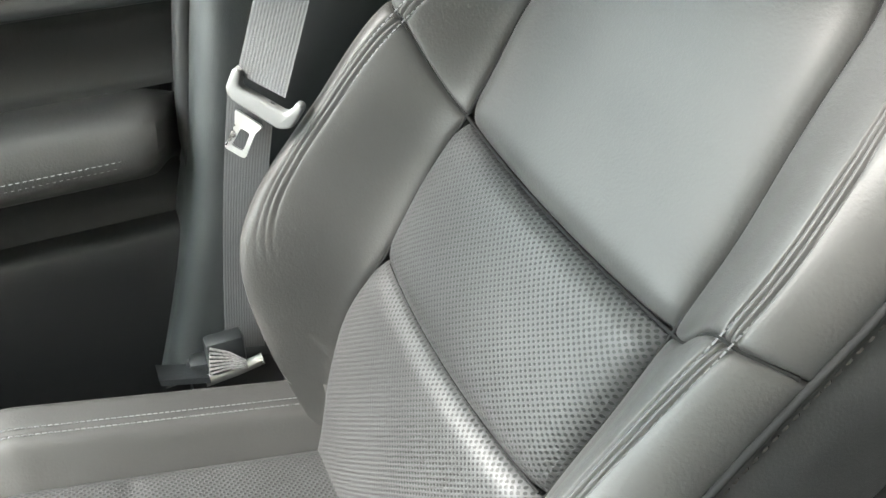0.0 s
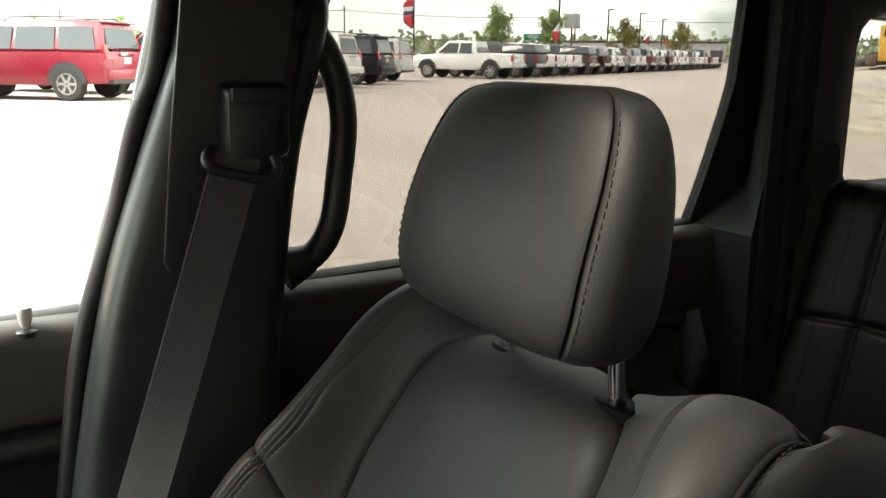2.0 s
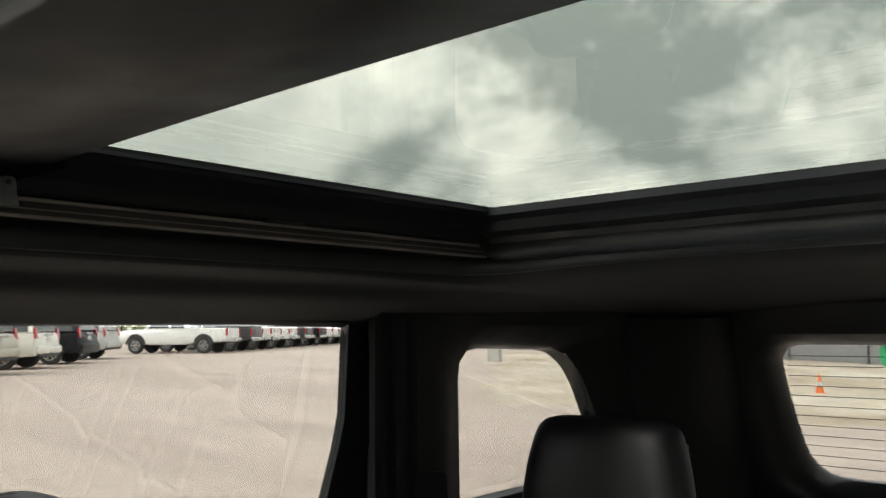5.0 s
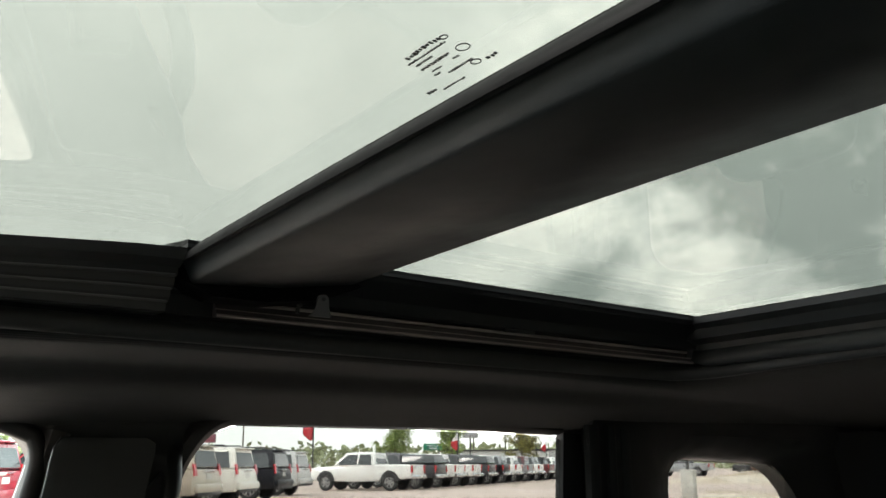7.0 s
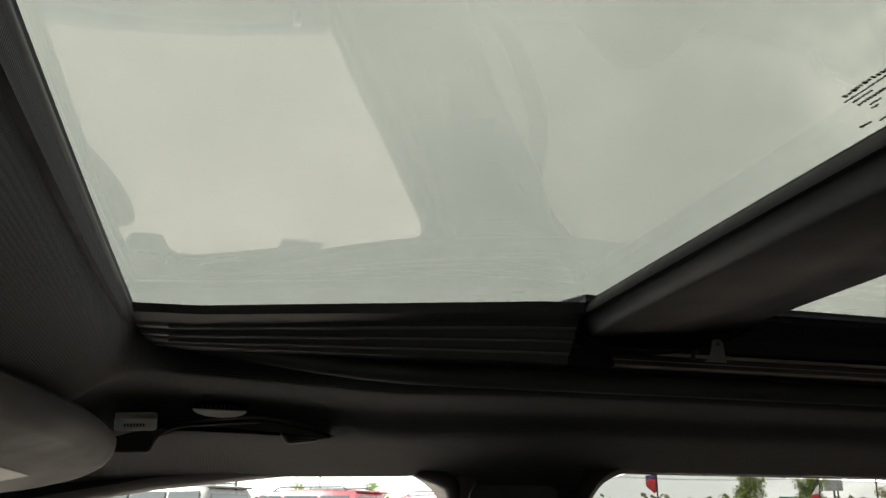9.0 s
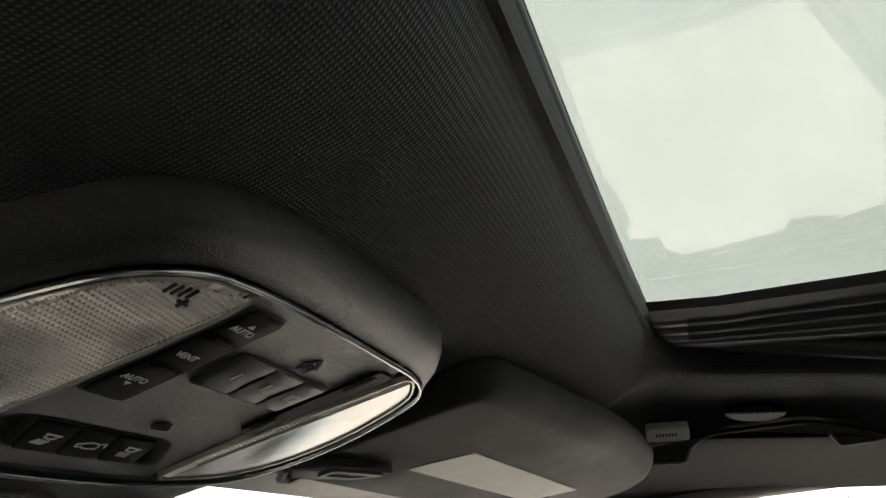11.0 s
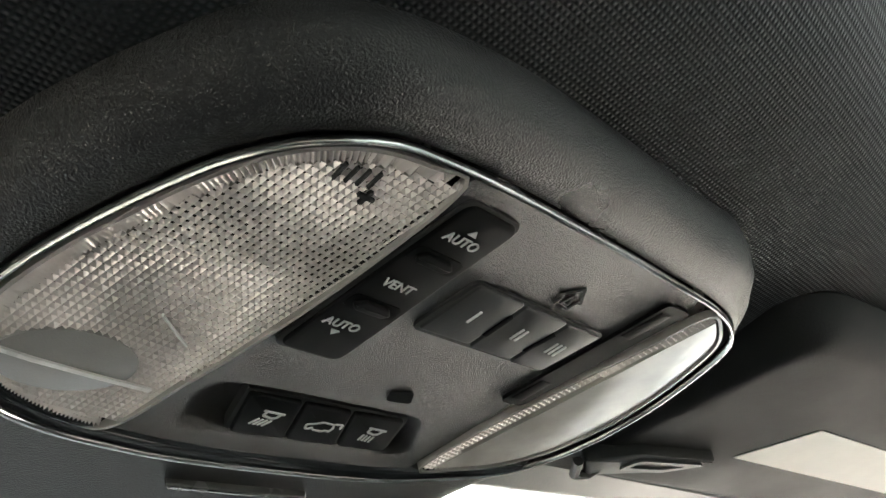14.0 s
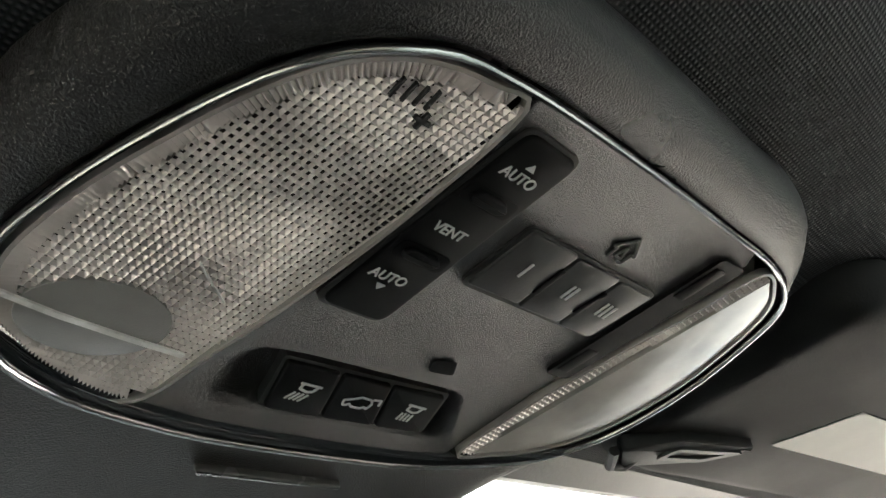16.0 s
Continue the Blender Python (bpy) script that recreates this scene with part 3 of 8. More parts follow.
def outer_roof():
    bm = bmesh.new()
    for s in (-1, 1):
        rows = []
        for y in (-0.60, -0.30, -0.22, -0.14, -0.06, 0.02, 0.10, 0.2, 1.2, 2.1):
            fall = droop(y) + 0.010 * smooth01((0.2 - y) / 0.3)
            rows.append([(s * 0.47, y, 1.772 - fall), (s * 0.60, y, 1.755 - fall * 0.6), (s * 0.72, y, 1.70), (s * 0.775, y, 1.64), (s * 0.765, y, 1.62), (s * 0.70, y, 1.68), (s * 0.58, y, 1.735 - fall * 0.6), (s * 0.47, y, 1.755 - fall)])
        add_loft(bm, rows)
    add_box(bm, (0, -0.47, 1.70), (0.94, 0.28, 0.012), Euler((radians(25), 0, 0)).to_matrix(), 0.003)
    add_box(bm, (0, 1.53, 1.765), (0.94, 1.2, 0.012), None, 0.003)
    ob = part("roof", bm, BODY_PAINT)
    return tagged(ob, "outer roof skin of the car", "roof", kind="structure")


BODY_PAINT = surface("dark_body_paint", (0.035, 0.036, 0.038), 0.25, var=0.05, coat=0.6, bump=0.0)
outer_roof()

REAR_WIN = [(0.20, 1.225), (0.940, 1.240), (0.985, 1.450), (0.972, 1.614), (0.36, 1.622), (0.30, 1.595), (0.27, 1.50)]
FRONT_WIN = [(-0.98, 1.16), (0.022, 1.226), (0.072, 1.42), (0.115, 1.61), (-0.10, 1.615), (-0.40, 1.565), (-0.62, 1.44)]
QUARTER = [(1.237, 1.288), (1.765, 1.288), (1.715, 1.41), (1.648, 1.517), (1.575, 1.563), (1.235, 1.575)]


def b_pillar(s, plain=False):
    line_f = catmull([(0.03, 1.665), (0.045, 1.632), (0.080, 1.619), (0.103, 1.606), (0.117, 1.591), (0.122, 1.57), (0.121, 1.545), (0.114, 1.514), (0.101, 1.478), (0.065, 1.38), (0.027, 1.262), (-0.010, 1.09), (-0.049, 0.875), (-0.118, 0.64)], 6)
    line_r = catmull([(0.19, 0.64), (0.198, 0.9), (0.203, 1.12), (0.213, 1.245), (0.236, 1.40), (0.262, 1.493), (0.272, 1.536), (0.285, 1.579), (0.298, 1.595), (0.318, 1.611), (0.36, 1.622), (0.40, 1.635), (0.40, 1.665)], 6)
    outline = list(line_f) + list(line_r)
    bm = prism(outline, lambda a, b, d: (s * (SIDE_IN + d + 0.060 * smooth01((b - 1.53) / 0.085)), a, b), 0.13, 0.026, 6)
    ob = part("pillar_trim", bm, PILLAR)
    return tagged(ob, "black moulded plastic centre pillar trim beside the seat", "pillar trim", kind="structure")


def c_pillar(s):
    # one moulding round the quarter window, with the ribs behind the rear door
    n = 48
    outer = resample([(0.955, 0.60), (2.12, 0.60), (2.10, 1.2), (2.06, 1.66), (0.945, 1.66), (0.955, 1.55), (0.975, 1.45), (0.935, 1.24)], n, True)
    inner = resample(rounded(QUARTER, [0.02, 0.04, 0.03, 0.05, 0.05, 0.05]), n, True)
    # line the two rings up by angle
    c = np.array([1.45, 1.42])
    key = lambda q: math.atan2(q[1] - c[1], (q[0] - c[0]) * 0.5)
    outer = sorted(outer.tolist(), key=key)
    inner = sorted(inner.tolist(), key=key)
    mid = [(0.70 * np.array(i) + 0.30 * np.array(o)).tolist() for i, o in zip(inner, outer)]
    blend = lambda f: [((1 - f) * np.array(i) + f * np.array(o)).tolist() for i, o in zip(inner, outer)]
    rings = [[(s * 0.665, *q) for q in outer], [(s * 0.667, *q) for q in blend(0.5)], [(s * 0.686, *q) for q in mid], [(s * 0.712, *q) for q in blend(0.15)], [(s * 0.735, *q) for q in inner], [(s * 0.775, *q) for q in inner], [(s * 0.80, max(q[0], 1.06) if q[1] > 1.245 else q[0], q[1]) for q in outer]]
    bm = loft(rings + [rings[0]], True, False)
    bmesh.ops.remove_doubles(bm, verts=bm.verts, dist=1e-6)
    ob = part("quarter_trim", bm, REAR_TRIM)
    tagged(ob, "black moulded trim round the rear quarter window", "pillar trim", kind="structure")
    for y, w, d in ((0.965, 0.030, 0.012), (1.005, 0.022, 0.018), (1.045, 0.028, 0.008)):
        rib = loft([[(s * (0.668 - d * k), y + w * c, z) for c, k in ((-0.5, -0.3), (-0.4, 0.5), (-0.1, 0.8), (0.1, 0.8), (0.4, 0.5), (0.5, -0.3))] for z in (0.7, 1.0, 1.24, 1.45, 1.63)])
        hang(part("rib", rib, REAR_TRIM), ob)
    return ob


def window_glass(name, outline, s, inset, label, material):
    return pane(name, rounded(outline, 0.03), lambda a, b, d: (s * (glass_x(b) - inset + d), a, b), material, 0.004, label)


window_glass("window_1", FRONT_WIN, -1, 0.0, "clear front passenger door window, wound up", SIDE_GLASS)
REAR_PANE = window_glass("window_2", REAR_WIN, -1, 0.0, "tinted rear passenger door window, wound up", REAR_GLASS)
window_glass("window_3", FRONT_WIN, 1, 0.0, "clear driver door window, wound up", SIDE_GLASS)
window_glass("window_4", REAR_WIN, 1, 0.0, "tinted rear door window, wound up", REAR_GLASS)
window_glass("window_5", QUARTER, -1, 0.02, "tinted fixed rear quarter window", REAR_GLASS)
window_glass("window_6", QUARTER, 1, 0.02, "tinted fixed rear quarter window", REAR_GLASS)

b_pillar(-1)
b_pillar(1)
c_pillar(-1)
c_pillar(1)


def frame_strip(line, w_in, w_out, x_in, s):
    """A window frame that follows a line in (y, z)."""
    p = np.array(line, float)
    t = np.gradient(p, axis=0)
    t /= np.linalg.norm(t, axis=1)[:, None]
    nrm = np.stack([-t[:, 1], t[:, 0]], 1)
    rings = []
    for q, n in zip(p, nrm):
        a, b = q - n * w_in, q + n * w_out
        m = (a + b) / 2
        rings.append([(s * (glass_x(a[1]) + 0.012), *a), (s * (glass_x(a[1]) - x_in * 0.6), *a), (s * (glass_x(m[1]) - x_in), *(a * 0.75 + b * 0.25)), (s * (glass_x(m[1]) - x_in), *(a * 0.3 + b * 0.7)), (s * (glass_x(b[1]) - x_in * 0.5), *b), (s * (glass_x(b[1]) + 0.012), *b)])
    return loft(rings)


def side_rail(s):
    rings = []
    for y, zt in ((-0.62, 1.50), (-0.45, 1.552), (-0.25, 1.590), (-0.05, 1.614), (0.2, 1.626), (0.6, 1.629), (0.95, 1.622), (1.2, 1.585), (1.6, 1.57), (2.05, 1.57)):
        xg = glass_x(1.61)
        rings.append([(s * (xg + 0.04), y, zt + 0.05), (s * (xg + 0.03), y, zt + 0.0), (s * (xg + 0.0), y, zt - 0.002), (s * (xg - 0.014), y, zt + 0.002), (s * (xg - 0.022), y, zt + 0.012), (s * (xg - 0.012), y, zt + 0.03), (s * xg, y, zt + 0.06)])
    ob = part("trim", loft(rings), RUBBER)
    return tagged(ob, "black door seal along the roof rail", "door seal", kind="structure")


side_rail(-1)
side_rail(1)


# ---- front passenger seat ----
SEAT_X = -0.373
HR_X = -0.386
POST_X = -0.3635
BACK = [np.array(q) for q in catmull([(-0.03, 0.62), (0.015, 0.70), (0.043, 0.775), (0.073, 0.845), (0.106, 0.908), (0.142, 0.972), (0.177, 1.036), (0.222, 1.096), (0.262, 1.160), (0.294, 1.206), (0.322, 1.230), (0.352, 1.238), (0.388, 1.230), (0.415, 1.195), (0.425, 1.1), (0.40, 0.95), (0.34, 0.74)], 10)]
BACK = np.array(BACK)
BACK_S = np.r_[0, np.cumsum(np.linalg.norm(np.diff(BACK, axis=0), axis=1))]


def back_at(s):
    p = np.array([np.interp(s, BACK_S, BACK[:, k]) for k in (0, 1)])
    q = np.array([np.interp(s + 0.004, BACK_S, BACK[:, k]) - np.interp(s - 0.004, BACK_S, BACK[:, k]) for k in (0, 1)])
    q /= np.linalg.norm(q) + 1e-9
    return p, np.array([-q[1], q[0]])


def s_of(y, z):
    return float(BACK_S[np.argmin((BACK[:, 0] - y) ** 2 + (BACK[:, 1] - z) ** 2)])


S_LOW, S_SEAM, S_TOP = s_of(0.0995, 0.895), s_of(0.177, 1.036), s_of(0.338, 1.236)
S_END = s_of(0.388, 1.230)


def ramp_of(s, pairs):
    return float(np.mean(np.interp([s - 0.03, s - 0.015, s, s + 0.015, s + 0.03], [a for a, _ in pairs], [b for _, b in pairs])))


def e_in(s):
    return ramp_of(s, [(0, 0.075), (0.08, 0.098), (0.15, 0.128), (0.226, 0.149), (0.31, 0.146), (0.416, 0.150), (0.469, 0.150), (0.542, 0.141), (0.606, 0.131), (0.687, 0.121), (S_TOP - 0.02, 0.116), (S_TOP, 0.10), (S_END, 0.05)])


def e_left(s):
    return e_in(s) + 0.030 * smooth01((s - S_SEAM + 0.005) / 0.12) + 0.008 * smooth01((S_SEAM - s) / 0.08) + 0.016 * smooth01((S_LOW + 0.02 - s) / 0.12)


def e_crest(s):
    return ramp_of(s, [(0, 0.095), (0.10, 0.128), (0.16, 0.163), (0.22, 0.204), (0.29, 0.232), (0.388, 0.222), (0.505, 0.225), (0.586, 0.215), (0.65, 0.196), (0.69, 0.172), (0.72, 0.158), (S_END, 0.142)])


def e_out(s):
    return ramp_of(s, [(0, 0.105), (0.10, 0.145), (0.16, 0.184), (0.22, 0.232), (0.29, 0.264), (S_SEAM, 0.260), (S_SEAM + 0.12, 0.252), (S_TOP - 0.06, 0.243), (S_TOP, 0.233), (S_END, 0.214)])


def back_height(u, s):
    a, c, o = e_in(s) if u > 0 else e_left(s), e_crest(s), e_out(s)
    top = 1 - 0.48 * smooth01((s - S_TOP + 0.22) / 0.22) - 0.15 * smooth01((s - S_TOP) / 0.06)
    high = smooth01((s - S_TOP + 0.13) / 0.11)
    f = c + 0.036 * high
    w = abs(u)
    rise = (0.066 * top + 0.004) * smooth01((w - a) / (f - a)) if w > a else 0.0
    rise += 0.036 * smooth01((S_SEAM + 0.12 - s) / 0.34) * smooth01((s - 0.02) / 0.10) * smooth01((w - a) / (c - a)) if w > a else 0.0
    rise *= smooth01((s - 0.05) / 0.22)
    drop = 0.022 * (1 - 0.55 * high) * max(0, (w - f) / (o - f)) ** 2 if w > f else 0.0
    lumbar = 0.012 * math.exp(-((s - S_LOW - 0.04) / 0.1) ** 2) * max(0, 1 - (w / 0.16) ** 2)
    return rise - drop + lumbar


def seat_point(u, s, h=0.0):
    p, n = back_at(s)
    h = h + back_height(u, s)
    return (SEAT_X + u, p[0] + n[0] * h, p[1] + n[1] * h)


def valley(d, depth, w):
    return -0.009 * math.exp(-d / 0.0017) - depth * 0.8 * math.exp(-((d / (w * 2)) ** 2))


def seat_patch(name, lo, hi, s0, s1, material, parent, label="", nu=40, nv=60, edges="lrbt", lines=(), puff=0.004, depth=0.008, mid=None):
    """A sewn panel of the backrest between two seam lines lo(s), hi(s); it sinks into the seams on its edges."""
    ks, ts = np.linspace(0, 1, nu), np.linspace(0, 1, nv)
    ks = 0.5 - 0.5 * np.cos(ks * math.pi) * (0.6 + 0.4 * np.abs(np.cos(ks * math.pi)))
    if mid:
        half = [0, 0.008, 0.016, 0.03, 0.05, 0.08, 0.12, 0.17, 0.23, 0.29, 0.33, 0.37, 0.40, 0.425, 0.440, 0.450, 0.456, 0.460, 0.464, 0.468, 0.472, 0.476, 0.480, 0.484, 0.488, 0.492, 0.496]
        ks = np.array(half + [0.5] + [1 - q for q in half[::-1]])
        nu = len(ks)

    def across(k, s):
        if not mid:
            return lo(s) * (1 - k) + hi(s) * k
        return lo(s) + (mid(s) - lo(s)) * 2 * k if k < 0.5 else mid(s) + (hi(s) - mid(s)) * (2 * k - 1)

    ts = 0.5 - 0.5 * np.cos(ts * math.pi)

    def f(k, t):
        s_a, s_b = s0, s1
        um = 0.0
        s = None
        for _ in range(2):
            s = (s_a(um) if callable(s_a) else s_a) * (1 - t) + (s_b(um) if callable(s_b) else s_b) * t
            um = across(k, s)
        u = um
        ln = (s_b(um) if callable(s_b) else s_b) - (s_a(um) if callable(s_a) else s_a)
        wd = hi(s) - lo(s)
        h = puff * (4 * k * (1 - k)) ** 0.5 * (4 * t * (1 - t)) ** 0.5
        if "l" in edges:
            h += valley(abs(u - lo(s)), depth, 0.006)
        if "r" in edges:
            h += valley(abs(hi(s) - u), depth, 0.006)
        if "b" in edges:
            h += valley(t * ln, depth, 0.006)
        if "t" in edges:
            h += valley((1 - t) * ln, depth, 0.006)
        for g in lines:
            h += -0.0020 * math.exp(-(((u - g(s)) / 0.0010) ** 2)) * smooth01((s - 0.25) / 0.06)
        return seat_point(u, s, h)

    bm = bmesh.new()
    lay = bm.loops.layers.uv.new("metres")
    grid = [[bm.verts.new(f(k, t)) for k in ks] for t in ts]
    for j in range(nv - 1):
        for i in range(nu - 1):
            fa = bm.faces.new((grid[j][i], grid[j][i + 1], grid[j + 1][i + 1], grid[j + 1][i]))
            for l, (a, b) in zip(fa.loops, ((i, j), (i + 1, j), (i + 1, j + 1), (i, j + 1))):
                s = (s0 if not callable(s0) else s0(0)) * (1 - ts[b]) + (s1 if not callable(s1) else s1(0)) * ts[b]
                l[lay].uv = (lo(s) * (1 - ks[a]) + hi(s) * ks[a], s)
    return hang(part(name, bm, material, label=label), parent)


def stitches(points, normal, length, gap, r, bm):
    """A row of thread stitches along points."""
    p = resample(points, max(2, int(np.sum(np.linalg.norm(np.diff(np.array(points), axis=0), axis=1)) / (length + gap))))
    for a, b in zip(p, p[1:]):
        d = b - a
        e = a + d * length / (length + gap)
        n = Vector(normal).normalized() * r
        va, ve = Vector(a), Vector(e)
        side = (ve - va).cross(n).normalized() * r
        vs = [va - side * 0.5, va + side * 0.5, ve + side * 0.5, ve - side * 0.5]
        m = (va + ve) / 2 + n
        base = [bm.verts.new(v) for v in vs]
        t1, t2 = bm.verts.new(va * 0.75 + ve * 0.25 + n), bm.verts.new(va * 0.25 + ve * 0.75 + n)
        bm.faces.new((base[0], base[1], t1))
        bm.faces.new((base[2], base[3], t2))
        bm.faces.new((base[1], base[2], t2, t1))
        bm.faces.new((base[3], base[0], t1, t2))
    return bm


def passenger_seat():
    root = tagged(empty("passenger_seat", (SEAT_X, 0.1, 0.45)), "black leather front seat with perforated centre and raised bolsters", "seat")
    cross = lambda u: S_SEAM + 0.036 * smooth01((abs(u) - e_in(S_SEAM)) / 0.075) + 0.012 * smooth01((abs(u) - 0.22) / 0.05)
    cross_in = lambda u: S_SEAM - 0.006 * (1 - (u / 0.15) ** 2)
    low = lambda u: S_LOW - 0.004 * (1 - (u / 0.13) ** 2)
    seat_patch("lower_panel", lambda s: -e_left(s), e_in, 0.0, low, PERF, root, "perforated black leather", edges="lrt", puff=0.014)
    seat_patch("middle_panel", lambda s: -e_left(s), e_in, low, cross_in, PERF, root, "perforated black leather", puff=0.012)
    seat_patch("upper_panel", lambda s: -e_left(s), e_in, cross_in, S_END, LEATHER, root, "smooth black leather", nv=80, edges="lrb", puff=0.006)
    for g in (-1, 1):
        lo, hi = ((lambda s: -e_out(s)), (lambda s: -e_left(s))) if g < 0 else (e_in, e_out)
        ridge = (lambda s: max(e_crest(s), e_out(s) - 0.030) - 0.016) if g < 0 else e_crest
        st = [lambda s, k=k: g * (ridge(s) + k) for k in (-0.0042, 0.0042)] + [lambda s: g * ridge(s)]
        seat_patch("lower_bolster", lo, hi, 0.0, cross, LEATHER, root, nu=60, nv=60, edges="lrt", lines=st, puff=0.002, depth=0.0025, mid=lambda s: g * ridge(s))
        seat_patch("upper_bolster", lo, hi, cross, S_END, LEATHER, root, nu=60, nv=70, edges="lrb", lines=st, puff=0.002, depth=0.0025, mid=lambda s: g * ridge(s))
        for k in (-0.0042, 0.0042):
            ss = np.linspace(0.29, S_TOP, 66)
            line = [seat_point(g * (ridge(s) + k), s, -0.0016) for s in ss]
            hang(part("stitching", stitches(line, (0, -0.7, 0.7), 0.0042, 0.0014, 0.0011, bmesh.new()), STITCH, label="grey thread", smooth=False), root)
        # side panel, wrapped to the rear
        ss = np.linspace(0.0, S_END, 60)
        rings = []
        for s in ss:
            x0, y0, z0 = seat_point(g * e_out(s), s, -0.009)
            k = np.linspace(0, 1, 9)
            depth = 0.24 * smooth01((S_END - s) / 0.16) + 0.02 + 0.00 * s
            rings.append([(x0 + g * 0.016 * math.sin(q * math.pi) ** 0.7, y0 + depth * q * 0.95, z0 + depth * q * 0.10 + 0.006 * math.sin(q * math.pi)) for q in k])
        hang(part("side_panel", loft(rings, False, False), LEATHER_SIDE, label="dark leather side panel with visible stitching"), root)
        welt = [(x + g * 0.0025, y + 0.003, z) for x, y, z in (seat_point(g * e_out(s), s, -0.0052) for s in np.linspace(0.02, S_END, 90))]
        hang(part("welt", tube(welt, 0.0024, 10), WELT, label="rolled leather welt"), root)
        line = [(x + g * 0.0045, y + 0.011, z + 0.001) for x, y, z in (seat_point(g * e_out(s), s, -0.006) for s in np.linspace(0.03, S_TOP + 0.03, 90))]
        hang(part("side_stitching", stitches(line, (g, 0, 0.3), 0.005, 0.0025, 0.0011, bmesh.new()), SIDE_THREAD, label="dark brown thread", smooth=False), root)
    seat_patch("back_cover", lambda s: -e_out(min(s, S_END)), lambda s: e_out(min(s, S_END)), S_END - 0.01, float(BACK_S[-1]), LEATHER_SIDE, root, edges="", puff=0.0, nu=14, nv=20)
    # thread in the seams
    runs = [[(q, cross_in(q)) for q in np.linspace(-0.15, 0.15, 30)], [(q, low(q)) for q in np.linspace(-0.14, 0.14, 30)]]
    for g in (-1, 1):
        runs.append([(g * q, cross(g * q)) for q in np.linspace(0.15, e_out(S_SEAM) - 0.006, 24)])
        runs.append([(-e_left(q) if g < 0 else e_in(q), q) for q in np.linspace(0.04, S_END - 0.01, 80)])
    for run in runs:
        hang(part("seam", tube([seat_point(a, b, -0.0085) for a, b in run], 0.0016, 6), BLACK_THREAD, label="black sewn seam"), root)
    # headrest
    hr = empty("headrest", (SEAT_X, 0.3, 1.38))
    hang(hr, root)
    n, seam = 220, radians(-42)

    def cushion_point(row, a, out=0.0):
        z, w, yf, yb = row
        ca, sa = math.cos(a), math.sin(a)
        e = 0.46
        x = math.copysign(abs(ca) ** e, ca)
        y = math.copysign(abs(sa) ** e, sa)
        d = min(abs(a - seam), abs(a - (-math.pi - seam)))
        k = out - 0.0045 * math.exp(-((d / 0.022) ** 2)) - 0.0012 * math.exp(-((d / 0.10) ** 2))
        w = w * (1 - 0.20 * max(0, y) ** 2)
        px, py = x * (w + k), (yf + yb) / 2 + y * ((yb - yf) / 2 + k)
        py += 0.010 * max(0, -sa) * x ** 4
        return (HR_X + px, py, z - 0.035 * ((py - yf) / (yb - yf)) * smooth01((1.40 - z) / 0.10) * 0.3)

    rows = [tuple(q) for q in catmull(headrest_rows(), 3)]
    rings = [[cushion_point(q, -math.pi * 1.5 + 2 * math.pi * i / n) for i in range(n)] for q in rows]
    hang(part("cushion", loft(rings), LEATHER), hr)
    for g in (-1, 1):
        a = seam + 0.085 if g > 0 else -math.pi - seam - 0.085
        line = [cushion_point(q, a, 0.0002) for q in rows[5:-4]]
        hang(part("stitching", stitches(line, (g * 0.8, -0.6, 0), 0.005, 0.0022, 0.0013, bmesh.new()), STITCH_TAN, label="brown thread", smooth=False), hr)
        hang(part("post", tube([(POST_X + g * 0.0755, 0.352, 1.16), (POST_X + g * 0.0755, 0.340, 1.25), (POST_X + g * 0.0755, 0.330, 1.36)], 0.0068, 14), CHROME, label="chrome post"), hr)
        guide = []
        for q, r in ((-0.012, 0.024), (0.000, 0.0245), (0.0025, 0.0235), (0.0036, 0.0215), (0.0038, 0.008)):
            guide.append([(POST_X + g * 0.0755 + 1.05 * r * math.cos(a), 0.343 + 0.62 * r * math.sin(a), 1.235 + q - 0.04 * r * math.sin(a)) for a in np.linspace(0, 2 * math.pi, 24, endpoint=False)])
        hang(part("post_guide", loft(guide), BLACK_MATT, label="oval black plastic collar"), root)
    # seat cushion, tipped up towards its front
    def cushion_at(u, v):
        w = abs(u)
        z = 0.690 + 0.30 * min(v, 0.30) + 0.06 * max(0, min(v, 0.5) - 0.30)
        z += 0.022 * smooth01((w - 0.112) / 0.035) - 0.20 * max(0, (w - 0.185) / 0.055) ** 2.2
        z -= 0.007 * math.exp(-abs(w - 0.112) / 0.005) + 0.002 * math.exp(-(((w - 0.158) / 0.003) ** 2))
        z -= 0.005 * math.exp(-abs(v - 0.215) / 0.006) * (w < 0.112)
        z += 0.010 * (1 - (u / 0.112) ** 2) * (w < 0.112)
        return (SEAT_X + u, 0.045 - v, z)

    vs = np.linspace(0.0, 0.52, 80)
    hang(sheet("cushion_centre", cushion_at, np.linspace(-0.112, 0.112, 60), vs, PERF, None, "perforated black leather"), root)
    hang(sheet("cushion_bolster", cushion_at, np.linspace(-0.24, -0.112, 50), vs, LEATHER), root)
    hang(sheet("cushion_bolster", cushion_at, np.linspace(0.112, 0.24, 50), vs, LEATHER), root)
    for k in (-0.0045, 0.0045):
        line = [Vector(cushion_at(-0.158 + k, v)) + Vector((0, 0, 0.0006)) for v in np.linspace(0.03, 0.5, 60)]
        hang(part("stitching", stitches([tuple(q) for q in line], (0, 0, 1), 0.0040, 0.0014, 0.0011, bmesh.new()), STITCH, label="grey thread", smooth=False), root)
    hang(part("base", box((SEAT_X, -0.18, 0.50), (0.46, 0.50, 0.22), None, 0.03), PLASTIC), root)
    return root


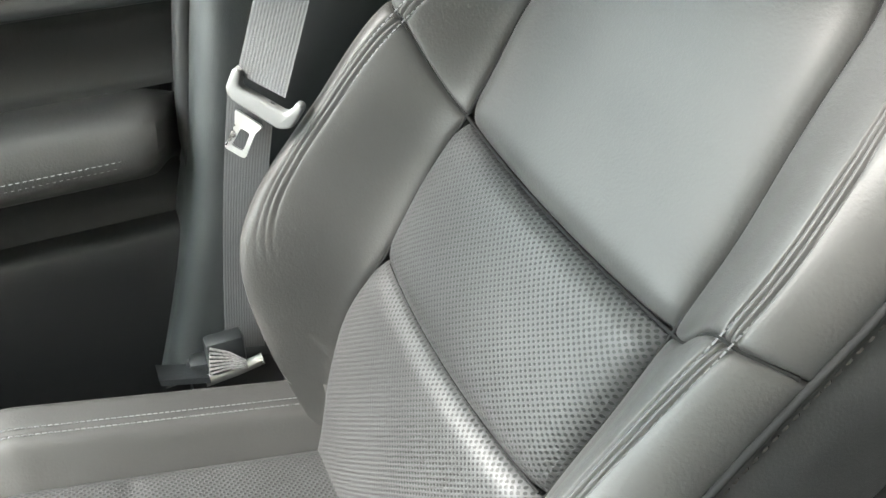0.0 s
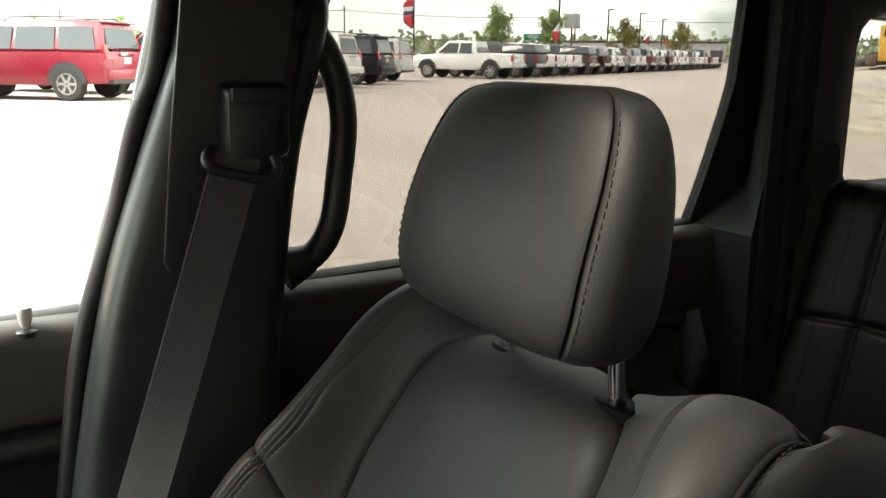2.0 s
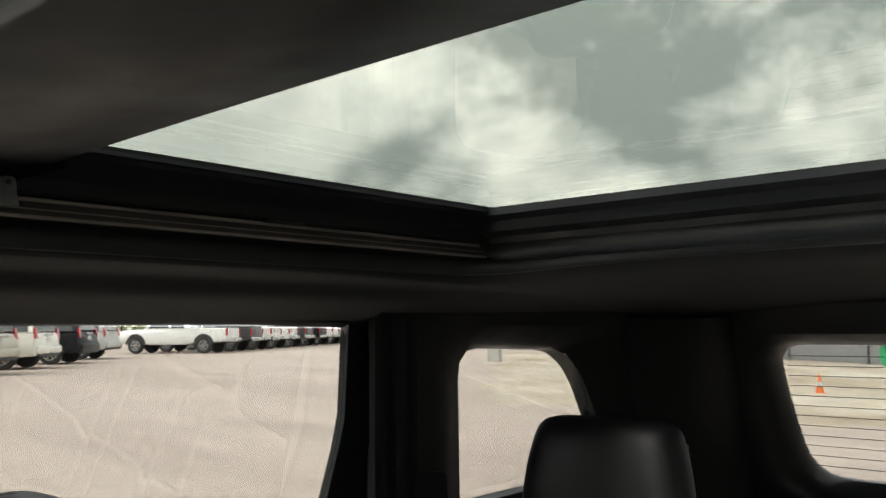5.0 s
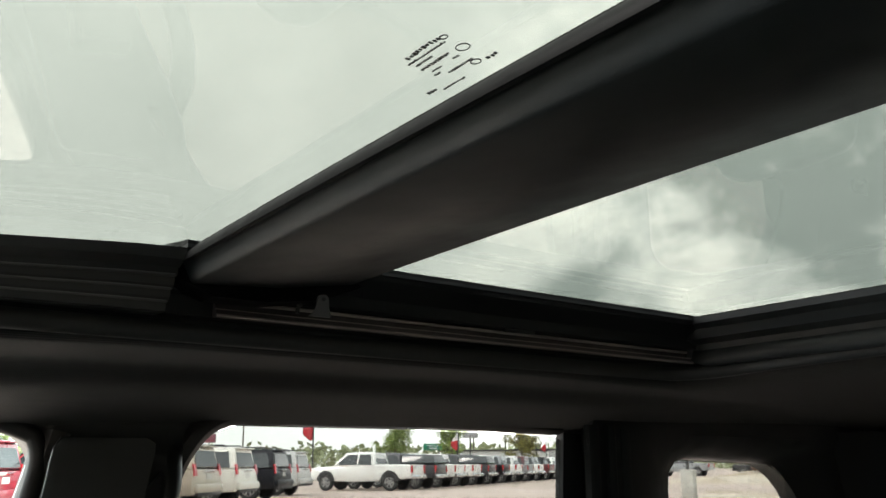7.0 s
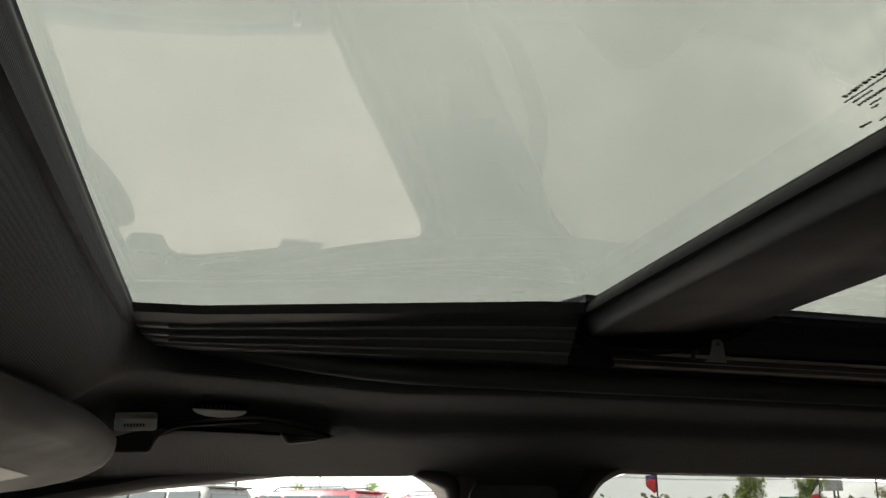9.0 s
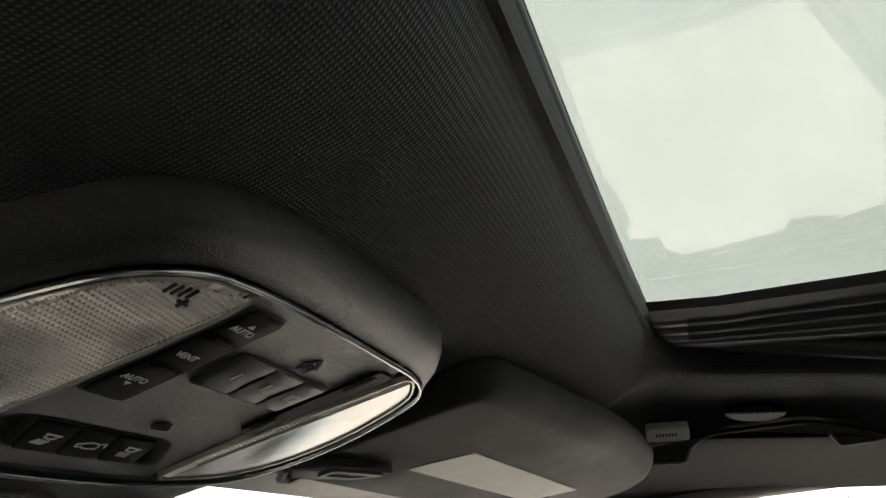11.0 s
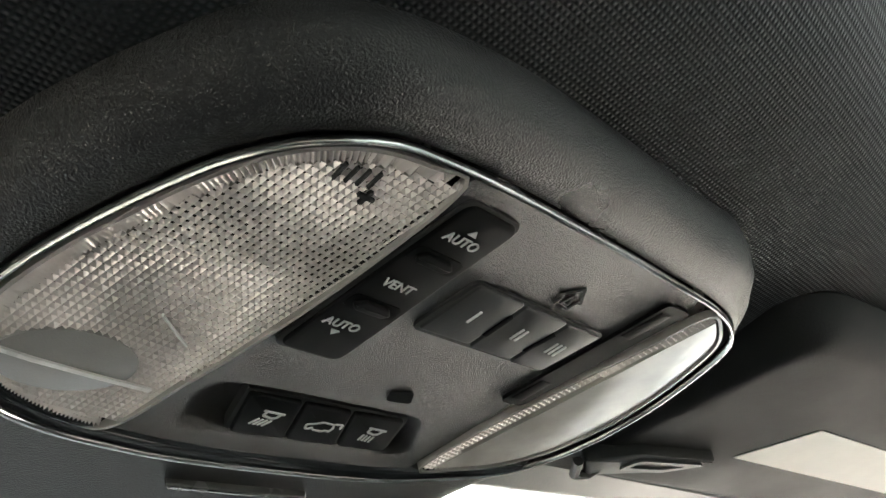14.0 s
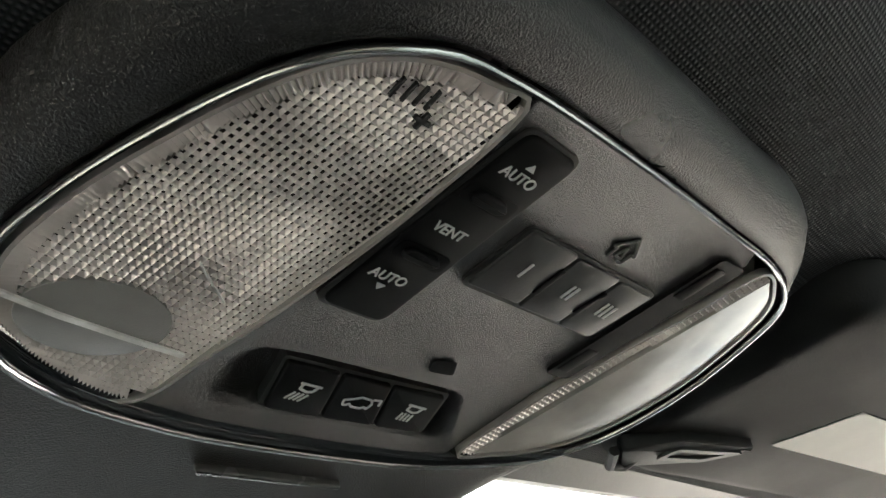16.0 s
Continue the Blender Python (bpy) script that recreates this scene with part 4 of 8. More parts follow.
def headrest_rows():
    """z, half width, front y, back y."""
    return [(1.284, 0.100, 0.275, 0.330), (1.290, 0.125, 0.262, 0.345), (1.303, 0.140, 0.253, 0.356), (1.325, 0.149, 0.252, 0.363), (1.350, 0.151, 0.256, 0.368), (1.380, 0.150, 0.265, 0.371), (1.412, 0.146, 0.278, 0.372), (1.442, 0.137, 0.292, 0.371), (1.462, 0.126, 0.303, 0.367), (1.475, 0.108, 0.315, 0.361), (1.481, 0.076, 0.328, 0.352)]


passenger_seat()


# ---- the yard outside ----
def mult(nt, a, b):
    mx = nt.nodes.new("ShaderNodeMix")
    mx.data_type, mx.blend_type = "RGBA", "MULTIPLY"
    mx.inputs["Factor"].default_value = 1
    nt.links.new(a, mx.inputs["A"])
    nt.links.new(b, mx.inputs["B"])
    return mx.outputs["Result"]


def ground_mat(name, cols, streak=(1, 2.5, 1), grit=0.0):
    m, nt, p = nodes_of(name)
    n1 = noise_node(nt, 0.05, 6, 0.6, stretch=streak)
    n2 = noise_node(nt, 0.7, 6, 0.65, stretch=(0.5, 1.6, 1))
    n3 = noise_node(nt, 14, 4, 0.6)
    n4 = noise_node(nt, 0.22, 5, 0.6, stretch=(0.35, 2.2, 1))
    r1 = ramp_node(nt, n1.outputs["Fac"], [(0.35, cols[0]), (0.5, cols[1]), (0.68, cols[2])])
    r2 = ramp_node(nt, n2.outputs["Fac"], [(0.3, (0.86, 0.85, 0.84)), (0.7, (1.08, 1.08, 1.08))])
    r3 = ramp_node(nt, n3.outputs["Fac"], [(0.3, (0.80 - grit,) * 3), (0.7, (1.12 + 0.4 * grit,) * 3)])
    r4 = ramp_node(nt, n4.outputs["Fac"], [(0.42, (1.0, 1.0, 1.0)), (0.62, (0.84, 0.83, 0.82)), (0.66, (1.02, 1.02, 1.02))])
    c = mult(nt, mult(nt, mult(nt, r1.outputs["Color"], r2.outputs["Color"]), r3.outputs["Color"]), r4.outputs["Color"])
    nt.links.new(c, p.inputs["Base Color"])
    p.inputs["Roughness"].default_value = 0.9
    b = bump_node(nt, n3.outputs["Fac"], 0.4, 0.02)
    nt.links.new(b.outputs["Normal"], p.inputs["Normal"])
    return m


CONCRETE = ground_mat("dusty_concrete", [(0.368, 0.300, 0.262), (0.425, 0.352, 0.310), (0.478, 0.402, 0.358)])
DIRT = ground_mat("pale_dirt", [(0.36, 0.285, 0.20), (0.49, 0.42, 0.33), (0.60, 0.55, 0.47)], (4, 6, 1), 0.30)
GRASS = surface("rough_grass", (0.085, 0.13, 0.03), 0.9, var=0.5, coarse=1.2, fine=30, bump=0.6, dist=0.05)
FOLIAGE = surface("tree_leaves", (0.20, 0.265, 0.085), 0.8, var=0.45, coarse=0.9, fine=8, bump=0.0)
FOLIAGE_YELLOW = surface("yellow_tree_leaves", (0.20, 0.19, 0.06), 0.8, var=0.4, coarse=0.9, fine=8, bump=0.0)
# leaf colour lightened so that it carries the haze of distance
HAZY_WOODS = surface("haze_paled_foliage", (0.24, 0.27, 0.155), 0.9, var=0.35, coarse=0.05, fine=3, bump=0.0)
BARK = surface("tree_bark", (0.10, 0.08, 0.06), 0.9, var=0.3, coarse=5, fine=40, bump=0.5, dist=0.02)


def gz(x, y=0.0):
    """The yard rises a little away from the car."""
    return 0.35 * smooth01((-x - 4) / 14)


def ground():
    bm = bmesh.new()
    rows = [[bm.verts.new((q * math.cos(a), q * math.sin(a), gz(q * math.cos(a)))) for a in np.linspace(0, 2 * math.pi, 48, endpoint=False)] for q in (3, 5, 7, 9, 11, 13, 15, 18, 20, 24, 30, 40, 60, 100, 150, 400, 1800)]
    c = bm.verts.new((0, 0, 0))
    for i in range(48):
        bm.faces.new((c, rows[0][i], rows[0][(i + 1) % 48]))
        for a, b in zip(rows, rows[1:]):
            bm.faces.new((a[i], b[i], b[(i + 1) % 48], a[(i + 1) % 48]))
    tagged(part("ground", bm, CONCRETE, smooth=False), "dusty pale concrete yard with tyre marks", "ground", kind="structure")
    # rough dirt lot behind the car
    f = lambda u, v: (-10.6 - 12.5 * v + u * 30 - 3 * v * 0, 12.6 + 17 * v + 4 * u, gz(-10.6 - 12.5 * v + u * 30) + 0.025 * noise.noise((u * 60, v * 60, 3)) + 0.06 * noise.noise((u * 9, v * 9, 0)) + 0.09 * smooth01(min(u * 30, (1 - u) * 30, v * 17, (1.25 - v) * 17) / 1.6 + 0.6 * noise.noise((u * 34, v * 22, 7))) - 0.05)
    ob = sheet("dirt_lot", f, np.linspace(0, 1, 140), np.linspace(0, 1.25, 120), DIRT)
    tagged(ob, "bare pale dirt lot with ruts and stones", "dirt", kind="structure")

    def hill(u, v):
        x, y = -46 + 34 * u + 4 * v, 40 + 10 * u + 22 * v
        h = 1.5 * math.exp(-(((u - 0.45) / 0.33) ** 2)) * math.exp(-(((v - 0.5) / 0.35) ** 2)) * (1 + 0.35 * noise.noise((u * 7, v * 7, 1))) + 0.12 * noise.noise((u * 30, v * 30, 2))
        return (x, y, max(-0.05, h - 0.06))

    tagged(sheet("earth_mound", hill, np.linspace(0, 1, 50), np.linspace(0, 1, 40), DIRT), "heap of bare earth at the lot's edge", "earth mound", kind="structure")
    hill2 = lambda u, v: (lambda p: (p[0], p[1] + 4, p[2] + 0.12 if p[2] > 0.35 else -0.2))(hill(u, v))
    tagged(sheet("grass_bank", hill2, np.linspace(0, 1, 50), np.linspace(0.3, 1, 30), GRASS), "green weeds over the earth mound", "grass", kind="stuff")


ground()

TYRE = surface("tyre_rubber", (0.022, 0.022, 0.023), 0.8, var=0.2)
ALLOY = surface("alloy_wheel", (0.45, 0.45, 0.45), 0.35, metal=0.8, var=0.1)
CAR_GLASS = surface("dark_car_glass", (0.035, 0.04, 0.042), 0.08, var=0.1, bump=0.0, spec=0.8)
TAIL_RED = surface("red_tail_lamp", (0.45, 0.015, 0.02), 0.2, var=0.1, bump=0.0, coat=0.5)
DARK_TRIM = surface("dark_car_trim", (0.03, 0.03, 0.032), 0.5, var=0.2, bump=0.0)
PLATE = surface("plain_plate", (0.5, 0.5, 0.48), 0.5, var=0.1, bump=0.0)
PAINTS = {}


def paint(name, rgb):
    if name not in PAINTS:
        PAINTS[name] = surface(name + "_car_paint", rgb, 0.3, var=0.06, coarse=0.8, bump=0.0, coat=0.3 if max(rgb) > 0.03 else 0.0, spec=0.5 if max(rgb) > 0.03 else 0.25)
    return PAINTS[name]


def wheel(parent, x, y, r=0.40, w=0.27):
    wh = empty("wheel", (x, y, r))
    wh.parent = parent
    s = 1 if y > 0 else -1
    prof = [(r * 0.62, -w / 2), (r * 0.92, -w / 2), (r, -w / 2 + 0.04), (r, w / 2 - 0.04), (r * 0.92, w / 2), (r * 0.62, w / 2)]
    bm = loft([[(q * math.cos(a), h, q * math.sin(a)) for a in np.linspace(0, 2 * math.pi, 24, endpoint=False)] for q, h in prof], True, True)
    part("tyre", bm, TYRE, wh)
    bm = bmesh.new()
    for k in range(6):
        a = 2 * math.pi * k / 6
        add_box(bm, (math.cos(a) * r * 0.33, s * (w / 2 - 0.01), math.sin(a) * r * 0.33), (r * 0.56, 0.03, r * 0.17), Euler((0, -a, 0)).to_matrix())
    add_loft(bm, [[(q * math.cos(a), s * (w / 2 + h), q * math.sin(a)) for a in np.linspace(0, 2 * math.pi, 24, endpoint=False)] for q, h in ((r * 0.64, -0.02), (r * 0.64, 0.012), (r * 0.56, 0.012), (r * 0.54, -0.06))], True, False)
    part("rim", bm, ALLOY, wh, smooth=False)


def body_sections(rows, bm):
    """Rings across a car: x, half width low, half width high, z low, z shoulder, z high."""
    rings = []
    for x, wl, wh, z0, zs, z1 in rows:
        rings.append([(x, -wl * 0.94, z0), (x, -wl, z0 + 0.12), (x, -wl, zs), (x, -wh, z1 - 0.05), (x, -wh + 0.08, z1), (x, wh - 0.08, z1), (x, wh, z1 - 0.05), (x, wl, zs), (x, wl, z0 + 0.12), (x, wl * 0.94, z0)])
    add_loft(bm, rings)
    return bm


def quad_slab(name, pts, material, parent, off=0.012):
    """A slightly proud panel from corner points."""
    p = [Vector(q) for q in pts]
    n = (p[1] - p[0]).cross(p[2] - p[0]).normalized() * off
    bm = loft([[q - n for q in p], [q + n for q in p]])
    return part(name, bm, material, parent, smooth=False)


def suv(color_name, rgb, label, tall=1.90):
    root = empty("sport_utility_car")
    tagged(root, label, "car", "cars parked in rows")
    pt = paint(color_name, rgb)
    bm = body_sections([(-2.62, 0.92, 0.86, 0.48, 0.80, 1.02), (-2.55, 1.00, 0.97, 0.42, 0.85, 1.16), (-1.2, 1.02, 0.98, 0.36, 0.85, 1.18), (1.0, 1.02, 0.98, 0.36, 0.85, 1.16), (2.1, 1.00, 0.92, 0.38, 0.82, 1.10), (2.55, 0.90, 0.80, 0.42, 0.75, 1.00), (2.62, 0.80, 0.72, 0.45, 0.7, 0.9)], bmesh.new())
    part("body", bm, pt, root)
    bm = body_sections([(-2.53, 0.97, 0.95, 1.10, 1.12, 1.18), (-2.42, 0.955, 0.76, 1.10, 1.2, tall - 0.10), (-2.30, 0.95, 0.74, 1.10, 1.2, tall - 0.02), (-1.0, 0.95, 0.74, 1.10, 1.2, tall), (0.2, 0.95, 0.73, 1.10, 1.2, tall - 0.04), (0.55, 0.95, 0.74, 1.10, 1.2, tall - 0.14), (1.25, 0.95, 0.90, 1.08, 1.12, 1.2)], bmesh.new())
    part("cabin", bm, pt, root)
    zt = tall - 0.17
    for s in (-1, 1):
        for x0, x1, t0, t1 in ((-2.35, -1.42, -2.22, -1.38), (-1.30, -0.28, -1.28, -0.30), (-0.18, 0.98, -0.20, 0.42)):
            quad_slab("side_window", [(x0, s * 0.955, 1.20), (x1, s * 0.955, 1.20), (t1, s * 0.800, zt), (t0, s * 0.800, zt)], CAR_GLASS, root)
        quad_slab("tail_lamp", [(-2.60, s * 0.97, 0.98), (-2.60, s * 0.80, 0.98), (-2.53, s * 0.80, 1.32), (-2.53, s * 0.95, 1.32)], TAIL_RED, root, 0.03)
        part("roof_rail", tube([(-2.1, s * 0.70, tall - 0.03), (-2.0, s * 0.70, tall + 0.05), (-0.1, s * 0.70, tall + 0.05), (0.1, s * 0.70, tall - 0.05)], 0.022, 6), DARK_TRIM, root)
        for x in (-1.60, 1.45):
            wheel(root, x, s * 0.90)
            part("wheel_arch", loft([[(x + q * math.cos(a), s * 0.95 + s * h, 0.42 + q * math.sin(a)) for a in np.linspace(0, math.pi, 16)] + [(x, s * 0.95 + s * h, 0.36)] for q, h in ((0.50, -0.2), (0.50, 0.078))]), DARK_TRIM, root, smooth=False)
    quad_slab("rear_window", [(-2.545, -0.78, 1.24), (-2.545, 0.78, 1.24), (-2.435, 0.66, tall - 0.2), (-2.435, -0.66, tall - 0.2)], CAR_GLASS, root)
    part("spoiler", box((-2.42, 0, tall - 0.06), (0.26, 1.40, 0.05), None, 0.02), pt, root)
    part("bumper", box((-2.62, 0, 0.62), (0.22, 1.86, 0.26), None, 0.06), pt, root)
    part("lower_bumper", box((-2.60, 0, 0.46), (0.20, 1.7, 0.12), None, 0.03), DARK_TRIM, root)
    part("tailgate_bar", box((-2.635, 0, 1.10), (0.03, 0.62, 0.07), None, 0.01), CHROME, root)
    part("number_plate", box((-2.63, 0, 0.95), (0.02, 0.32, 0.15)), PLATE, root)
    part("windscreen", loft([[(0.62, -0.70, tall - 0.19), (0.62, 0.70, tall - 0.19), (1.22, 0.86, 1.20), (1.22, -0.86, 1.20)], [(0.66, -0.70, tall - 0.17), (0.66, 0.70, tall - 0.17), (1.26, 0.86, 1.22), (1.26, -0.86, 1.22)]]), CAR_GLASS, root, smooth=False)
    return root


def pickup(color_name, rgb, label, cap=False):
    root = empty("pickup_truck")
    tagged(root, label, "pickup truck", "cars parked in rows")
    pt = paint(color_name, rgb)
    bm = body_sections([(-2.92, 0.96, 0.96, 0.62, 0.9, 1.28), (-2.0, 1.0, 0.98, 0.55, 0.95, 1.30), (-0.85, 1.0, 0.98, 0.5, 0.95, 1.30), (-0.8, 1.0, 0.98, 0.46, 0.95, 1.24), (1.3, 1.0, 0.96, 0.46, 0.95, 1.24), (2.5, 0.98, 0.88, 0.5, 0.92, 1.18), (2.92, 0.86, 0.8, 0.55, 0.9, 1.10)], bmesh.new())
    part("body", bm, pt, root)
    bm = body_sections([(-0.92, 0.95, 0.92, 1.2, 1.25, 1.30), (-0.82, 0.95, 0.75, 1.18, 1.28, 1.90), (0.0, 0.95, 0.75, 1.18, 1.28, 1.95), (0.80, 0.95, 0.74, 1.18, 1.28, 1.91), (1.45, 0.95, 0.9, 1.15, 1.2, 1.28)], bmesh.new())
    part("cabin", bm, pt, root)
    for s in (-1, 1):
        for x0, x1, t0, t1 in ((-0.72, 0.02, -0.62, 0.0), (0.12, 1.25, 0.10, 0.66)):
            quad_slab("side_window", [(x0, s * 0.957, 1.29), (x1, s * 0.957, 1.29), (t1, s * 0.815, 1.80), (t0, s * 0.815, 1.80)], CAR_GLASS, root)
        quad_slab("tail_lamp", [(-2.93, s * 0.985, 0.90), (-2.93, s * 0.80, 0.90), (-2.93, s * 0.80, 1.24), (-2.93, s * 0.985, 1.24)], TAIL_RED, root, 0.03)
        for x in (-1.75, 1.85):
            wheel(root, x, s * 0.88, 0.41)
            part("wheel_arch", loft([[(x + q * math.cos(a), s * 0.93 + s * h, 0.48 + q * math.sin(a)) for a in np.linspace(0, math.pi, 16)] + [(x, s * 0.93 + s * h, 0.42)] for q, h in ((0.52, -0.2), (0.52, 0.078))]), DARK_TRIM, root, smooth=False)
    if cap:
        bm = body_sections([(-2.88, 0.96, 0.90, 1.27, 1.32, 1.42), (-2.75, 0.96, 0.82, 1.27, 1.35, 1.80), (-1.0, 0.96, 0.82, 1.27, 1.35, 1.84), (-0.95, 0.96, 0.82, 1.27, 1.35, 1.80)], bmesh.new())
        part("bed_cap", bm, CAR_GLASS, root)
    else:
        part("bed_floor", box((-1.9, 0, 1.292), (1.9, 1.66, 0.03)), DARK_TRIM, root)
    quad_slab("rear_window", [(-0.935, -0.72, 1.34), (-0.935, 0.72, 1.34), (-0.815, 0.62, 1.74), (-0.815, -0.62, 1.74)], CAR_GLASS, root)
    part("tailgate", box((-2.93, 0, 1.03), (0.06, 1.50, 0.46), None, 0.02), pt, root)
    part("badge", box((-2.97, 0.48, 1.10), (0.02, 0.10, 0.14), None, 0.01), DARK_TRIM, root)
    part("bumper", box((-3.02, 0, 0.68), (0.2, 1.92, 0.20), None, 0.05), CHROME, root)
    part("number_plate", box((-3.13, 0, 0.68), (0.02, 0.32, 0.14)), PLATE, root)
    return root


HEAD = math.atan2(-0.57, -0.82)


def park(ob, rear_x, rear_y, half=2.6, turn=0.0):
    """Sets a car down by the middle of its rear bumper."""
    a = HEAD + turn
    m = Matrix.Translation((rear_x + math.cos(a) * half, rear_y + math.sin(a) * half, gz(rear_x))) @ Matrix.Rotation(a, 4, "Z")
    ob.matrix_basis = m
    return ob


def parked_cars():
    park(suv("champagne", (0.42, 0.38, 0.31), "champagne silver sport utility car parked with its rear to the yard"), -25.2, 10.0, turn=radians(10))
    park(suv("pearl_white", (0.72, 0.70, 0.64), "pearl white sport utility car parked with its rear to the yard"), -28.0, 12.5, turn=radians(10))
    park(suv("black", (0.014, 0.014, 0.018), "black sport utility car parked between pale ones"), -30.9, 15.3, turn=radians(10))
    park(suv("silver", (0.48, 0.48, 0.47), "silver sport utility car parked beside a black one"), -34.7, 18.2, turn=radians(10))
    park(suv("dark_red", (0.19, 0.010, 0.022), "dark red sport utility car with bright wheels"), -22.2, 3.9, turn=radians(17))
    park(suv("bright_red", (0.36, 0.014, 0.022), "bright red sport utility car beside a champagne one"), -24.0, 7.75, turn=radians(8))
    park(suv("graphite", (0.06, 0.058, 0.055), "graphite grey sport utility car beside a red one"), -20.4, 0.3, turn=radians(17))
    park(suv("teal_grey", (0.10, 0.13, 0.14), "grey sport utility car behind the front row"), -25.5, 4.3)
    # the row of pickups
    white = park(pickup("white", (0.72, 0.72, 0.70), "white crew cab pickup truck seen from its side"), -37.0, 25.9, 2.9)
    kinds = {
        "g": pickup("charcoal", (0.05, 0.05, 0.055), "charcoal pickup truck with a dark bed cap", True),
        "w": white,
        "b": pickup("deep_black", (0.012, 0.012, 0.014), "black pickup truck in the row"),
        "r": pickup("wine_red", (0.10, 0.02, 0.025), "wine red pickup truck in the row"),
        "s": pickup("steel_grey", (0.25, 0.26, 0.27), "grey pickup truck in the row"),
    }
    used = set("w")
    order = "gwwgbwswrsbwwswwrwbs"
    for k, c in enumerate(order):
        rx, ry = -36.9 - 1.62 * (k + 1) - 0.012 * k * k, 28.5 + 2.55 * k + 0.014 * k * k
        a = HEAD
        m = Matrix.Translation((rx + math.cos(a) * 2.9, ry + math.sin(a) * 2.9, 0.35)) @ Matrix.Rotation(a, 4, "Z")
        if c not in used:
            kinds[c].matrix_basis = m
            used.add(c)
        else:
            copy_thing(kinds[c], m)
    # a second line seen past the earth mound
    for k, c in enumerate("sbrb"):
        a = math.radians(200)
        copy_thing(kinds[c], Matrix.Translation((-58 + 7.5 * k, 74 + 3.0 * k, 0.35)) @ Matrix.Rotation(a, 4, "Z"))


parked_cars()


def tree(x, y, h, crown, material, seed, label):
    """A tapered trunk with limbs and a loose crown of small leaves."""
    rnd = random.Random(seed)
    root = tagged(empty("tree", (x, y, gz(x))), label, "tree")
    bm = bmesh.new()
    add_tube(bm, [(0, 0, -0.1), (0.05, 0.02, h * 0.3), (0.0, 0.06, h * 0.62), (0.04, 0.0, h * 0.9)], [0.16, 0.12, 0.07, 0.02], 8)
    limbs = []
    for k in range(9):
        a, z0 = rnd.uniform(0, 6.28), h * rnd.uniform(0.32, 0.7)
        tip = Vector((math.cos(a) * crown * rnd.uniform(0.6, 1.0), math.sin(a) * crown * rnd.uniform(0.6, 1.0), z0 + h * rnd.uniform(0.12, 0.28)))
        base = Vector((0.02, 0.03, z0))
        add_tube(bm, [base, base.lerp(tip, 0.5) + Vector((0, 0, 0.1)), tip], [0.05, 0.035, 0.012], 5)
        limbs.append((base, tip))
    part("trunk", bm, BARK, root)
    verts, faces = [], []
    for base, tip in limbs + [(Vector((0, 0, h * 0.5)), Vector((0, 0, h)))] * 3:
        for _ in range(110):
            c = base.lerp(tip, rnd.uniform(0.35, 1.12)) + Vector((rnd.gauss(0, 0.22), rnd.gauss(0, 0.22), rnd.gauss(0, 0.18))) * crown * 0.75
            for _ in range(3):
                q = c + Vector((rnd.gauss(0, 0.10), rnd.gauss(0, 0.10), rnd.gauss(0, 0.10)))
                d, e = Vector((rnd.gauss(0, 1), rnd.gauss(0, 1), rnd.gauss(0, 1))).normalized() * 0.12, Vector((rnd.gauss(0, 1), rnd.gauss(0, 1), rnd.gauss(0, 1))).normalized() * 0.09
                i = len(verts)
                verts += [q - d, q + e, q + d, q - e]
                faces.append((i, i + 1, i + 2, i + 3))
    me = bpy.data.meshes.new("crown")
    me.from_pydata(verts, [], faces)
    me.materials.append(material)
    ob = new("crown", me)
    ob.parent = root


tree(-79.1, 52.2, 6.0, 1.9, FOLIAGE, 1, "young green tree with a loose crown behind the trucks")
tree(-79.6, 60.3, 5.8, 1.5, FOLIAGE, 2, "thin green tree behind the trucks")
tree(-82.0, 73.1, 5.2, 2.0, FOLIAGE_YELLOW, 3, "small yellow-green tree behind the trucks")
tree(-98.5, 99.2, 6.0, 2.4, FOLIAGE_YELLOW, 4, "yellow-green tree at the end of the row")
tree(-74.8, 27.8, 5.5, 2.2, FOLIAGE, 5, "green tree behind the parked cars")
tree(-110.0, 19.0, 5.0, 3.0, FOLIAGE, 6, "bushy green tree beyond the parked cars")
tree(-105.0, 9.5, 4.6, 3.2, FOLIAGE, 7, "bushy green tree beyond a red car")
tree(-60.0, -14.0, 6.0, 2.6, FOLIAGE, 8, "green tree at the edge of the yard")


def far_woods():
    rnd = random.Random(11)
    verts, faces = [], []
    for _ in range(9000):
        a = radians(rnd.uniform(5, 175))
        d = rnd.uniform(230, 330)
        h = 4.5 + 4.0 * (0.5 + 0.5 * noise.noise((a * 9, 0, 0))) + 2.0 * noise.noise((a * 40, 1, 0))
        c = Vector((-d * math.sin(a), d * math.cos(a), 0.35 + rnd.uniform(0.2, max(0.8, h))))
        for _ in range(3):
            q = c + Vector((rnd.gauss(0, 0.9), rnd.gauss(0, 0.9), rnd.gauss(0, 0.5)))
            e, f = Vector((rnd.gauss(0, 1), rnd.gauss(0, 1), rnd.gauss(0, 1))).normalized() * 1.0, Vector((rnd.gauss(0, 1), rnd.gauss(0, 1), rnd.gauss(0, 1))).normalized() * 0.8
            i = len(verts)
            verts += [q - e, q + f, q + e, q - f]
            faces.append((i, i + 1, i + 2, i + 3))
    me = bpy.data.meshes.new("far_woods")
    me.from_pydata(verts, [], faces)
    me.materials.append(HAZY_WOODS)
    tagged(new("far_woods", me), "distant line of trees and scrub along the horizon", "woods", kind="stuff")


far_woods()


